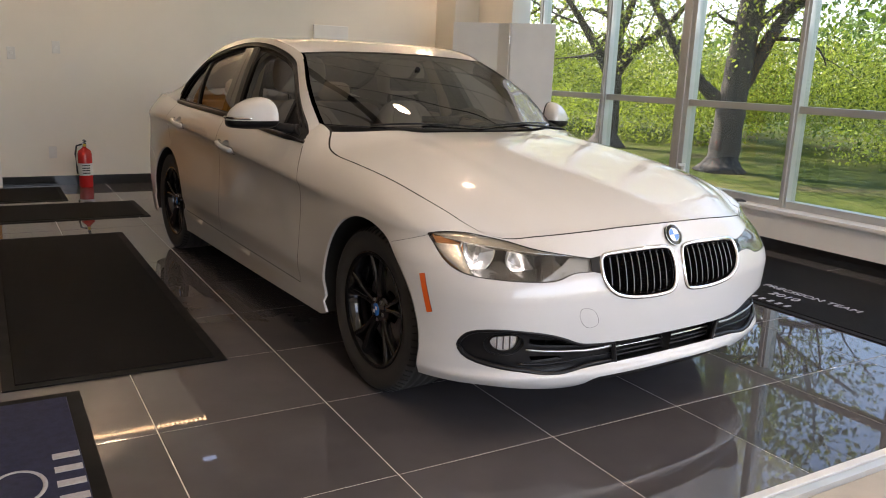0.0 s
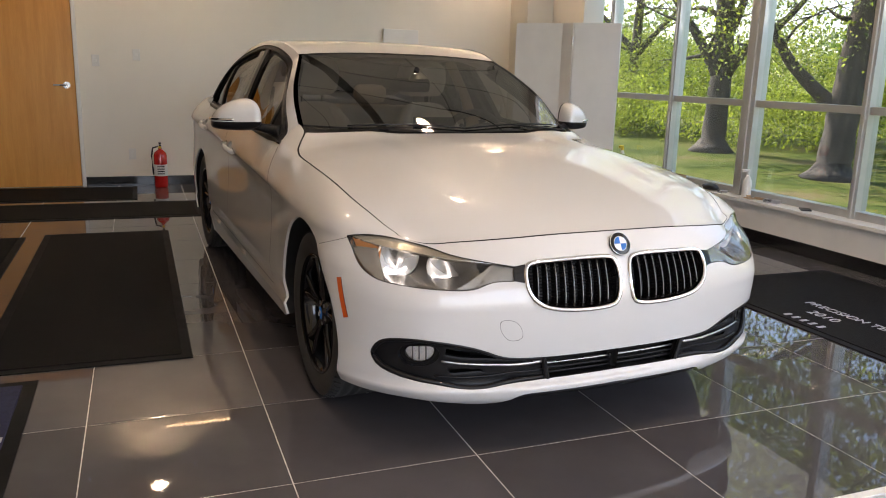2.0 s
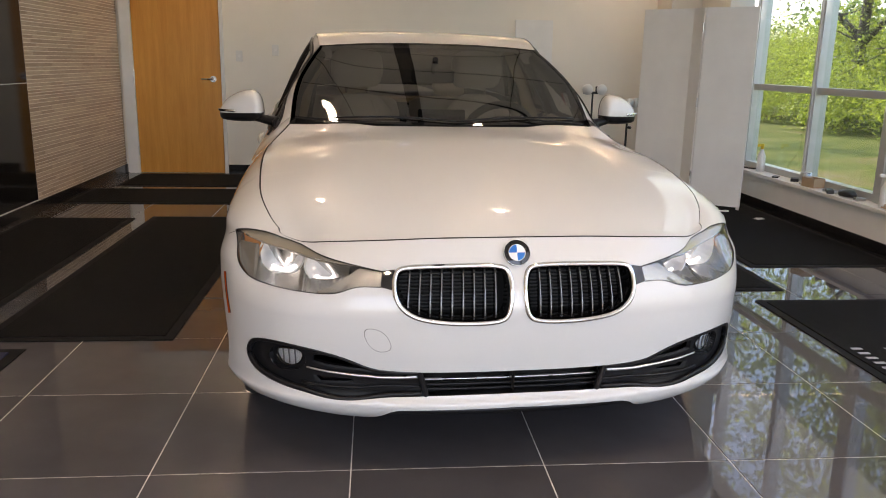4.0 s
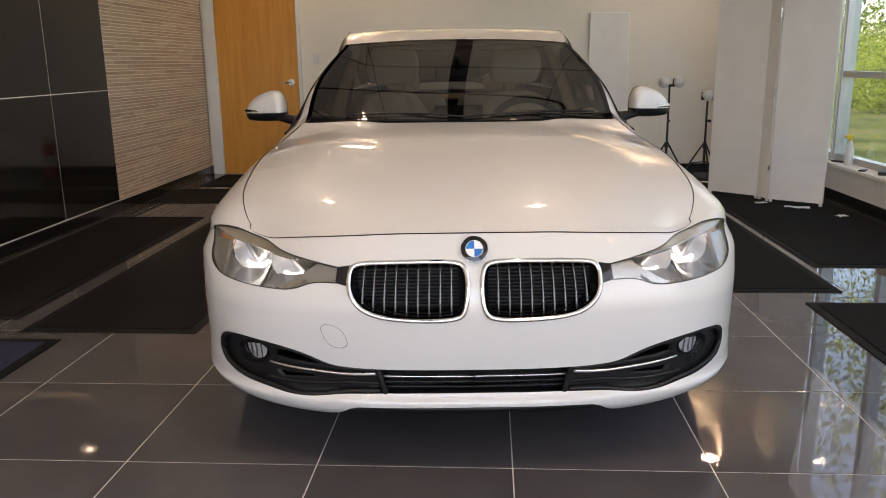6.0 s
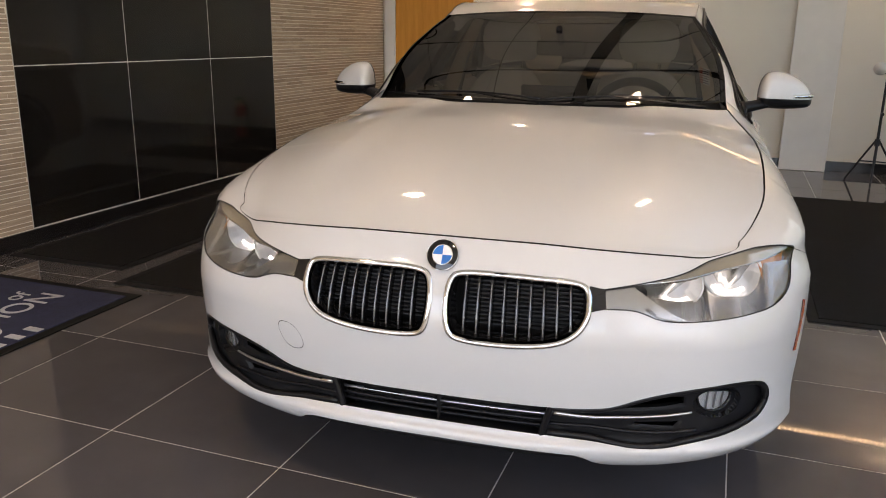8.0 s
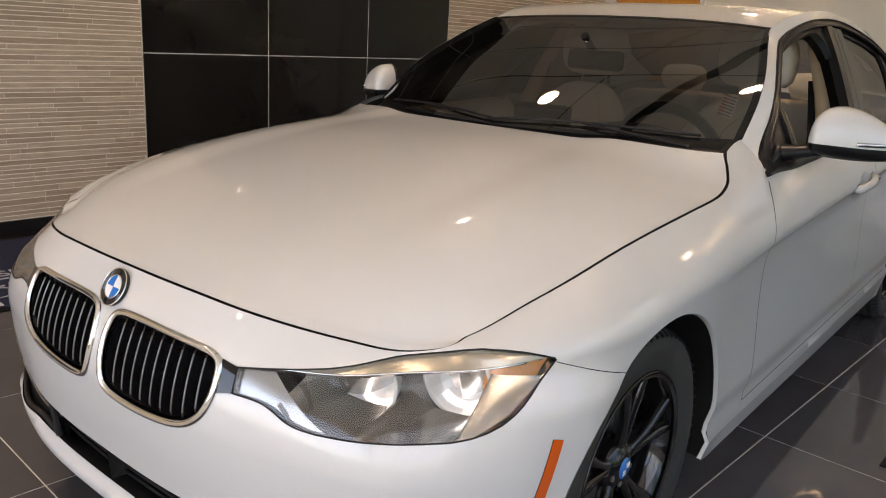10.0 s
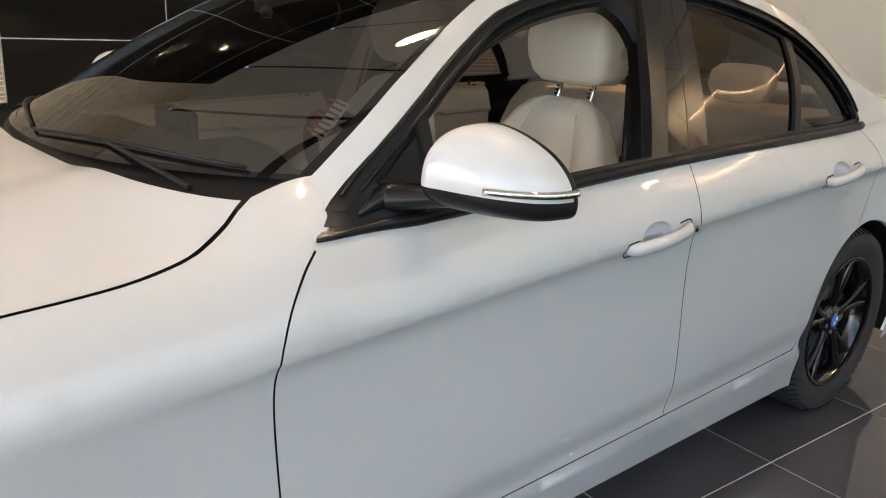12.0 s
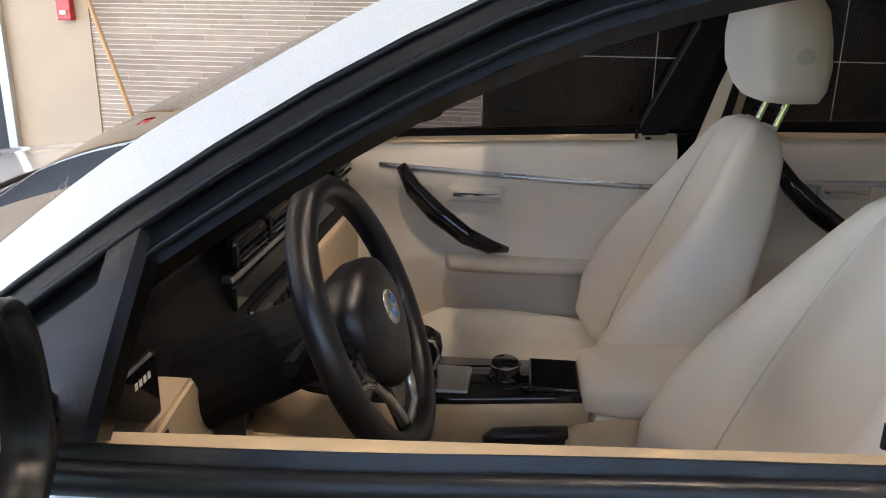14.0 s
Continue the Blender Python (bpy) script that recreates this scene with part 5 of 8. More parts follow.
for side in (1, -1):
    for name, pick in (("fender", fender), ("front_door", fdoor), ("rear_door", rdoor), ("rear_quarter", quarter), ("sill_panel", low)):
        ob = sheet_part(name, flank, V, T[alive & pick], PAINT, car, side)
        doors[name, side] = ob
    sheet_part("side_marker", flank, V, T[inside(marker, cu, cz)], AMBER, car, side, "amber side reflector", 0.002)
    sheet_part("tail_lamp", flank, V, T[inside(tail_l, cu, cz)], RED_LENS, car, side, "red tail lamp lens", 0.003)
    # dark inner skin behind the gaps and openings
    for y_a, y_b, z_a in ((-0.95, 1.02, 0.22), (1.02, 1.50, 0.74)):
        uu, zz = np.linspace(y_a, y_b, 40), np.linspace(z_a, 1.0, 14)
        gu, gv = np.meshgrid(uu, zz, indexing="ij")
        p = flank(gu.ravel(), np.minimum(gv.ravel(), edge_z(gu.ravel()) - 0.006)) - (0.032, 0, 0)
        part_mesh("inner_skin", mesh_of("inner_skin", p * (side, 1, 1), grid_faces(len(uu), len(zz), side < 0), DARK_GAP), car)
    # arch flange and liner
    for c in (-1.408, 1.405):
        an = np.linspace(-0.30, math.pi + 0.36, 60)
        rim_r = arch_radius(c, an)
        prof = []
        for dr, dx in ((0.0, 0.0), (-0.003, -0.003), (-0.004, -0.010), (0.012, -0.022), (0.018, -0.24), (None, -0.25)):
            rad = 0.05 if dr is None else rim_r + dr
            yy, zz = c + rad * np.cos(an), 0.335 + rad * np.sin(an)
            base = flank(c + rim_r * np.cos(an), np.minimum(0.335 + rim_r * np.sin(an), 0.80))
            prof.append(np.stack([base[:, 0] + dx if dx > -0.1 else np.full(60, 0.885 + dx), yy, np.maximum(zz, lower_edge(c + rim_r * np.cos(an)) + 0.002)], 1))
        pts = np.stack(prof, 1)
        part_mesh("arch_flange", mesh_of("arch_flange", (pts[:, :3].reshape(-1, 3)) * (side, 1, 1), grid_faces(60, 3, side > 0), PAINT), car)
        part_mesh("arch_liner", mesh_of("arch_liner", (pts[:, 2:].reshape(-1, 3)) * (side, 1, 1), grid_faces(60, 4, side > 0), DARK_GAP), car)


def patch(name, f, ns, nq, mat, label="", s0=-1.0, s1=1.0, q0=0.0, q1=1.0, parent=None, lift=0.0):
    s, q = np.meshgrid(np.linspace(s0, s1, ns), np.linspace(q0, q1, nq), indexing="ij")
    s, q = s.ravel(), q.ravel()
    p = f(s, q)
    n = surface_normals(f, np.clip(s, -0.995, 0.995), np.clip(q, 0.003, 0.997), 2e-3)
    n = np.where(n[:, 2:] < 0, -n, n)
    p = p + n * lift
    me = mesh_of(name, p, grid_faces(ns, nq), mat, normals=n)
    return part_mesh(name, me, parent or car, label)


patch("bonnet", hood, 61, 61, PAINT, "white bonnet with two soft creases", -0.9915, 0.9915, 0.005, 0.992)
shield = patch("windscreen", screen, 41, 25, WINDSCREEN, "windscreen with a dark lower band", -0.98, 0.98, 0.015, 0.985)
patch("roof", roof, 41, 31, PAINT, "", -1, 1, 0.0, 1.0)
back_glass = patch("rear_window", rear_glass, 31, 15, TINTED, "", -0.95, 0.95, 0.02, 0.98)
patch("boot_lid", boot, 41, 15, PAINT)
shield.visible_shadow = back_glass.visible_shadow = False
# black surround of the windscreen and the scuttle under it
for s0, s1, q0, q1 in ((-1, 1, 0.0, 0.02), (-1, 1, 0.975, 1.0)):
    patch("screen_seal", screen, 41, 3, GLOSS_BLACK, "", s0, s1, q0, q1, lift=0.001)
for sg in (1, -1):
    patch("screen_seal", screen, 3, 25, GLOSS_BLACK, "", 0.975 * sg, 1.0 * sg, 0.0, 1.0, lift=0.0015)
    patch("rear_seal", rear_glass, 3, 15, GLOSS_BLACK, "", 0.94 * sg, 1.0 * sg, 0.0, 1.0)
patch("rear_seal", rear_glass, 31, 3, GLOSS_BLACK, "", -1, 1, 0, 0.04)
patch("rear_seal", rear_glass, 31, 3, GLOSS_BLACK, "", -1, 1, 0.96, 1.0)


def scuttle(s, q):
    a, b = hood(s * 1.0, np.full_like(q, 0.985)), screen(s, np.full_like(q, 0.03))
    m = a * (1 - q)[..., None] + b * q[..., None]
    m[..., 2] -= 0.028 * np.sin(math.pi * np.clip(q, 0, 1)) + 0.012
    return m


patch("scuttle", scuttle, 41, 7, BLACK_TRIM, "black scuttle panel under the wipers", -0.99, 0.99, 0, 1)


def bonnet_under(s, q):
    p = hood(s, q)
    return p - np.array([0, 0, 1]) * 0.022


patch("bonnet_frame", bonnet_under, 61, 61, DARK_GAP, "", -1.0, 1.0, 0.0, 1.0)

# cabin side: pillars, window frames and glass
yb = np.concatenate([np.arange(-0.65, 1.80, 0.03), [1.80]])
side_outline = np.concatenate([np.stack([yb, belt_z(yb)], 1), np.stack([yb[::-1], rail_z(yb[::-1])], 1)])
OPENING = [(-0.638, 0.922), (-0.1, 0.952), (0.5, 0.982), (1.0, 0.994), (1.36, 1.001), (1.352, 1.03), (1.31, 1.10), (1.24, 1.17), (1.15, 1.235), (1.02, 1.302), (0.85, 1.348), (0.65, 1.378),
           (0.45, 1.386), (0.25, 1.374), (0.1, 1.350), (-0.05, 1.308), (-0.2, 1.236), (-0.35, 1.145), (-0.5, 1.036), (-0.60, 0.955)]
open_loop = dense(rounded_loop(OPENING, 1), 0.03, True)


def shrink(loop, d):
    p = np.asarray(loop)
    t = np.roll(p, -1, 0) - np.roll(p, 1, 0)
    n = np.stack([-t[:, 1], t[:, 0]], 1) / np.maximum(np.linalg.norm(t, axis=1), 1e-9)[:, None]
    return p + n * d


frame_in = shrink(open_loop, 0.020)
pane_loop = shrink(open_loop, 0.036)
B_POST = [(0.206, 0.9), (0.445, 0.9), (0.582, 1.42), (0.401, 1.42)]
B_FRAME = [(0.206, 0.9), (0.264, 0.9), (0.466, 1.42), (0.401, 1.42)]
B_SEAM = [(0.356, 0.9), (0.516, 1.42), (0.520, 1.42), (0.360, 0.9)]
FOOT = [(-0.664, 0.900), (-0.657, 0.921), (-0.624, 0.943), (-0.594, 0.966), (-0.562, 0.990), (-0.500, 1.036), (-0.400, 1.030), (-0.400, 0.900)]
C_BAR = [(0.885, 0.9), (0.918, 0.9), (1.070, 1.42), (1.037, 1.42)]
FRONT_POST = [(-0.418, 0.9), (-0.395, 0.9), (-0.318, 1.42), (-0.341, 1.42)]
CORNER = [(0.400, 1.375), (0.254, 1.375)] + [(0.254 + 0.083 * math.cos(a), 1.254 + 0.083 * math.sin(a)) for a in np.linspace(math.pi / 2, 0, 9)] + [(0.400, 1.254)]
SV, ST = cut_sheet(side_outline, [dense(CORNER, 0.03, True), open_loop, frame_in, pane_loop, dense(B_POST, 0.03, True), dense([(0.264, 0.9), (0.466, 1.42), (0.468, 1.42), (0.266, 0.9)], 0.03, True), dense(B_SEAM, 0.03, True), dense(FOOT, 0.02, True), dense(C_BAR, 0.03, True), dense(FRONT_POST, 0.03, True)], 0.03, 0.03)
SC = SV[ST].mean(1)
sy, sz = SC[:, 0], SC[:, 1]
s_in = inside(side_outline, sy, sz)
s_open, s_frame, s_pane = inside(open_loop, sy, sz), inside(frame_in, sy, sz), inside(pane_loop, sy, sz)
s_b, s_c, s_f = inside(B_POST, sy, sz), inside(C_BAR, sy, sz), inside(FRONT_POST, sy, sz)
s_pane = s_pane | (s_frame & (sz < belt_z(sy) + 0.045) & (sy > -0.40) & (sy < 1.30))
s_corner = inside(CORNER, sy, sz) & (sy < 0.395)
s_foot, s_seam = inside(FOOT, sy, sz), inside(B_SEAM, sy, sz)
ahead_post = sy < np.interp(sz, [0.9, 1.42], [-0.395, -0.318])
for side in (1, -1):
    sheet_part("roof_pillar", cabin_side, SV, ST[s_in & ~s_open & ~s_foot], PAINT, car, side, "white roof pillars and rail", 0.004)
    bottom = sz < belt_z(sy) + 0.022
    sheet_part("window_trim", cabin_side, SV, ST[s_in & s_open & ~s_frame & ~bottom], BLACK_TRIM, car, side, "satin black window surround", 0.006, thick=0.03)
    sheet_part("waist_seal", cabin_side, SV, ST[s_in & s_open & ~s_frame & bottom], BLACK_TRIM, car, side, "black rubber waist seal", 0.004, thick=0.012)
    fr = s_in & s_frame & (~s_pane | s_corner) & ~s_b & (sz > belt_z(sy) + 0.042)
    sheet_part("sail_corner", cabin_side, SV, ST[s_in & (s_foot & ~s_open | s_open & (sy < -0.50))], BLACK_TRIM, car, side, "", 0.003)
    sheet_part("window_seal", cabin_side, SV, ST[fr], BLACK_TRIM, car, side, "black rubber window channel", -0.012, thick=0.05)
    s_bf = inside(B_FRAME, sy, sz)
    behind_seam = sy > np.interp(sz, [0.9, 1.42], [0.358, 0.518])
    for half in (behind_seam, ~behind_seam):
        sheet_part("centre_post", cabin_side, SV, ST[s_in & s_frame & s_b & ~s_bf & ~s_seam & half], GLOSS_BLACK, car, side, "gloss black centre post", -0.001, thick=0.035)
    sheet_part("door_frame_rear", cabin_side, SV, ST[s_in & s_frame & s_b & s_bf], BLACK_TRIM, car, side, "black rubber-lined rear edge of the door window", 0.003, thick=0.063)
    sheet_part("quarter_bar", cabin_side, SV, ST[s_pane & s_c], BLACK_TRIM, car, side, "", -0.004, thick=0.02)
    sheet_part("mirror_sail", cabin_side, SV, ST[s_pane & ahead_post & ~s_f], BLACK_TRIM, car, side, "black triangular mirror base", -0.004, thick=0.02)
    sheet_part("window_post", cabin_side, SV, ST[s_in & s_frame & s_f], BLACK_TRIM, car, side, "black post at the front of the door window", 0.006, thick=0.04)
    # rubber lips along the opening's front, top and rear
    for inset, rad, lift_ in ((0.004, 0.0035, 0.008), (0.021, 0.0045, 0.004), (0.034, 0.004, -0.014)):
        lip = shrink(open_loop, inset)
        lip = np.roll(lip, -int(np.argmin(lip[:, 0])), 0)
        up_ = lip[:, 1] > belt_z(lip[:, 0]) + 0.045
        ang = np.argsort(np.arctan2(lip[up_][:, 0] - 0.35, lip[up_][:, 1] - 1.0))
        line = lip[up_][ang]
        pts = cabin_side(line[:, 0], line[:, 1]) + surface_normals(cabin_side, line[:, 0], line[:, 1]) * lift_
        v, f = tube(pts * (side, 1, 1), rad, 6)
        part_mesh("weather_strip", mesh_of("weather_strip", v, f, BLACK_TRIM), car, "black rubber lip round the door windows")
    glassy = s_pane & ~s_b & ~s_c & ~ahead_post & ~s_corner
    sheet_part("rear_door_glass", cabin_side, SV, ST[glassy & (sy > 0.33)], TINTED, car, side, "dark tinted rear door glass", -0.014)
    if side < 0:
        sheet_part("front_door_glass", cabin_side, SV, ST[glassy & (sy < 0.33)], TINTED, car, side, "dark tinted front door glass", -0.014)

# window sill strips
for side in (1, -1):
    for name, dx, w, mat_, z_up in (("belt_strip", 0.004, 0.012, BLACK_TRIM, 0.004),):
        ys = np.linspace(-0.655, 1.37, 70)
        base = flank(ys, belt_z(ys))
        base[:, 2] += z_up
        base[:, 0] = np.where(ys < -0.55, cabin_side(ys, belt_z(ys))[:, 0], base[:, 0])
        v, f = tube([(p[0] * side + dx * side, p[1], p[2]) for p in base], [0.003 + 0.008 * min(1.0, k / 7) for k in range(70)], 8, flat=1.3)
        part_mesh(name, mesh_of(name, v, f, mat_), car, "black belt line strip")

# front: kidneys with chrome rings and slats
for side in (1, -1):
    kd = thing("kidney_grille", Matrix(), "", "")
    kd.parent = car
    loop = np.array([kid[i] for i in range(0, len(kid))])
    p = flank(np.clip(loop[:, 0], U0, 0), loop[:, 1]) * (side, 1, 1)
    v, f = tube(p, 0.0085, 8, True)
    part_mesh("chrome_ring", mesh_of("chrome_ring", v, f, CHROME), kd, "chrome grille surround")
    inner = shrink(loop, 0.013 if inside(loop, *shrink(loop, 0.013).T[:, :1])[0] else -0.013)
    p = flank(np.clip(inner[:, 0], U0, 0), inner[:, 1]) * (side, 1, 1)
    deep = p * (0.98, 1, 1) + (0, 0.055, 0)
    n = len(p)
    rim = [(i, (i + 1) % n, (i + 1) % n + n, i + n) for i in range(n)]
    part_mesh("grille_frame", mesh_of("grille_frame", np.concatenate([p + (0, 0.004, 0), deep]), [r[::-1] for r in rim] if side > 0 else rim, GLOSS_BLACK), kd)
    # wires of the radiator screen behind
    u_lo, u_hi = inner[:, 0].min(), inner[:, 0].max()
    x_out, x_in = flank(u_hi, 0.6)[0], flank(u_lo, 0.6)[0]
    part("radiator", box(min(x_in, x_out) * 1.0, max(x_in, x_out), -2.07, -2.05, 0.50, 0.67), DARK_GAP, kd).matrix_basis = Matrix.Diagonal((side, 1, 1, 1))
    bm = bmesh.new()
    for k in range(13):
        z = 0.515 + k * 0.0115
        box(x_in + 0.012, x_out - 0.012, -2.086, -2.078, z, z + 0.004, bm)
    tagged(part("radiator_mesh", bm, FIN_GREY, kd), kind="stuff").matrix_basis = Matrix.Diagonal((side, 1, 1, 1))
    for k in range(9):
        u = u_lo + 0.018 + (u_hi - u_lo - 0.034) * (k + 0.5) / 9 * 1.0
        zs = np.linspace(0.49, 0.685, 80)
        ok = zs[inside(inner, np.full(80, u), zs)]
        if len(ok) < 5:
            continue
        zz = np.linspace(ok[0] - 0.004, ok[-1] + 0.004, 14)
        front = flank(np.full(14, u), zz) + np.stack([0 * zz, 0.006 + 0 * zz, 0 * zz], 1)
        w = 0.0028
        pts = []
        for q in front:
            pts += [(q[0] - w, q[1] + 0.03, q[2]), (q[0] - w, q[1], q[2]), (q[0] + w, q[1], q[2]), (q[0] + w, q[1] + 0.03, q[2])]
        fc = []
        for i in range(13):
            for j in range(3):
                fc.append((i * 4 + j, i * 4 + j + 1, i * 4 + 5 + j, i * 4 + 4 + j))
        part_mesh("slat", mesh_of("slat", np.array(pts) * (side, 1, 1), fc if side < 0 else [q[::-1] for q in fc], [GLOSS_BLACK], False), kd)
        v, f = tube(front[1:-1] * (side, 1, 1) - (0, 0.0005, 0), 0.0019, 6)
        part_mesh("slat_edge", mesh_of("slat_edge", v, f, SLAT_GREY), kd, "dull grey slat edge")

    # headlamp: housing, two reflectors facing ahead, sculpted bezel, brow and clear lens
    hl = thing("headlamp", Matrix(), "", "")
    hl.parent = car
    flip = Matrix.Diagonal((side, 1, 1, 1))
    tri = T[inside(lampo, cu, cz)]
    lens = sheet_part("lens", flank, V, tri, CLEAR, hl, side, "clear headlamp cover", -0.001)
    lens.visible_shadow = False
    sheet_part("housing", flank, V, tri, LAMP_GREY, hl, side, "grey headlamp housing", -0.16)
    lp = lampo
    a = flank(lp[:, 0], lp[:, 1])
    nn = surface_normals(flank, lp[:, 0], lp[:, 1])
    n = len(a)
    rim = [(i, (i + 1) % n, (i + 1) % n + n, i + n) for i in range(n)]
    part_mesh("lamp_wall", mesh_of("lamp_wall", np.concatenate([a, a - nn * 0.20]) * (side, 1, 1), rim, LAMP_GREY), hl)
    v, f = tube((a - nn * 0.001) * (side, 1, 1), 0.0018, 6, True)
    part_mesh("lamp_seal", mesh_of("lamp_seal", v, f, BLACK_TRIM), hl)
    BOWLS = ((0.706, -1.866, 0.650, 0.071, 0.690), (0.572, -1.952, 0.628, 0.061, 0.671))
    for x, y, z, r, top_z in BOWLS:
        m = flip @ pose(x, y, z, 90, 0, 6)
        v, f = spin([(0.012, -0.062), (r * 0.35, -0.056), (r * 0.62, -0.042), (r * 0.84, -0.022), (r * 0.97, -0.002), (r, 0.006)], 22)
        ob = part_mesh("reflector", mesh_of("reflector", v, f, REFLECTOR, False), hl, "faceted mirror finish reflector")
        ob.matrix_basis = m
        # the brow cuts the bowl off flat
        bm = bmesh.new()
        bm.from_mesh(ob.data)
        bmesh.ops.bisect_plane(bm, geom=bm.verts[:] + bm.edges[:] + bm.faces[:], plane_co=(0, top_z - z, 0), plane_no=(0, 1, 0), clear_outer=True)
        bm.to_mesh(ob.data)
        bm.free()
        lim = math.asin(min(1, (top_z - z) / r))
        v, f = tube([(r * math.cos(t), r * math.sin(t), 0.007) for t in np.linspace(math.pi - lim, 2 * math.pi + lim, 41)], 0.0036, 6)
        part_mesh("light_ring", mesh_of("light_ring", v, f, RING_WHITE), hl, "pale ring round the reflector").matrix_basis = m
        part("bulb", cyl((0, 0, -0.058), (0, 0, -0.024), 0.011, 0.009, 14), LAMP_GLOW, hl, "lit bulb").matrix_basis = m
        v, f = tube([(r * 0.80 * math.cos(t), r * 0.80 * math.sin(t), -0.020) for t in np.linspace(-2.25, -0.9, 14)], 0.0042, 6)
        part_mesh("light_strip", mesh_of("light_strip", v, f, LAMP_GLOW), hl, "glowing strip in the foot of the reflector").matrix_basis = m
    # bezel: from the lens's lower edge back and up to the bowls
    uu = np.linspace(-2.31, -1.82, 46)
    zz = np.interp(uu, [-2.312, -2.285, -2.24, -2.12, -2.03, -1.965, -1.905, -1.845, -1.80], [0.612, 0.592, 0.584, 0.586, 0.589, 0.600, 0.631, 0.670, 0.70])
    fr = flank(uu, zz) - surface_normals(flank, uu, zz) * 0.004
    rows = []
    for p in fr:
        x = p[0] - 0.006
        zb, yb_ = 0.684, float(np.interp(x, [0.50, 0.62, 0.66, 0.79, 0.84], [-1.985, -1.945, -1.895, -1.865, -1.815]))
        for bx, by, bz, r, _ in BOWLS:
            if abs(x - bx) < r:
                zb = min(zb, bz - math.sqrt(r * r - (x - bx) ** 2))
        back = np.array([x, max(yb_, p[1] + 0.012), max(zb, p[2] + 0.004)])
        rows += [p, p * 0.5 + back * 0.5 + (0, 0, -0.006), back]
    part_mesh("bezel", mesh_of("bezel", np.array(rows) * (side, 1, 1), grid_faces(46, 3, side > 0), LAMP_GREY), hl, "silver grey sculpted bezel")
    # turn signal in the corner, brow above, champagne trim towards the grille
    pick = inside(SIGNAL_LOOP, cu, cz) & inside(lampo, cu, cz)
    sheet_part("turn_signal", flank, V, T[pick], SIGNAL, hl, side, "pale amber turn signal in the lamp's corner", -0.026)
    pick = (cz > np.interp(cu, [q[0] for q in BROW_EDGE], [q[1] + 0.0008 for q in BROW_EDGE])) & inside(lampo, cu, cz)
    sheet_part("brow", flank, V, T[pick], BROW, hl, side, "pale satin brow over the reflectors", -0.008, thick=0.012)
    uu = np.linspace(-2.385, -1.85, 24)
    zz = np.interp(uu, [q[0] for q in BROW_EDGE], [q[1] + 0.0005 for q in BROW_EDGE])
    v, f = tube((flank(uu, zz) - surface_normals(flank, uu, zz) * 0.008) * (side, 1, 1), 0.0022, 6)
    part_mesh("brow_edge", mesh_of("brow_edge", v, f, CHROME), hl, "bright edge under the brow")
    pick = inside(TRIM_LOOP, cu, cz) & inside(lampo, cu, cz)
    sheet_part("inner_trim", flank, V, T[pick], LAMP_GREY, hl, side, "smoked chrome inner trim", -0.010)
    # chrome link between lamp and grille
    pick = inside(link_loop, cu, cz) & ~inside(kid, cu, cz) & ~inside(lampo, cu, cz)
    if pick.any():
        sheet_part("chrome_link", flank, V, T[pick], CHROME, hl, side, "chrome link to the grille", 0.002)

# gloss bridge from the lamp's tip to the grille ring
ring_pts, tip_pts = np.array(kid), np.array(lampo)
k_u, l_u = ring_pts[:, 0].max(), tip_pts[:, 0].min()
tip_z = tip_pts[tip_pts[:, 0] < l_u + 0.010][:, 1]
ring_z = ring_pts[ring_pts[:, 0] > k_u - 0.020][:, 1]
mid_z = min(max(tip_z.mean(), ring_z.min()), ring_z.max())
for side in (1, -1):
    bu, bv = np.meshgrid(np.linspace(k_u + 0.002, l_u + 0.002, 10), np.linspace(0, 1, 6), indexing="ij")
    blend = (bu - k_u) / (l_u - k_u)
    low = (mid_z - 0.030) * (1 - blend) + tip_z.min() * blend
    high = (mid_z + 0.028) * (1 - blend) + tip_z.max() * blend
    bu, bz = bu.ravel(), (low + (high - low) * bv).ravel()
    p = flank(bu, bz) + surface_normals(flank, bu, bz) * 0.0025
    part_mesh("grille_bridge", mesh_of("grille_bridge", p * (side, 1, 1), grid_faces(10, 6, side > 0), GLOSS_BLACK), car, "gloss black bridge between lamp and grille")

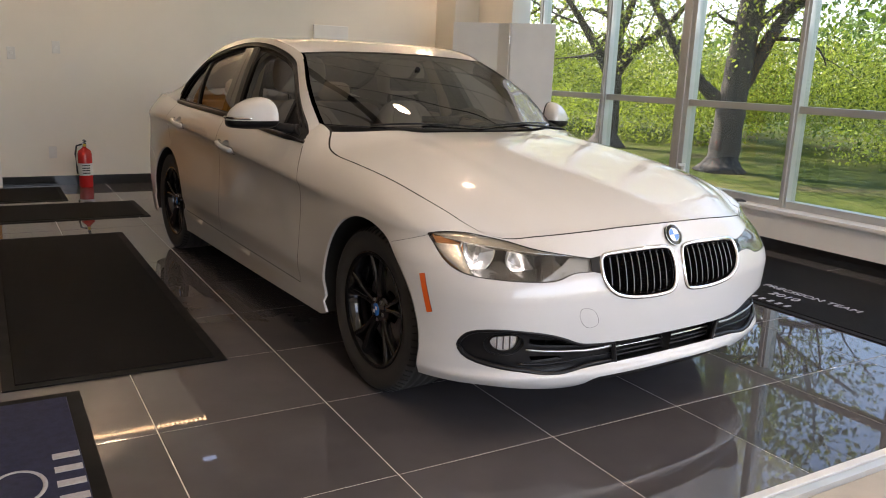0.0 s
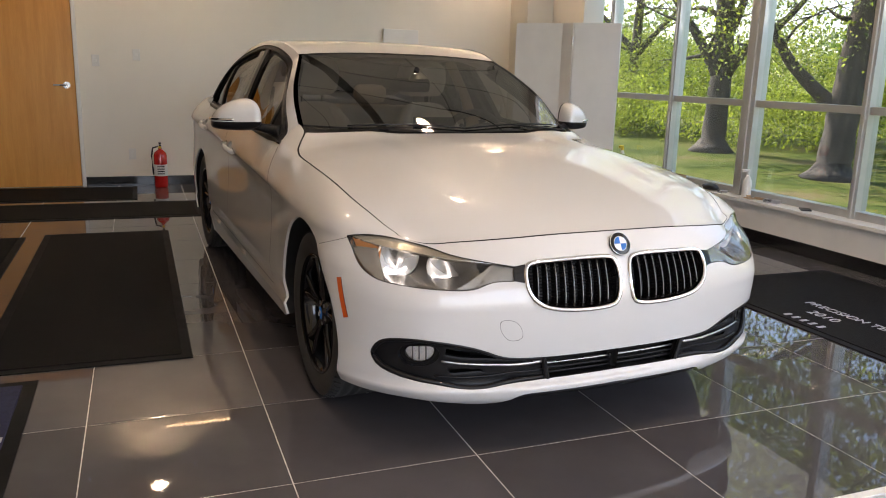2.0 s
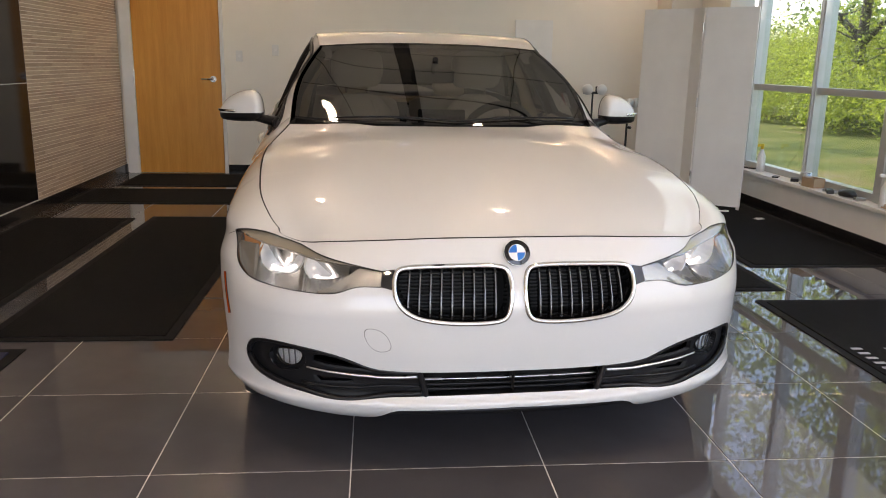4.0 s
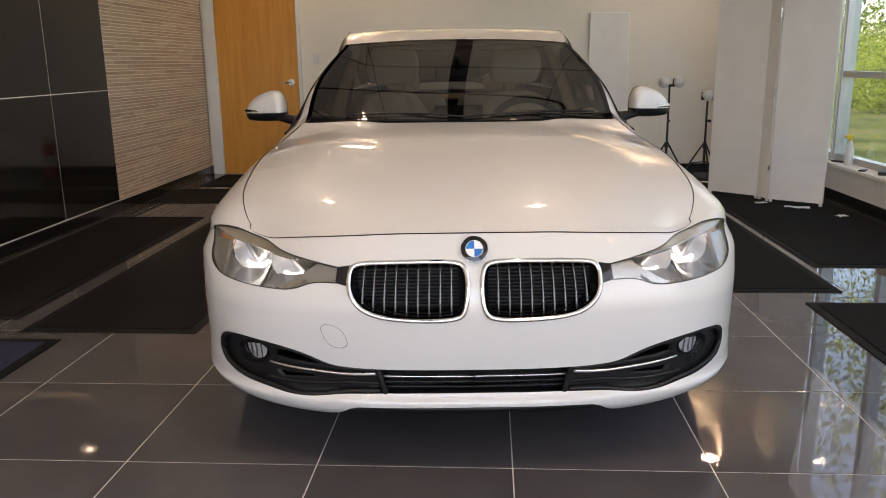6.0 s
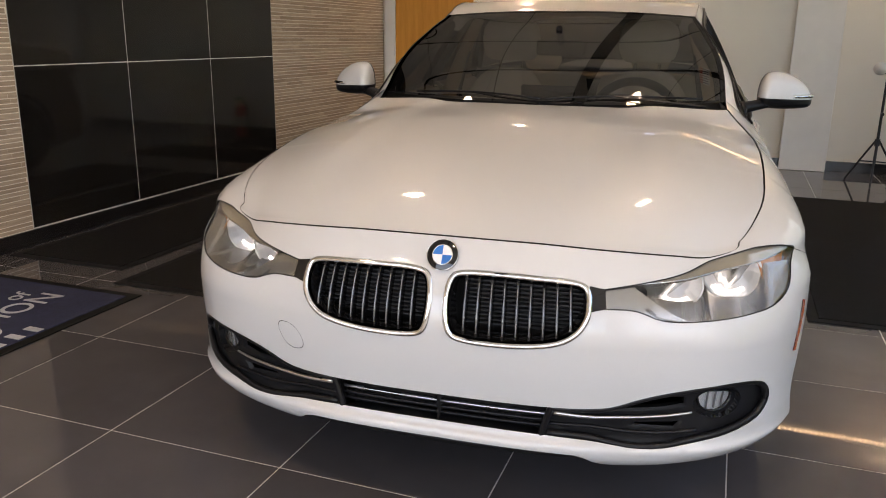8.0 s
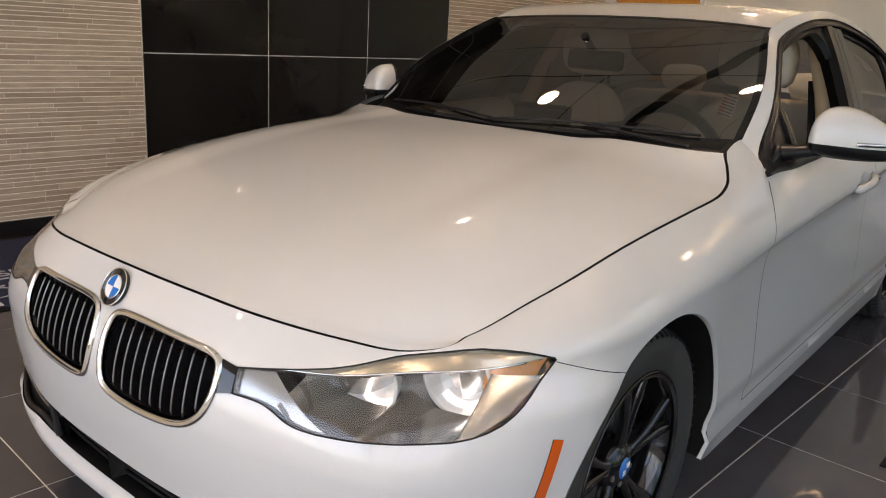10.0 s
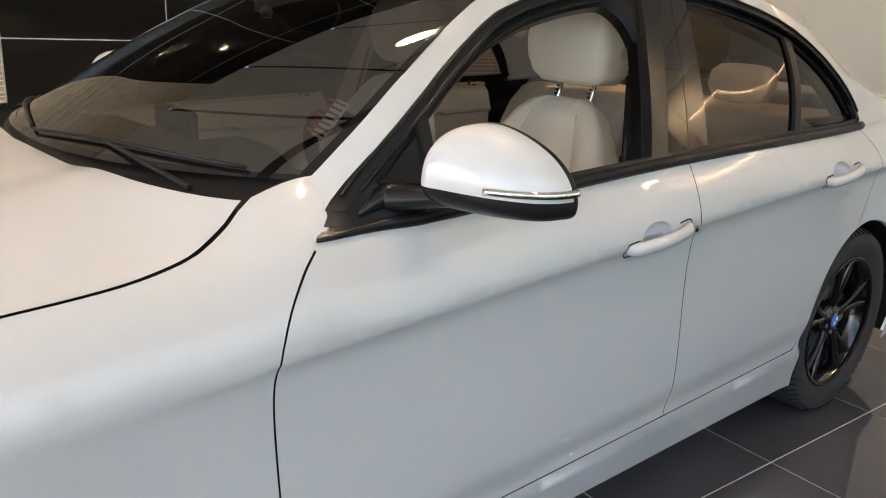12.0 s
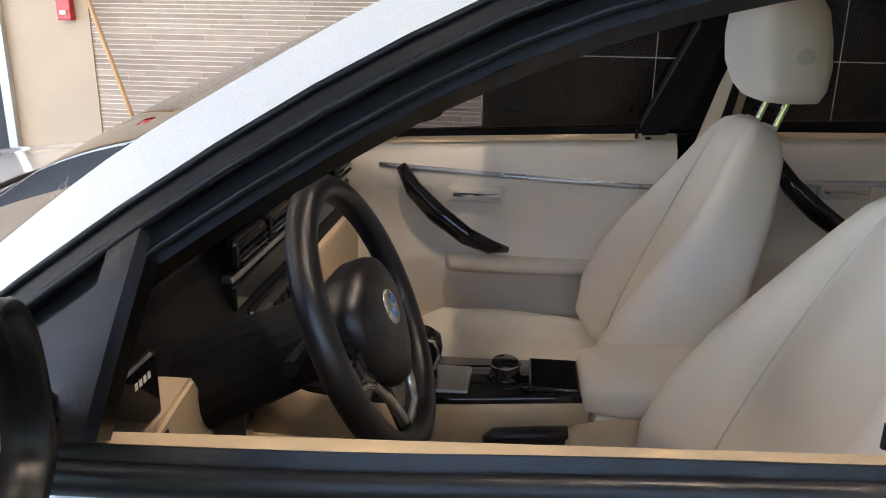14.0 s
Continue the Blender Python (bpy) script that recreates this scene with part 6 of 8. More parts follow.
# lower intake: dark back, mesh, silver blades, fog lamps
low_in = thing("lower_intake", Matrix(), "", "")
low_in.parent = car
for side in (1, -1):
    corner_of = cu > np.interp(cz, [0.25, 0.36], [-2.545, -2.520])
    sheet_part("intake_back", flank, V, T[inside(intake, cu, cz) & ~corner_of], DARK_GAP, low_in, side, "", -0.085)
    loop = intake
    a = flank(loop[:, 0], loop[:, 1])
    nn = surface_normals(flank, np.clip(loop[:, 0], U0 + 0.002, 0), loop[:, 1])
    b = a - nn * 0.09
    rim = [(i, (i + 1) % len(a), (i + 1) % len(a) + len(a), i + len(a)) for i in range(len(a)) if not (loop[i][0] < U0 and loop[(i + 1) % len(a)][0] < U0)]
    part_mesh("intake_rim", mesh_of("intake_rim", np.concatenate([a, b]) * (side, 1, 1), rim, BLACK_TRIM), low_in)
    # black corner bezel that holds the fog lamp
    zone = inside(intake, cu, cz) & corner_of
    holes_ = inside(HOLE, cu, cz) | inside(HOLE_LOW, cu, cz)
    sheet_part("fog_bezel", flank, V, T[zone & ~holes_ & ~inside(fog_cut, cu, cz)], BLACK_TRIM, low_in, side, "black fog lamp bezel", -0.020, thick=0.03)
    sheet_part("intake_back", flank, V, T[zone & holes_], DARK_GAP, low_in, side, "", -0.085)
    # raised rim round the corner, and the ridge under the openings
    bord = np.array([q for q in shrink(intake, 0.006 if inside(intake, *shrink(intake, 0.006).T[:, :1])[0] else -0.006)])
    first = int(np.argmin(np.abs(bord[:, 0] + 2.53) + 9 * (bord[:, 1] < 0.3)))
    bord = np.roll(bord, -first, 0)
    stop_ = int(np.argmin(np.abs(bord[:, 0] + 2.53) + 9 * (bord[:, 1] > 0.3)))
    seg_ = bord[:stop_ + 1] if bord[:stop_ + 1, 0].max() > -2.2 else np.concatenate([bord[stop_:], bord[:1]])
    v, f = tube((flank(seg_[:, 0], seg_[:, 1]) - surface_normals(flank, seg_[:, 0], seg_[:, 1]) * 0.008) * (side, 1, 1), 0.0085, 8)
    part_mesh("bezel_rim", mesh_of("bezel_rim", v, f, BLACK_TRIM), low_in, "satin black rim round the intake corner")
    uu = np.linspace(-2.53, -2.16, 22)
    zz = np.interp(uu, [-2.53, -2.42, -2.34, -2.26, -2.16], [0.289, 0.289, 0.280, 0.279, 0.286])
    v, f = tube((flank(uu, zz) - surface_normals(flank, uu, zz) * 0.018) * (side, 1, 1), 0.005, 6)
    part_mesh("bezel_ridge", mesh_of("bezel_ridge", v, f, BLACK_TRIM), low_in)
    # flat silver blade, thin at its outer end
    uu = np.linspace(-2.518, -2.182, 26)
    zz = np.interp(uu, [-2.518, -2.47, -2.406, -2.32, -2.246, -2.182], [0.3265, 0.3225, 0.321, 0.326, 0.333, 0.342])
    pts = flank(uu, zz) - surface_normals(flank, uu, zz) * 0.008
    v, f = tube(pts * (side, 1, 1), [0.0066 - 0.0036 * k / 25 for k in range(26)], 8, flat=1.0)
    part_mesh("blade", mesh_of("blade", v, f, SATIN_METAL), low_in, "satin silver intake blade")
    # slanted strut between the middle and the corner
    p0, p1 = flank(-2.524, 0.344), flank(-2.546, 0.262)
    part("strut", cyl(p0 * (side, 1, 1) + (0, 0.008, 0), p1 * (side, 1, 1) + (0, 0.008, 0), 0.0095, segs=8), BLACK_TRIM, low_in)
    part("strut", cyl(flank(-2.322, 0.309) * (side, 1, 1) + (0, 0.03, 0), flank(-2.334, 0.287) * (side, 1, 1) + (0, 0.03, 0), 0.006, segs=8), BLACK_TRIM, low_in)
    fog = thing("fog_lamp", Matrix(), "", "")
    fog.parent = car
    tri = T[inside(fog_cut, cu, cz)]
    sheet_part("pocket", flank, V, T[inside(fog_cut, cu, cz) & ~inside(fog_lens, cu, cz)], BLACK_TRIM, fog, side, "black pocket of the fog lamp", -0.036)
    a = flank(fog_cut[:, 0], fog_cut[:, 1])
    nn = surface_normals(flank, fog_cut[:, 0], fog_cut[:, 1])
    m_ = len(a)
    part_mesh("pocket_wall", mesh_of("pocket_wall", np.concatenate([a - nn * 0.018, a - nn * 0.037]) * (side, 1, 1), [(k, (k + 1) % m_, (k + 1) % m_ + m_, k + m_) for k in range(m_)], BLACK_TRIM), fog)
    sheet_part("reflector", flank, V, T[inside(fog_lens, cu, cz)], REFLECTOR, fog, side, "silver fog lamp reflector", -0.040)
    ring_ = (flank(fog_lens[:, 0], fog_lens[:, 1]) - surface_normals(flank, fog_lens[:, 0], fog_lens[:, 1]) * 0.032) * (side, 1, 1)
    v, f = tube(ring_, 0.0028, 6, True)
    part_mesh("lamp_ring", mesh_of("lamp_ring", v, f, GLOSS_BLACK), fog)
    for u_ in (-2.082, -2.106, -2.130):
        zs_ = np.linspace(0.336, 0.378, 6)
        v, f = tube((flank(np.full(6, u_), zs_) - surface_normals(flank, np.full(6, u_), zs_) * 0.036) * (side, 1, 1), 0.0026, 6)
        part_mesh("reflector_rib", mesh_of("reflector_rib", v, f, SLAT_GREY), fog)
    lens_ = sheet_part("lens", flank, V, T[inside(fog_lens, cu, cz)], CLEAR, fog, side, "clear fog lamp lens", -0.030)
    lens_.visible_shadow = False
# bars across the middle
for z, r, mt in ((0.333, 0.006, BLACK_TRIM), (0.305, 0.004, SATIN_METAL), (0.288, 0.005, BLACK_TRIM), (0.272, 0.005, BLACK_TRIM)):
    xs = np.linspace(-0.31, 0.31, 25)
    v, f = tube([(x, -2.165 + 0.22 * abs(x) ** 2.4 + 0.03, z) for x in xs], r, 6)
    part_mesh("intake_bar", mesh_of("intake_bar", v, f, mt), low_in)
# black splitter under the lip
xs = np.linspace(-0.42, 0.42, 33)
v = []
for x in xs:
    y = -2.158 + 0.26 * abs(x) ** 2.3
    v += [(x, y + 0.01, 0.222), (x, y - 0.006, 0.212), (x, y - 0.004, 0.198), (x, y + 0.12, 0.19), (x, y + 0.12, 0.222)]
f = [(i * 5 + j, i * 5 + (j + 1) % 5, (i + 1) * 5 + (j + 1) % 5, (i + 1) * 5 + j) for i in range(32) for j in range(5)]
part_mesh("splitter", mesh_of("splitter", v, f, BLACK_TRIM), car, "black splitter under the bumper")
# dark underside and engine bay floor
part("underbody", box(-0.66, 0.66, -1.85, 2.2, 0.19, 0.22), DARK_GAP, car)
part("nose_beam", box(-0.50, 0.50, -2.03, -1.95, 0.235, 0.64), DARK_GAP, car)

# roundel
rn = surface_normals(flank, np.array([U0 + 0.004]), np.array([0.702]))[0]
rp = flank(U0, 0.702)
tilt = Vector((0, rn[1], rn[2])).normalized()
m = Matrix.Translation((0, rp[1], 0.702)) @ tilt.to_track_quat("Z", "Y").to_matrix().to_4x4()
badge = thing("maker_badge", Matrix(), "", "")
badge.parent = car
v, f = spin([(0, 0.0), (0.041, 0.0), (0.041, 0.006), (0.038, 0.0085), (0.0, 0.0085)], 40)
part_mesh("disc", mesh_of("disc", v, f, GLOSS_BLACK), badge).matrix_basis = m
for r in (0.0405, 0.0255):
    v, f = tube([(r * math.cos(t), r * math.sin(t), 0.0085) for t in np.linspace(0, 2 * math.pi, 49)[:-1]], 0.0014, 6, True)
    part_mesh("ring", mesh_of("ring", v, f, CHROME), badge).matrix_basis = m
for k in range(4):
    pts = [(0, 0, 0.0092)] + [(0.0248 * math.cos(t), 0.0248 * math.sin(t), 0.0092) for t in np.linspace(k * math.pi / 2, (k + 1) * math.pi / 2, 13)]
    low_p = [(a, b, 0.008) for a, b, c in pts]
    n = len(pts)
    fc = [tuple(range(n))] + [(i, i + n, (i + 1) % n + n, (i + 1) % n) for i in range(n)]
    part_mesh("quadrant", mesh_of("quadrant", pts + low_p, fc, BLUE if k % 2 else WHITE, False), badge).matrix_basis = m


# wheels
def wheel(y, side, steer=0.0):
    w = thing("wheel", pose(0.762 * side, y, 0.33, 0, 0, (0 if side > 0 else 180) + steer), "", "")
    w.parent = car
    tagged(w, "black twin-spoke alloy wheel with a road tyre")
    tw = 0.1125
    prof = [(0.232, -tw * 0.86), (0.262, -tw * 0.98), (0.295, -tw), (0.316, -tw * 0.92), (0.3265, -tw * 0.78)]
    for g in (-0.55, -0.18, 0.18, 0.55):
        prof += [(0.330, tw * (g - 0.1)), (0.323, tw * (g - 0.07)), (0.323, tw * (g + 0.07)), (0.330, tw * (g + 0.1))]
    prof += [(0.3265, tw * 0.78), (0.316, tw * 0.92), (0.295, tw), (0.262, tw * 0.98), (0.232, tw * 0.86)]
    v, f = spin(prof, 72, "x")
    tyre = part_mesh("tyre", mesh_of("tyre", v, f, RUBBER), w, "worn black road tyre")
    bm = bmesh.new()
    for k in range(72):
        a = 2 * math.pi * k / 72
        for sg in (-1, 1):
            bmesh.ops.create_cube(bm, size=1, matrix=Matrix.Rotation(a, 4, "X") @ Matrix.Translation((sg * tw * 0.84, 0, 0.322)) @ Matrix.Rotation(sg * 0.5, 4, "Y") @ Matrix.Diagonal((0.030, 0.0045, 0.006, 1)))
    tagged(part("tread_relief", bm, DARK_GAP, tyre), kind="stuff")
    v, f = spin([(0.215, -0.10), (0.224, -0.105), (0.234, -0.10), (0.222, -0.085), (0.205, -0.04), (0.205, 0.05), (0.220, 0.080), (0.231, 0.096), (0.236, 0.100), (0.230, 0.1035), (0.218, 0.098)], 64, "x")
    part_mesh("rim", mesh_of("rim", v, f, WHEEL_BLACK), w, "gloss black rim")
    # five pairs of spokes
    for k in range(5):
        for off in (-0.2, 0.2):
            a = 2 * math.pi * (k + 0.25) / 5
            pts = []
            for t in np.linspace(0, 1, 9):
                r = 0.045 + 0.172 * t
                an = a + off * (0.55 + 0.75 * t ** 1.4) * 0.75
                pts.append((0.072 + 0.020 * t ** 0.7, r * math.cos(an), r * math.sin(an)))
            vs, fs = [], []
            for i, p in enumerate(pts):
                wd, dp = 0.0115 + 0.002 * math.cos(i), 0.030
                an = math.atan2(p[2], p[1])
                tx, ty = -math.sin(an), math.cos(an)
                for ww, dd in ((-wd, -dp), (-wd, -0.008), (-wd * 0.55, 0.0), (wd * 0.55, 0.0), (wd, -0.008), (wd, -dp)):
                    vs.append((p[0] + dd, p[1] + tx * ww, p[2] + ty * ww))
            for i in range(8):
                for j in range(6):
                    fs.append((i * 6 + j, i * 6 + (j + 1) % 6, (i + 1) * 6 + (j + 1) % 6, (i + 1) * 6 + j))
            part_mesh("spoke", mesh_of("spoke", vs, fs, WHEEL_BLACK), w)
    v, f = spin([(0.0, 0.082), (0.030, 0.082), (0.034, 0.078), (0.052, 0.072), (0.062, 0.055), (0.062, 0.03)], 32, "x")
    part_mesh("hub", mesh_of("hub", v, f, WHEEL_BLACK), w)
    v, f = spin([(0.0, 0.086), (0.024, 0.0855), (0.026, 0.082)], 24, "x")
    part_mesh("hub_badge", mesh_of("hub_badge", v, f, BLUE), w, "blue and white hub badge")
    part("hub_badge_light", box(0.0858, 0.0866, 0.001, 0.014, 0.001, 0.014), WHITE, w)
    part("hub_badge_light", box(0.0858, 0.0866, -0.014, -0.001, -0.014, -0.001), WHITE, w)
    for k in range(5):
        a = 2 * math.pi * (k + 0.75) / 5
        part("wheel_bolt", cyl((0.06, 0.042 * math.cos(a), 0.042 * math.sin(a)), (0.077, 0.042 * math.cos(a), 0.042 * math.sin(a)), 0.0085, segs=6), BRAKE, w)
    v, f = spin([(0.07, 0.02), (0.155, 0.02), (0.155, 0.0), (0.07, 0.0)], 48, "x")
    part_mesh("brake_disc", mesh_of("brake_disc", v, f, BRAKE), w, "steel brake disc")
    an = 0.25 * math.pi if y < 0 else -0.25 * math.pi
    cal = part("brake_caliper", rounded(-0.02, 0.045, -0.05, 0.05, 0.10, 0.17, 0.012, 2), BRAKE, w, "grey brake caliper")
    cal.matrix_basis = pose(0, 0, 0, 90 if (y < 0) == (side > 0) else -90, 0, 0)


for y in (-1.408, 1.405):
    for side in (1, -1):
        wheel(y, side)


# door mirrors and handles
MIRROR_OUTLINE = [(0.852, 0.985), (0.853, 1.035), (0.862, 1.078), (0.885, 1.106), (0.925, 1.112), (0.975, 1.099), (1.022, 1.074), (1.048, 1.050), (1.066, 1.022), (1.073, 0.990), (1.066, 0.968), (1.030, 0.960), (0.950, 0.957), (0.880, 0.962)]


def mirror_rear(x):
    """The rim's plane is turned towards the driver."""
    return -0.386 + 0.335 * (x - 0.855)


def mirror(side):
    t = thing("door_mirror", Matrix(), "", "")
    t.parent = car
    tagged(t, "white door mirror with a silver signal strip")
    loop = rounded_loop(MIRROR_OUTLINE, 2)
    n, heart = len(loop), np.array([0.900, 1.012])
    ks = np.concatenate([np.linspace(0, 0.8, 13), np.linspace(0.8, 1.0, 10)[1:]])
    rows = []
    for k in ks:
        sc = max(0.004, 1 - k ** 2.9) ** (1 / 2.4)
        q = heart + (loop - heart) * sc
        y = mirror_rear(q[:, 0]) - 0.108 * k - 0.010 * k * np.maximum(0, 0.93 - q[:, 0]) / 0.08
        rows.append(np.stack([q[:, 0] * side, y, q[:, 1]], 1))
    faces = [(i * n + j, i * n + (j + 1) % n, (i + 1) * n + (j + 1) % n, (i + 1) * n + j) for i in range(len(ks) - 1) for j in range(n)]
    faces.append(tuple((len(ks) - 1) * n + j for j in range(n)))
    me = mesh_of("mirror_shell", np.concatenate(rows), faces if side < 0 else [q[::-1] for q in faces], PAINT)
    for name, mat_, lab, up in (("mirror_cap", PAINT, "white mirror cap", True), ("mirror_base", BLACK_TRIM, "black lower mirror shell", False)):
        bm = bmesh.new()
        bm.from_mesh(me)
        bmesh.ops.bisect_plane(bm, geom=bm.verts[:] + bm.edges[:] + bm.faces[:], plane_co=(0.95 * side, -0.4, 1.003), plane_no=(0.035 * side, 0, 1), clear_inner=up, clear_outer=not up)
        part(name, bm, mat_, t, lab, True)
    bpy.data.meshes.remove(me)
    # signal strip along the outer front of the cap
    strip = []
    for r in rows[:19]:
        q = r[np.argsort(np.abs(r[:, 2] - 1.013))[:8]]
        q = q[np.argmax(q[:, 0] * side)]
        strip.append((q[0] + 0.001 * side, q[1] - 0.0005, 1.0125))
    strip = [Vector(q) for q in strip]
    v, f = tube(strip, 0.0078, 8, flat=0.9)
    part_mesh("signal_strip", mesh_of("signal_strip", v, f, CHROME), t, "silver turn signal strip")
    # rim and glass
    rings = []
    for sc, dy in ((1.0, -0.006), (1.012, 0.002), (0.985, 0.007), (0.90, 0.004), (0.885, -0.012)):
        q = loop.mean(0) + (loop - loop.mean(0)) * sc
        rings.append(np.stack([q[:, 0] * side, mirror_rear(q[:, 0]) + dy, q[:, 1]], 1))
    faces = [(i * n + j, i * n + (j + 1) % n, (i + 1) * n + (j + 1) % n, (i + 1) * n + j) for i in range(4) for j in range(n)]
    part_mesh("mirror_rim", mesh_of("mirror_rim", np.concatenate(rings), faces if side > 0 else [q[::-1] for q in faces], BLACK_TRIM), t, "black rim round the mirror glass")
    g = rings[4]
    part_mesh("mirror_glass", mesh_of("mirror_glass", np.concatenate([g, g - (0, 0.004, 0)]), [tuple(range(n)), tuple(range(2 * n - 1, n - 1, -1))], MIRROR, False), t, "silvered mirror glass")
    v, f = tube([(0.770 * side, -0.490, 0.962), (0.800 * side, -0.475, 0.966), (0.835 * side, -0.455, 0.972), (0.875 * side, -0.435, 0.980), (0.915 * side, -0.425, 0.984)], [0.040, 0.035, 0.030, 0.027, 0.022], 14, flat=0.72)
    part_mesh("mirror_arm", mesh_of("mirror_arm", v, f, BLACK_TRIM), t, "black mirror arm")
    v, f = tube([(0.800 * side, -0.56, 0.946), (0.788 * side, -0.49, 0.972), (0.783 * side, -0.42, 0.968)], [0.006, 0.022, 0.018], 10, flat=1.0)
    part_mesh("mirror_foot", mesh_of("mirror_foot", v, f, BLACK_TRIM), t)


mirror(1)
mirror(-1)


def door_handle(y0, z0, y1, z1, side, key, dish):
    t = thing("door_handle", Matrix(), "", "")
    t.parent = car
    n = 16
    pts, rad = [], []
    for i in range(n):
        k = i / (n - 1)
        y, z = y0 + (y1 - y0) * k, z0 + (z1 - z0) * k
        x = flank(y, z)[0]
        out = 0.024 * math.sin(math.pi * min(1, max(0, k * 1.0))) ** 0.5 + 0.004
        pts.append((x * side + (out - 0.006) * side, y, z))
        rad.append(0.0135 if 0 < i < n - 1 else 0.008)
    v, f = tube(pts, rad, 10, flat=1.15)
    part_mesh("grip", mesh_of("grip", v, f, PAINT), t, "white pull handle")
    mid, loop = dish
    v, f, m = [], [], len(loop)
    for r, d in ((1.0, 0.0), (0.96, 0.005), (0.86, 0.013), (0.65, 0.019), (0.35, 0.022), (0.02, 0.023)):
        for a, b in loop:
            yy, zz = mid[0] + (a - mid[0]) * r, mid[1] + (b - mid[1]) * r
            v.append(((flank(yy, zz)[0] - d) * side, yy, zz))
    for i in range(5):
        for k in range(m):
            f.append((i * m + k, i * m + (k + 1) % m, (i + 1) * m + (k + 1) % m, (i + 1) * m + k))
    part_mesh("recess", mesh_of("recess", v, f if side > 0 else [q[::-1] for q in f], PAINT), t, "white dished recess behind the grip")
    # dark gasket showing round both ends of the grip
    ey, ez = np.array([y1 - y0, z1 - z0]) / math.hypot(y1 - y0, z1 - z0)
    for cy, cz_, sg in ((y0, z0, -1), (y1 - 0.004, z1, 1)):
        v, f = [], []
        for k, an in enumerate(np.linspace(-1.9, 1.9, 17)):
            for r in (0.0150, 0.0185):
                du_, dz_ = sg * math.cos(an) * r * 0.8, math.sin(an) * r
                if math.cos(an) < 0:
                    du_ = sg * math.cos(an) * 0.11
                yy, zz = cy + ey * du_ - ez * dz_, cz_ + ez * du_ + ey * dz_
                v.append(((flank(yy, zz)[0] + 0.0012) * side, yy, zz))
        f = grid_faces(17, 2)
        part_mesh("gasket", mesh_of("gasket", v, f + [q[::-1] for q in f][:0], DARK_GAP), t, "thin black gasket")
    if key:
        x = flank(y1, z1)[0]
        part("lock", cyl((x * side, y1 - 0.012, z1 - 0.002), ((x + 0.026) * side, y1 - 0.012, z1 - 0.002), 0.010, segs=18), SATIN_METAL, t, "steel key lock")
        part("lock_slot", cyl(((x + 0.0255) * side, y1 - 0.012, z1 - 0.002), ((x + 0.0268) * side, y1 - 0.012, z1 - 0.002), 0.0055, segs=14), DARK_GAP, t)


for side in (1, -1):
    for (y0, z0, y1, z1, key), dish in zip(HANDLES, dishes):
        door_handle(y0, z0, y1, z1, side, key, dish)

# wipers
for x0, x1, y0 in ((0.62, 0.02, -0.80), (0.02, -0.52, -0.88)):
    wp = thing("wiper", Matrix(), "", "")
    wp.parent = car
    s = np.linspace(x0, x1, 14)
    pts = []
    for i, x in enumerate(s):
        q = 0.02 + 0.03 * math.sin(math.pi * i / 13)
        p = screen(np.array(x / 0.71), np.array(q))
        pts.append((p[0], p[1] - 0.004, p[2] + 0.008))
    v, f = tube(pts, 0.0045, 6)
    part_mesh("blade", mesh_of("blade", v, f, BLACK_TRIM), wp)
    p = pts[7]
    part("arm", cyl((x0 + (0.02 if x0 > 0.3 else 0.0), y0 + 0.01, 0.985), p, 0.006, 0.004, 8), BLACK_TRIM, wp)
# ---- inside the car ----
def loft(name, loops, mat_, parent, label="", caps=True, flip=False):
    n = len(loops[0])
    v = [p for lp in loops for p in lp]
    f = [(i * n + j, i * n + (j + 1) % n, (i + 1) * n + (j + 1) % n, (i + 1) * n + j) for i in range(len(loops) - 1) for j in range(n)]
    if caps:
        f += [tuple(range(n))[::-1], tuple((len(loops) - 1) * n + j for j in range(n))]
    if flip:
        f = [q[::-1] for q in f]
    me = mesh_of(name, v, f, mat_)
    return part_mesh(name, me, parent, label)


def cushion_loop(w, front, back, bolster, n=44):
    """One slice through a padded seat: x across, second value its depth, with raised side bolsters."""
    out = []
    for k in range(n):
        a = 2 * math.pi * k / n
        c, s = math.cos(a), math.sin(a)
        x = w * math.copysign(abs(c) ** 0.5, c)
        b = bolster * float(smooth(0.50, 0.80, abs(x) / w)) - 0.010 * math.exp(-((abs(x) / w - 0.52) / 0.05) ** 2)
        d = -(front + b) * abs(s) ** 0.42 if s < 0 else back * abs(s) ** 0.42
        out.append((x, d))
    return out


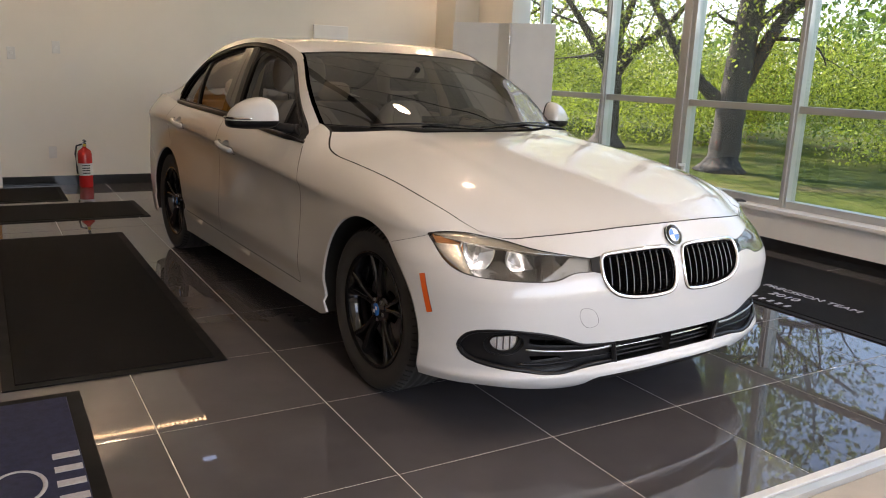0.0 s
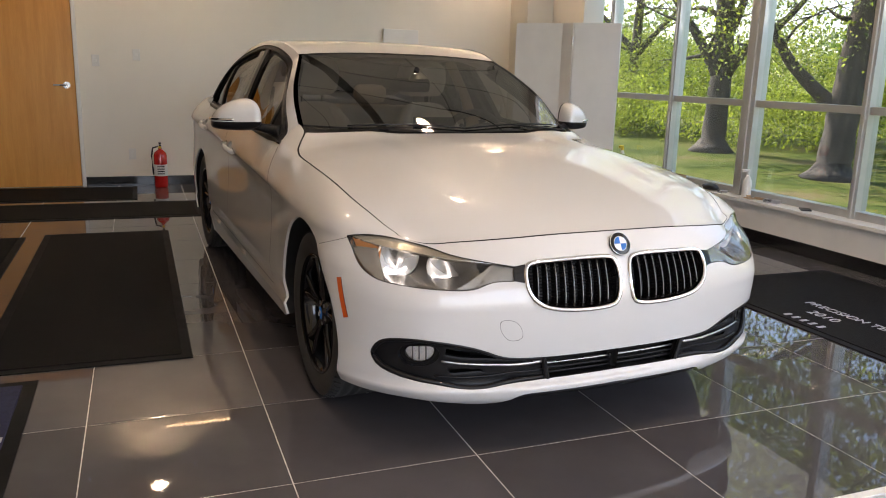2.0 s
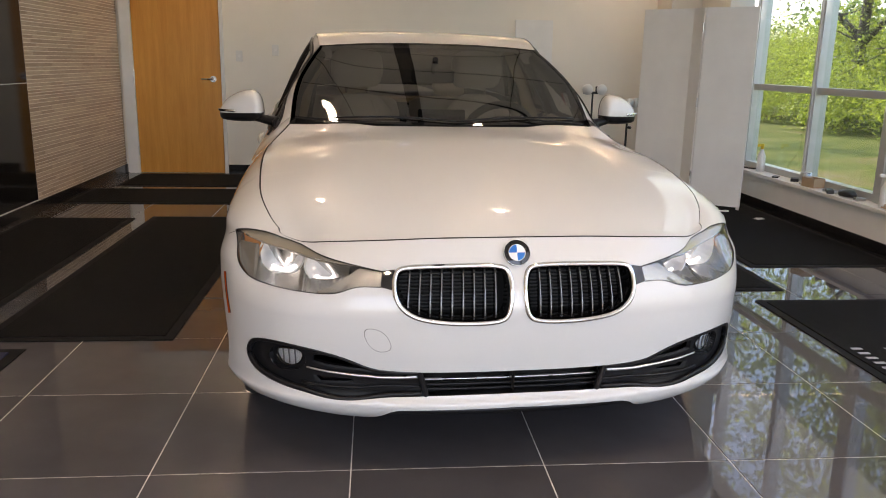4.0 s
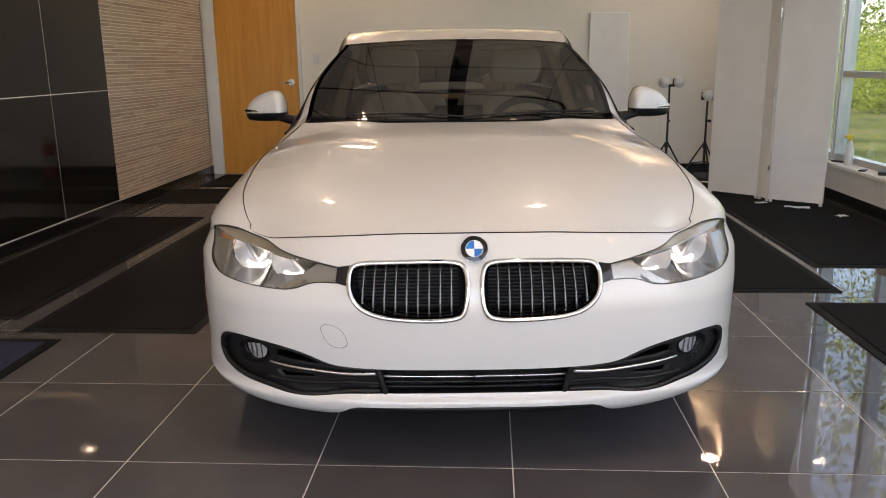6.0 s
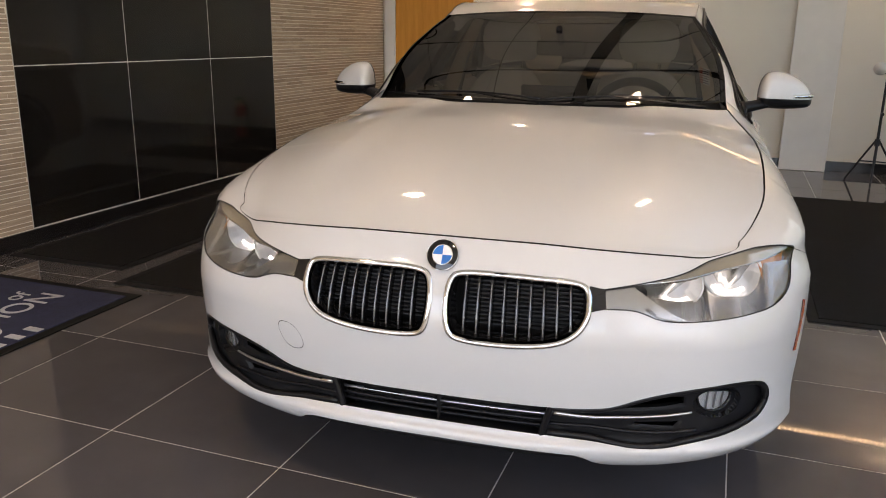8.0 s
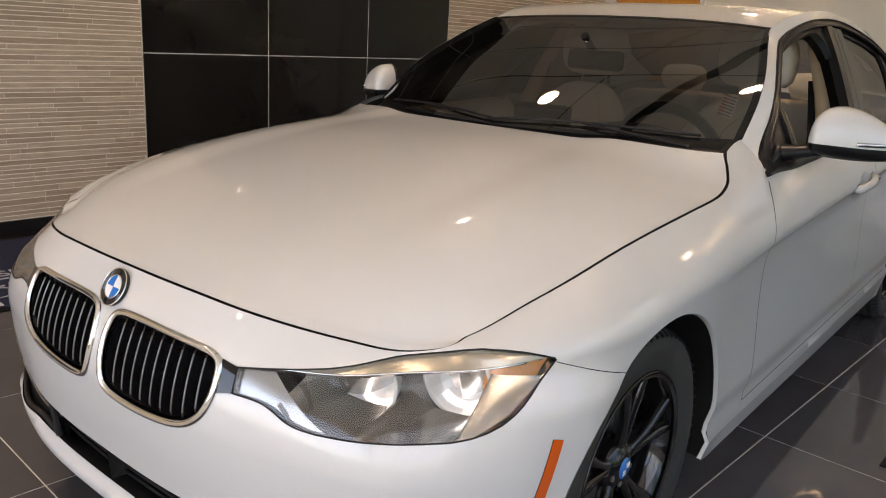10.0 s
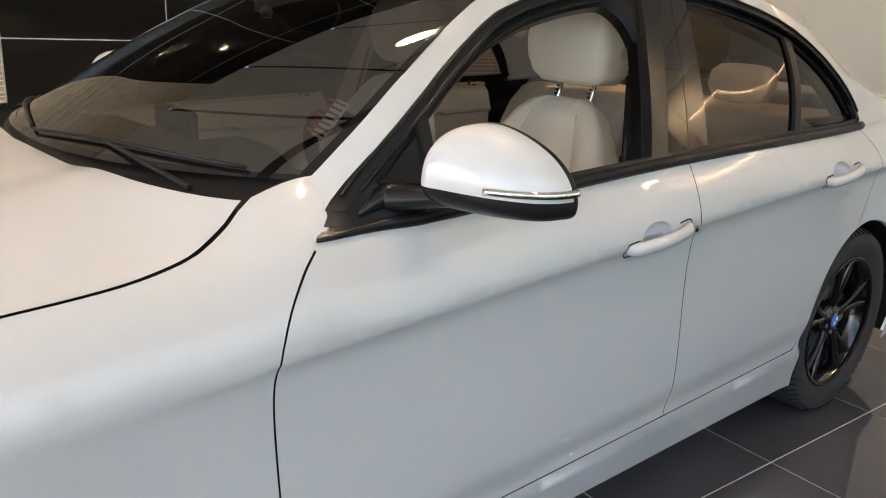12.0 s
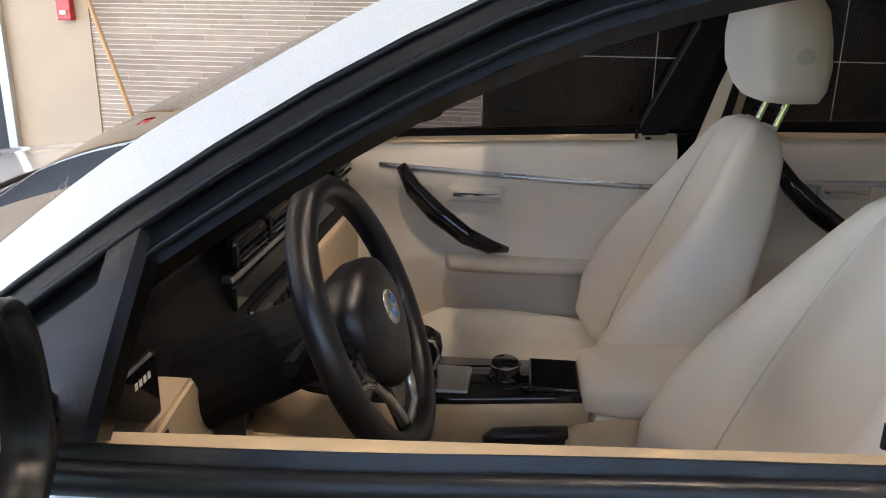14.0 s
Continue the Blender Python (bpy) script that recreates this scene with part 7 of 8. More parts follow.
def front_seat(x0, back):
    t = thing("front_seat", pose(x0, back, 0), "", "")
    t.parent = car
    tagged(t, "oyster leather front seat with deep side bolsters")
    # backrest
    base, lean = Vector((0, 0.235, 0.47)), radians(19)
    loops = []
    prof = [(0.0, 0.235, 0.055, 0.07, 0.050), (0.06, 0.258, 0.065, 0.08, 0.085), (0.2, 0.275, 0.066, 0.085, 0.105), (0.35, 0.280, 0.060, 0.085, 0.098), (0.5, 0.272, 0.055, 0.08, 0.074), (0.62, 0.254, 0.052, 0.075, 0.048),
            (0.74, 0.225, 0.050, 0.07, 0.026), (0.84, 0.190, 0.048, 0.062, 0.012), (0.92, 0.156, 0.044, 0.055, 0.004), (0.97, 0.122, 0.034, 0.042, 0.0), (1.0, 0.075, 0.015, 0.02, 0.0)]
    for k, w, fr, bk, bo in prof:
        h = k * 0.63
        c = base + Vector((0, math.sin(lean) * h, math.cos(lean) * h))
        loops.append([(x, c.y + d * math.cos(lean), c.z - d * math.sin(lean)) for x, d in cushion_loop(w, fr, bk, bo)])
    loft("backrest", loops, LEATHER, t, "leather backrest")
    # cushion
    loops = []
    for y, z, w, fr, bk, bo in ((-0.30, 0.455, 0.20, 0.015, 0.05, 0.0), (-0.285, 0.462, 0.235, 0.04, 0.10, 0.008), (-0.22, 0.468, 0.255, 0.055, 0.12, 0.020), (-0.08, 0.455, 0.265, 0.055, 0.13, 0.034), (0.08, 0.440, 0.268, 0.055, 0.13, 0.040), (0.22, 0.43, 0.262, 0.05, 0.12, 0.03), (0.32, 0.43, 0.24, 0.03, 0.10, 0.01)):
        loops.append([(x, y, z - d) for x, d in cushion_loop(w, fr, bk, bo)])
    loft("seat_cushion", loops, LEATHER, t, "leather seat cushion", flip=True)
    part("seat_base", rounded(-0.23, 0.23, -0.22, 0.30, 0.25, 0.36, 0.02, 2), DASH, t)
    # headrest on two steel posts
    loops = []
    for z, w, fr, bk in ((1.106, 0.07, 0.03, 0.03), (1.112, 0.115, 0.062, 0.048), (1.135, 0.140, 0.078, 0.056), (1.18, 0.152, 0.092, 0.062), (1.23, 0.154, 0.092, 0.060), (1.280, 0.146, 0.084, 0.054), (1.308, 0.126, 0.064, 0.042), (1.324, 0.092, 0.038, 0.026), (1.329, 0.045, 0.014, 0.010)):
        y = 0.488 - (z - 1.10) * 0.10
        loops.append([(x, y + d, z) for x, d in cushion_loop(w, fr, bk, 0.0, 36)])
    loft("headrest", loops, LEATHER, t, "leather headrest")
    for x in (-0.062, 0.062):
        post = part("headrest_post", cyl((x, 0.455, 1.03), (x, 0.488, 1.125), 0.0068, segs=12), CHROME, t, "steel headrest post")
        part("post_collar", cyl((x, 0.452, 1.052), (x, 0.456, 1.064), 0.016, segs=14), LEATHER_DARK, t)
        for k in range(4):
            z = 1.072 + k * 0.011
            part("notch", box(x - 0.0075, x - 0.0045, 0.458 + k * 0.004, 0.470 + k * 0.004, z, z + 0.004), DARK_GAP, post)
    part("headrest_button", cyl((0.146, 0.475, 1.20), (0.157, 0.475, 1.20), 0.015, segs=16), LEATHER_DARK, t)
    # piping along the seams
    for sx in (-1, 1):
        pts = []
        for k, w, fr, bk, bo in prof[1:-2]:
            h = k * 0.63
            c = base + Vector((0, math.sin(lean) * h, math.cos(lean) * h))
            d = -(fr + bo * float(smooth(0.50, 0.80, 0.52)) - 0.008)
            pts.append((sx * w * 0.52, c.y + d * math.cos(lean), c.z - d * math.sin(lean)))
        v, f = tube(pts, 0.0022, 6)
        part_mesh("seam", mesh_of("seam", v, f, LEATHER_DARK), t)
    return t


front_seat(0.365, 0.015)
front_seat(-0.365, -0.035)

rear = thing("rear_bench", Matrix(), "", "")
rear.parent = car
tagged(rear, "oyster leather rear bench with headrests")
for x0 in (-0.36, 0.36):
    loops = []
    for k, w, fr, bk, bo in ((0, 0.30, 0.03, 0.06, 0.0), (0.05, 0.335, 0.06, 0.08, 0.02), (0.4, 0.34, 0.06, 0.08, 0.035), (0.8, 0.33, 0.055, 0.07, 0.02), (0.95, 0.31, 0.04, 0.05, 0.0), (1.0, 0.25, 0.015, 0.02, 0.0)):
        h = k * 0.60
        loops.append([(x0 + x, 1.12 + math.sin(0.42) * h + d, 0.46 + math.cos(0.42) * h - d * 0.4) for x, d in cushion_loop(w, fr, bk, bo)])
    loft("backrest", loops, LEATHER, rear)
    loops = []
    for z, w, fr, bk in ((1.02, 0.05, 0.02, 0.02), (1.03, 0.10, 0.045, 0.035), (1.08, 0.125, 0.055, 0.04), (1.13, 0.12, 0.05, 0.035), (1.155, 0.09, 0.03, 0.02), (1.16, 0.04, 0.01, 0.01)):
        loops.append([(x0 * 0.97 + x, 1.435 + d, z) for x, d in cushion_loop(w, fr, bk, 0.0, 32)])
    loft("headrest", loops, LEATHER, rear)
    loops = []
    for y, z, w, fr, bk, bo in ((0.72, 0.43, 0.30, 0.02, 0.05, 0.0), (0.74, 0.43, 0.335, 0.05, 0.1, 0.01), (0.95, 0.43, 0.34, 0.05, 0.1, 0.02), (1.2, 0.42, 0.33, 0.04, 0.1, 0.01)):
        loops.append([(x0 + x, y, z - d) for x, d in cushion_loop(w, fr, bk, bo)])
    loft("seat_cushion", loops, LEATHER, rear, flip=True)

part("carpet", box(-0.74, 0.74, -0.95, 1.25, 0.235, 0.27), CARPET, car, "beige carpet")
part("parcel_shelf", rounded(-0.62, 0.62, 1.40, 1.80, 0.97, 1.0, 0.01, 2), BEIGE_TRIM, car)
part("rear_bulkhead", box(-0.72, 0.72, 1.42, 1.46, 0.3, 0.98), DARK_GAP, car)
part("firewall", box(-0.66, 0.66, -0.98, -0.94, 0.22, 0.82), DARK_GAP, car)


def roof_lining(s, q):
    p = roof(s * 0.97, q)
    return p - np.array([0, 0, 1]) * 0.028


patch("headlining", roof_lining, 25, 15, HEADLINER, "pale headlining", -1, 1, 0.02, 0.99)

# dashboard: one profile drawn across the car, with the instrument hood on the driver's side
dash = thing("dashboard", Matrix(), "", "")
dash.parent = car
tagged(dash, "black grained dashboard with aluminium and gloss trim")
loops = []
for x in np.linspace(-0.70, 0.70, 45):
    hump = 0.055 * math.exp(-((x - 0.365) / 0.17) ** 4)
    mid = 0.02 * math.exp(-(x / 0.2) ** 4)
    end = 0.03 * (abs(x) / 0.7) ** 6
    loops.append([(x, -0.86 + 0.25 * (abs(x) / 0.72) ** 3, 0.945), (x, -0.74, 0.962 + hump * 0.2 - end), (x, -0.60, 0.958 + hump * 0.8 + mid - end), (x, -0.53 - mid, 0.952 + hump + mid - end), (x, -0.505 - mid, 0.938 + hump * 0.8 - end),
                  (x, -0.545 - mid, 0.905), (x, -0.53, 0.83), (x, -0.50, 0.76), (x, -0.52, 0.70), (x, -0.62, 0.62), (x, -0.80, 0.58), (x, -0.90, 0.7)])
loft("dash_body", loops, DASH, dash, flip=True)
part("aluminium_trim", rounded(-0.66, 0.17, -0.535, -0.515, 0.848, 0.862, 0.004, 2), SATIN_METAL, dash, "aluminium trim strip")
part("gloss_panel", rounded(-0.67, 0.17, -0.538, -0.512, 0.80, 0.848, 0.006, 2), GLOSS_BLACK, dash)
for x in (-0.60, -0.085, 0.085, 0.60):
    vent = part("air_vent", rounded(x - 0.075, x + 0.075, -0.530, -0.508, 0.865, 0.918, 0.008, 2), GLOSS_BLACK, dash)
    for k in range(4):
        part("vent_slat", box(x - 0.065, x + 0.065, -0.512, -0.503, 0.872 + k * 0.011, 0.875 + k * 0.011), SATIN_METAL if k == 1 else BLACK_TRIM, vent)
part("display", rounded(-0.115, 0.115, -0.565, -0.545, 0.955, 1.035, 0.006, 2), GLOSS_BLACK, dash, "dark display screen")
part("climate_panel", rounded(-0.13, 0.13, -0.525, -0.495, 0.685, 0.79, 0.01, 2), GLOSS_BLACK, dash)
for k in range(6):
    part("button", rounded(-0.11 + k * 0.038, -0.085 + k * 0.038, -0.498, -0.490, 0.745, 0.765, 0.003, 1), BLACK_TRIM, dash)
for x in (0.30, 0.44):
    v, f = spin([(0.001, 0.0), (0.05, 0.002), (0.056, 0.008), (0.060, 0.0)], 28)
    ob = part_mesh("gauge", mesh_of("gauge", v, f, GLOSS_BLACK), dash, "dark instrument dial")
    ob.matrix_basis = pose(x, -0.548, 0.925, 70, 0, 0)
part("light_switch", rounded(0.515, 0.665, -0.53, -0.474, 0.812, 0.898, 0.008, 2), GLOSS_BLACK, dash)
for k in range(4):
    part("switch_mark", box(0.540 + k * 0.010, 0.546 + k * 0.010, -0.4745, -0.4732, 0.872, 0.880), LABEL_WHITE, dash)
part("switch_trim", rounded(0.530, 0.655, -0.478, -0.4725, 0.894, 0.899, 0.002, 1), SATIN_METAL, dash, "thin silver line over the switches")
part("knee_panel", rounded(0.18, 0.69, -0.56, -0.50, 0.55, 0.735, 0.02, 3), DASH, dash)
bm = bmesh.new()
rims = [[bm.verts.new((x, y, z)) for x, z in ((0.345, 0.60), (0.372, 0.70), (0.395, 0.770), (0.422, 0.815), (0.500, 0.802), (0.600, 0.780), (0.655, 0.60))] for y in (-0.545, -0.476)]
bm.faces.new(rims[0])
bm.faces.new(rims[1][::-1])
for a in range(7):
    bm.faces.new((rims[0][a], rims[1][a], rims[1][a - 6], rims[0][a - 6]))
bmesh.ops.recalc_face_normals(bm, faces=bm.faces)
bmesh.ops.bevel(bm, geom=bm.edges[:], offset=0.006, segments=2, affect="EDGES")
bolster = part("knee_bolster", bm, BEIGE_TRIM, dash, "beige panel under the light switches")
part("foot_vent", rounded(0.505, 0.535, -0.480, -0.474, 0.768, 0.788, 0.003, 1), BLACK_TRIM, bolster, "small black vent")
part("glovebox", rounded(-0.66, -0.16, -0.55, -0.495, 0.60, 0.775, 0.015, 3), BEIGE_TRIM, dash, "beige glovebox lid")
part("kick_panel", rounded(0.66, 0.725, -0.90, -0.50, 0.28, 0.76, 0.02, 2), BEIGE_TRIM, dash, "beige kick panel")
part("kick_panel", rounded(-0.725, -0.66, -0.90, -0.50, 0.28, 0.76, 0.02, 2), BEIGE_TRIM, dash, "beige kick panel")

# steering wheel and column
SW = pose(0.352, -0.258, 0.886, 67, 0, 180)
st = thing("steering_wheel", SW, "", "")
st.parent = car
tagged(st, "black leather steering wheel with silver spokes")
v, f = tube([(0.183 * math.cos(a), 0.178 * math.sin(a), 0) for a in np.linspace(0, 2 * math.pi, 65)[:-1]], 0.0195, 14, True)
part_mesh("rim", mesh_of("rim", v, f, WHEEL_LEATHER), st, "stitched black leather rim")
# broad airbag pad, pointed towards the foot
loops = []
for z, k in ((-0.050, 0.80), (-0.020, 1.0), (0.006, 1.0), (0.020, 0.93), (0.029, 0.72), (0.032, 0.30)):
    ring_ = []
    for a in np.linspace(0, 2 * math.pi, 41)[:-1]:
        c, s_ = math.cos(a), math.sin(a)
        w = 0.102 if s_ > -0.2 else 0.102 - 0.055 * min(1.0, (-s_ - 0.2) / 0.8)
        ring_.append((k * w * math.copysign(abs(c) ** 0.75, c), k * (0.070 if s_ > 0 else 0.105) * math.copysign(abs(s_) ** 0.8, s_), z))
    loops.append(ring_)
loft("hub", loops, WHEEL_LEATHER, st, "black airbag pad")
for sg in (1, -1):
    sp = part("spoke", rounded(0.070, 0.172, -0.048, 0.026, -0.020, 0.004, 0.010, 2), GLOSS_BLACK, st, "gloss black spoke with buttons")
    sp.matrix_basis = Matrix.Diagonal((sg, 1, 1, 1)) @ pose(0, -0.012, 0, 0, 0, -4)
    for k in (0.112, 0.130, 0.148):
        part("button", rounded(k - 0.007, k + 0.007, -0.014, 0.010, 0.003, 0.007, 0.002, 1), BLACK_TRIM, sp)
    line = [(0.158, -0.038), (0.125, -0.046), (0.094, -0.064), (0.066, -0.096), (0.048, -0.128), (0.036, -0.158)]
    v, f = tube([(sg * x, y, 0.006 - 0.002 * k) for k, (x, y) in enumerate(line)], [0.003, 0.005, 0.006, 0.008, 0.010, 0.010], 8, flat=0.8)
    part_mesh("silver_inlay", mesh_of("silver_inlay", v, f, SATIN_METAL), st, "satin silver spoke inlay")
part("lower_spoke", rounded(-0.036, 0.036, -0.170, -0.080, -0.020, -0.004, 0.007, 2), GLOSS_BLACK, st, "gloss black lower spoke")
part("lower_inlay", rounded(-0.040, 0.040, -0.166, -0.146, -0.006, 0.003, 0.004, 2), SATIN_METAL, st, "satin silver foot of the spokes")
v, f = spin([(0, 0.036), (0.023, 0.0355), (0.025, 0.030)], 24)
part_mesh("hub_badge", mesh_of("hub_badge", v, f, SATIN_METAL), st, "round badge in the hub")
part("quadrant", box(0.001, 0.014, 0.001, 0.014, 0.0358, 0.0366), BLUE, st)
part("quadrant", box(-0.014, -0.001, -0.014, -0.001, 0.0358, 0.0366), BLUE, st)
part("column", cyl((0, 0, -0.03), (0, -0.02, -0.34), 0.055, 0.07, 20), DASH, st)
for sx in (-1, 1):
    part("stalk", cyl((sx * 0.05, 0.01, -0.065), (sx * 0.17, 0.02, -0.055), 0.008, 0.010, 10), BLACK_TRIM, st)

# console
con = thing("centre_console", Matrix(), "", "")
con.parent = car
tagged(con, "centre console with gloss black trim and an oyster armrest")
part("tunnel", rounded(-0.130, 0.135, -0.55, 0.45, 0.27, 0.548, 0.03, 3), BEIGE_TRIM, con, "beige console side")
loops = []
for y, z, w in ((-0.52, 0.66, 0.098), (-0.42, 0.625, 0.100), (-0.30, 0.612, 0.100), (-0.15, 0.615, 0.092), (0.0, 0.622, 0.080), (0.07, 0.626, 0.078)):
    loops.append([(-w - 0.012, y, 0.53), (-w, y, z - 0.012), (-w + 0.006, y, z), (w - 0.006, y, z), (w, y, z - 0.012), (w + 0.012, y, 0.53)])
loft("console_side", loops, BEIGE_TRIM, con, "beige raised console", flip=True)
loops = []
for y, z, w in ((-0.50, 0.660, 0.090), (-0.42, 0.634, 0.092), (-0.30, 0.621, 0.092), (-0.15, 0.624, 0.084), (0.0, 0.631, 0.074), (0.062, 0.635, 0.072)):
    loops.append([(-w, y, z - 0.03), (-w, y, z), (-w + 0.008, y, z + 0.006), (w - 0.008, y, z + 0.006), (w, y, z), (w, y, z - 0.03)])
loft("console_top", loops, GLOSS_BLACK, con, "gloss black console top", flip=True)
part("tray_lid", rounded(-0.062, 0.062, -0.035, 0.055, 0.634, 0.645, 0.004, 2), GLOSS_BLACK, con, "gloss black tray lid")
part("shift_gate", rounded(-0.03, 0.072, -0.32, -0.14, 0.624, 0.636, 0.005, 2), SATIN_METAL, con, "silver shift surround")
loops = []
for z, w, d, dy in ((0.63, 0.016, 0.016, 0), (0.655, 0.016, 0.018, -0.004), (0.668, 0.023, 0.028, -0.008), (0.695, 0.026, 0.038, -0.014), (0.718, 0.024, 0.040, -0.02), (0.730, 0.013, 0.024, -0.02)):
    loops.append([(0.022 + w * math.cos(a), -0.215 + dy + d * math.sin(a), z) for a in np.linspace(0, 2 * math.pi, 21)[:-1]])
loft("shift_lever", loops, GLOSS_BLACK, con, "black shift lever with silver edge")
v, f = tube([(0.049, -0.265, 0.700), (0.049, -0.235, 0.722), (0.048, -0.205, 0.716), (0.046, -0.195, 0.690), (0.042, -0.205, 0.660)], 0.004, 8)
part_mesh("lever_trim", mesh_of("lever_trim", v, f, CHROME), con, "chrome edge of the lever")
v, f = spin([(0, 0.032), (0.022, 0.032), (0.027, 0.028), (0.026, 0.008), (0.030, 0.0)], 28)
ob = part_mesh("control_knob", mesh_of("control_knob", v, f, GLOSS_BLACK), con, "round controller knob")
ob.matrix_basis = pose(0.005, -0.078, 0.637)
v, f = spin([(0.0262, 0.021), (0.0285, 0.024), (0.0262, 0.028)], 28)
ob = part_mesh("knob_ring", mesh_of("knob_ring", v, f, CHROME), con)
ob.matrix_basis = pose(0.005, -0.078, 0.637)
v, f = tube([(0.105, -0.105, 0.556), (0.104, -0.09, 0.566), (0.100, -0.02, 0.572), (0.098, 0.035, 0.576)], [0.013, 0.0175, 0.0175, 0.0165], 14)
part_mesh("handbrake", mesh_of("handbrake", v, f, WHEEL_LEATHER), con, "black handbrake lever")
loops = []
for y, r in ((0.030, 0.019), (0.050, 0.026), (0.085, 0.034), (0.12, 0.042), (0.15, 0.050)):
    loops.append([(0.098 + r * math.cos(a), y, 0.566 + r * 1.05 * math.sin(a) * (1 + 0.06 * math.sin(5 * a + y * 60))) for a in np.linspace(0, 2 * math.pi, 25)[:-1]])
loft("handbrake_boot", loops, BEIGE_TRIM, con, "creased tan leather handbrake boot", flip=True)
loops = []
for y, w, z0, z1 in ((0.055, 0.066, 0.624, 0.652), (0.064, 0.088, 0.606, 0.668), (0.12, 0.098, 0.60, 0.678), (0.2, 0.100, 0.60, 0.682), (0.35, 0.100, 0.60, 0.684), (0.44, 0.092, 0.605, 0.676), (0.455, 0.06, 0.62, 0.655)):
    loops.append([(w * math.copysign(abs(math.cos(a)) ** 0.5, math.cos(a)), y, (z0 + z1) / 2 + (z1 - z0) / 2 * math.copysign(abs(math.sin(a)) ** 0.5, math.sin(a))) for a in np.linspace(0, 2 * math.pi, 33)[:-1]])
loft("armrest", loops, LEATHER, con, "oyster leather armrest", flip=True)
part("armrest_base", rounded(-0.092, 0.092, 0.075, 0.44, 0.50, 0.615, 0.015, 2), LEATHER, con)

# inner faces of the doors
def door_lining(side, y0, y1, zt0, zt1, first):
    t = thing("door_lining", Matrix.Diagonal((side, 1, 1, 1)), "", "")
    t.parent = car
    tagged(t, "oyster and beige inner door panel with an aluminium strip")
    yy = np.linspace(y0, y1, 16)
    v = []
    top = np.interp(yy, [y0, y1], [zt0, zt1])
    prof_z = (0.0, 0.012, 0.03, 0.10, 0.118, 0.24, 0.30, 0.32, 0.42, 0.66)
    prof_x = (0.775, 0.752, 0.735, 0.712, 0.722, 0.725, 0.705, 0.700, 0.735, 0.745)
    for y, z in zip(yy, top):
        for dz, x in zip(prof_z, prof_x):
            v.append((x, y, z - dz))
    part_mesh("panel", mesh_of("panel", v, grid_faces(16, len(prof_z)), LEATHER), t, "oyster leather upper panel")
    drop = np.interp(yy, [y0, y1], [0.045, 0.125]) if first else np.full(16, 0.108)
    v, f = tube([(np.interp(d, prof_z, prof_x) - 0.004, y, z - d) for y, z, d in zip(yy, top, drop)][2 if first else 0:], 0.0075, 8)
    part_mesh("trim_strip", mesh_of("trim_strip", v, f, SATIN_METAL), t, "aluminium trim strip")
    v, f = [], []
    for y, z in zip(yy, top):
        xo = 0.80
        v += [(0.752, y, z - 0.002), (0.768, y, z + 0.008), (xo, y, z + 0.007)]
    part_mesh("sill_cap", mesh_of("sill_cap", v, grid_faces(16, 3, True), BEIGE_TRIM), t, "tan window sill capping")
    L = y1 - y0
    ya = y0 + L * 0.06
    part("lever_cup", rounded(0.704, 0.728, y0 + L * 0.34, y0 + L * 0.51, zt0 - 0.142, zt0 - 0.098, 0.010, 2), LEATHER_DARK, t)
    part("door_lever", rounded(0.694, 0.707, y0 + L * 0.355, y0 + L * 0.495, zt0 - 0.125, zt0 - 0.112, 0.005, 2), CHROME, t, "chrome inner door lever")
    ya = y0 + L * 0.20
    pts = [(0.714, ya, zt0 - 0.05), (0.692, ya + 0.035, zt0 - 0.105), (0.674, ya + 0.10, zt0 - 0.165), (0.664, ya + 0.18, zt0 - 0.222), (0.668, ya + 0.245, zt0 - 0.25), (0.69, ya + 0.29, zt0 - 0.262)]
    v, f = tube(pts, [0.012, 0.018, 0.020, 0.018, 0.014, 0.006], 10, flat=1.4)
    part_mesh("pull_handle", mesh_of("pull_handle", v, f, GLOSS_BLACK), t, "gloss black pull handle")
    loops = []
    for y, w in ((ya + 0.12, 0.01), (ya + 0.14, 0.05), (ya + 0.3, 0.055), (y1 - 0.14, 0.05), (y1 - 0.12, 0.01)):
        loops.append([(0.715 - w * max(0.0, math.cos(a)) ** 0.6 + 0.02 * max(0.0, -math.cos(a)), y, zt0 - 0.305 + 0.022 * math.sin(a)) for a in np.linspace(0, 2 * math.pi, 21)[:-1]])
    loft("armrest", loops, LEATHER, t, "padded door armrest", flip=True)
    lk = part("lock_pin", cyl((0.748, y1 - 0.105, zt1 - 0.002), (0.748, y1 - 0.105, zt1 + 0.018), 0.0042, segs=10), BLACK_TRIM, t, "black lock pin")
    part("pin_collar", cyl((0.748, y1 - 0.075, zt1 - 0.003), (0.748, y1 - 0.075, zt1 + 0.0025), 0.008, segs=12), BLACK_TRIM, lk)
    part("map_pocket", rounded(0.66, 0.735, y0 + 0.05, y1 - 0.1, 0.33, 0.47, 0.02, 2), BEIGE_TRIM, t, "beige door pocket")


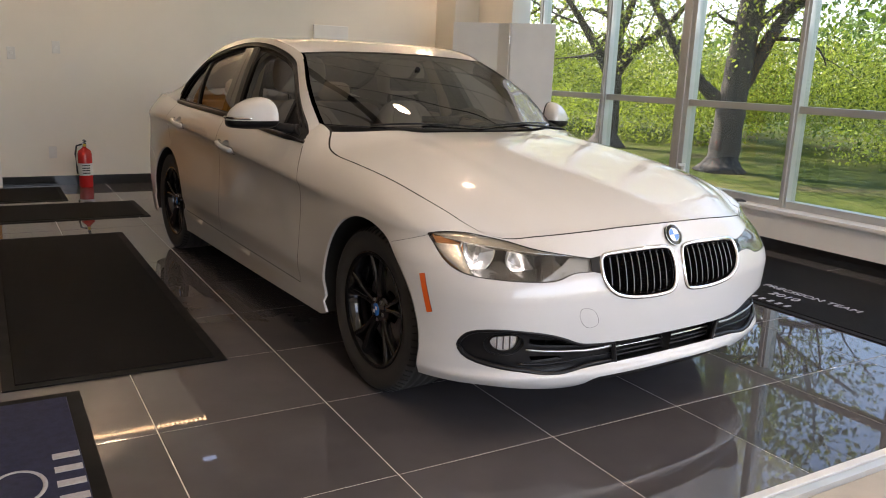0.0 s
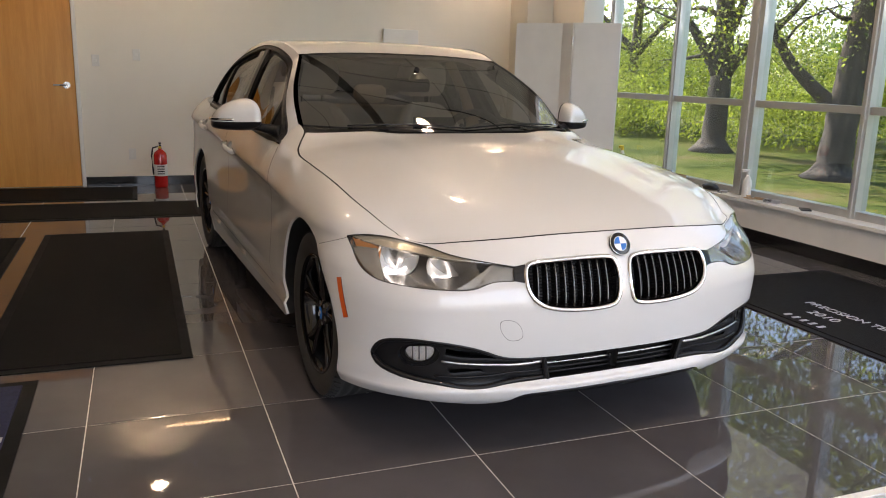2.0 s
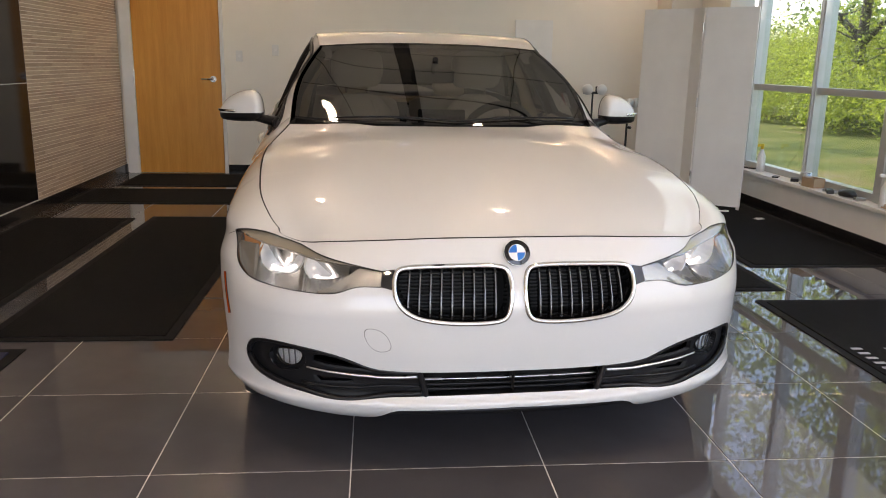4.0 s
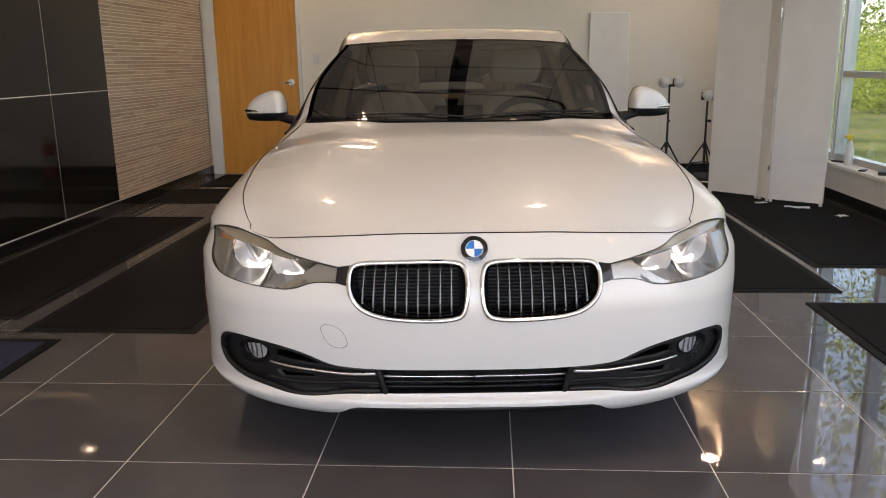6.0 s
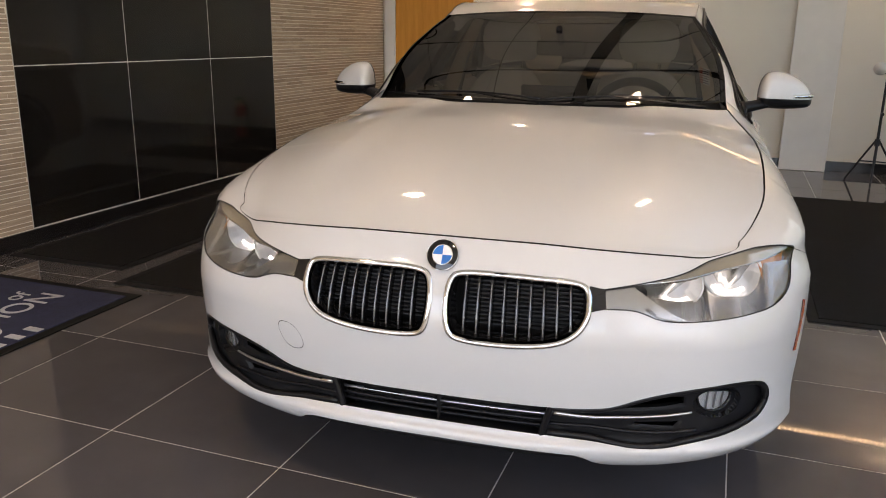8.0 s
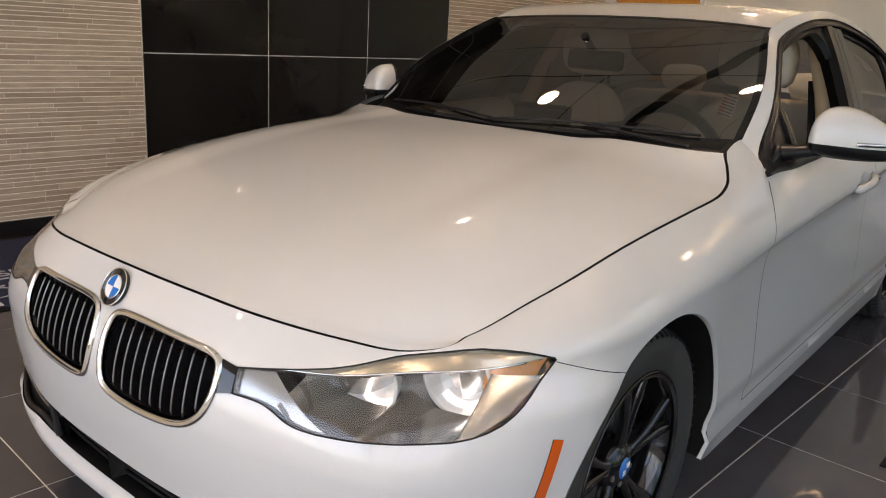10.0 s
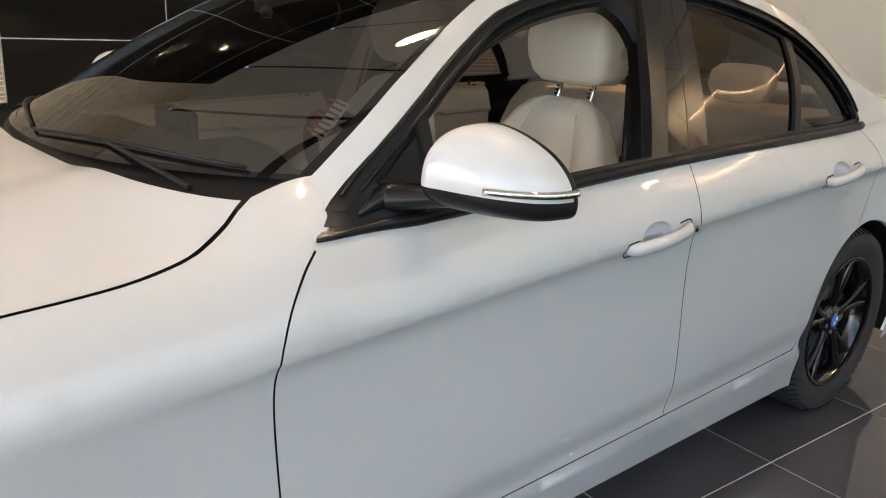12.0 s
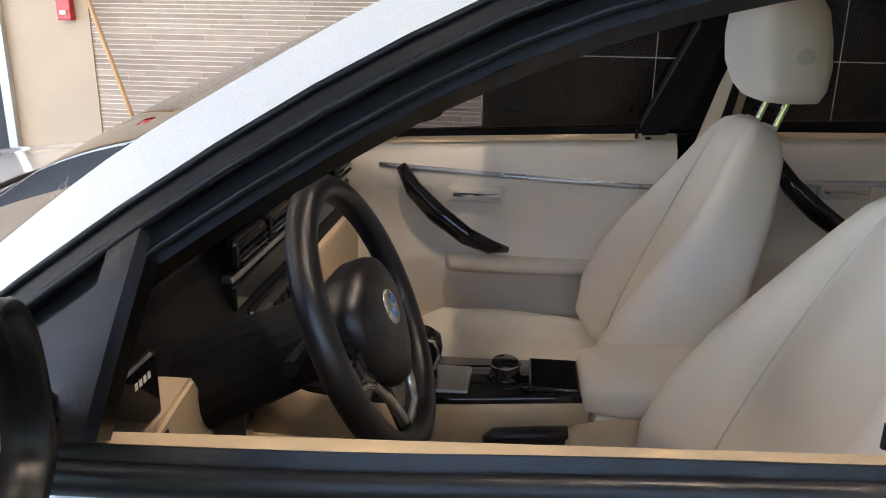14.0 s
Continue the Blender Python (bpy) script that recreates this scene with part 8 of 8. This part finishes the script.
for side in (1, -1):
    door_lining(side, -0.56, 0.33, 0.925, 0.962, True)
    door_lining(side, 0.42, 1.18, 0.968, 0.985, False)
    # padded centre post with its belt, and screen pillar trim
    v, f = tube([(0.565 * side, 0.49, 1.33), (0.655 * side, 0.43, 1.10), (0.715 * side, 0.395, 0.9), (0.735 * side, 0.39, 0.35)], [0.03, 0.035, 0.045, 0.05], 10)
    part_mesh("post_trim", mesh_of("post_trim", v, f, BEIGE_TRIM), car, "beige centre post trim")
    v, f = tube([(0.605 * side, 0.435, 1.15), (0.645 * side, 0.40, 0.95), (0.675 * side, 0.37, 0.5)], 0.022, 8, flat=0.15)
    part_mesh("seat_belt", mesh_of("seat_belt", v, f, BLACK_TRIM), car, "black seat belt")
    ys = np.linspace(-0.58, -0.06, 12)
    v, f = tube([((rail_x(y) - 0.008) * side, y + 0.035, rail_z(y) - 0.040) for y in ys], 0.024, 10)
    part_mesh("pillar_trim", mesh_of("pillar_trim", v, f, DASH), car, "dark screen pillar trim")
    ys = np.linspace(-0.06, 1.25, 20)
    v, f = tube([((rail_x(y) - 0.035) * side, y, rail_z(y) - 0.05) for y in ys], 0.032, 10)
    part_mesh("rail_trim", mesh_of("rail_trim", v, f, HEADLINER), car, "pale roof rail trim")

# rear view mirror and the sticker in the windscreen
rv = thing("rear_view_mirror", Matrix(), "", "")
rv.parent = car
part("mirror_head", rounded(-0.115, 0.115, -0.235, -0.200, 1.150, 1.222, 0.016, 3), GLOSS_BLACK, rv, "black mirror head")
part("mirror_stem", cyl((0, -0.225, 1.205), (0, -0.315, 1.272), 0.014, segs=10), BLACK_TRIM, rv)
stk = thing("windscreen_sticker", Matrix(), "", "")
stk.parent = car
p = screen(np.array(0.90), np.array(0.245))
face = Vector((0.45, -0.62, 0.64)).normalized()
along = Vector((-0.12, 0.60, 0.40))
along = (along - face * along.dot(face)).normalized()
m = Matrix((along, face.cross(along), face)).transposed().to_4x4()
m.translation = (p[0] - 0.006, p[1] + 0.006, p[2] - 0.008)
part("sheet", box(-0.043, 0.043, -0.026, 0.004, -0.0005, 0.0005), LABEL_WHITE, stk, "small white printed sticker").matrix_basis = m
for k in range(7):
    x = -0.036 + k * 0.012
    part("print_bar", box(x - 0.0022, x + 0.0022, -0.022, 0.003, 0.0005, 0.0010), STAND_BLACK, stk).matrix_basis = m
    part("red_bar", box(x - 0.003, x + 0.003, 0.003, 0.018, -0.0004, 0.0006), RED_PAINT, stk, "red printed bar").matrix_basis = m
# floor tiles, one by one
nx0, nx1, ny0, ny1 = -6, 5, -1, 11
shared = {}
for i in range(nx0, nx1):
    for j in range(ny0, ny1):
        x0, x1 = max(i * TILE, XW - 0.02), min((i + 1) * TILE, XE + 0.02)
        y0, y1 = max(j * TILE, -0.60), min((j + 1) * TILE, YN)
        if x1 - x0 < 0.02 or y1 - y0 < 0.02:
            continue
        key = (round(x1 - x0, 3), round(y1 - y0, 3))
        if key not in shared:
            bm = box(0.002, key[0] - 0.002, 0.002, key[1] - 0.002, -0.004, 0.0)
            top = [e for e in bm.edges if all(v.co.z > -0.001 for v in e.verts)]
            bmesh.ops.bevel(bm, geom=top, offset=0.0012, segments=1, affect="EDGES")
            me = bpy.data.meshes.new("floor_tile")
            bm.to_mesh(me)
            bm.free()
            me.materials.append(FLOOR_TILE)
            shared[key] = me
        ob = part_mesh("tile", shared[key], floor)
        ob.matrix_basis = pose(x0, y0, 0)
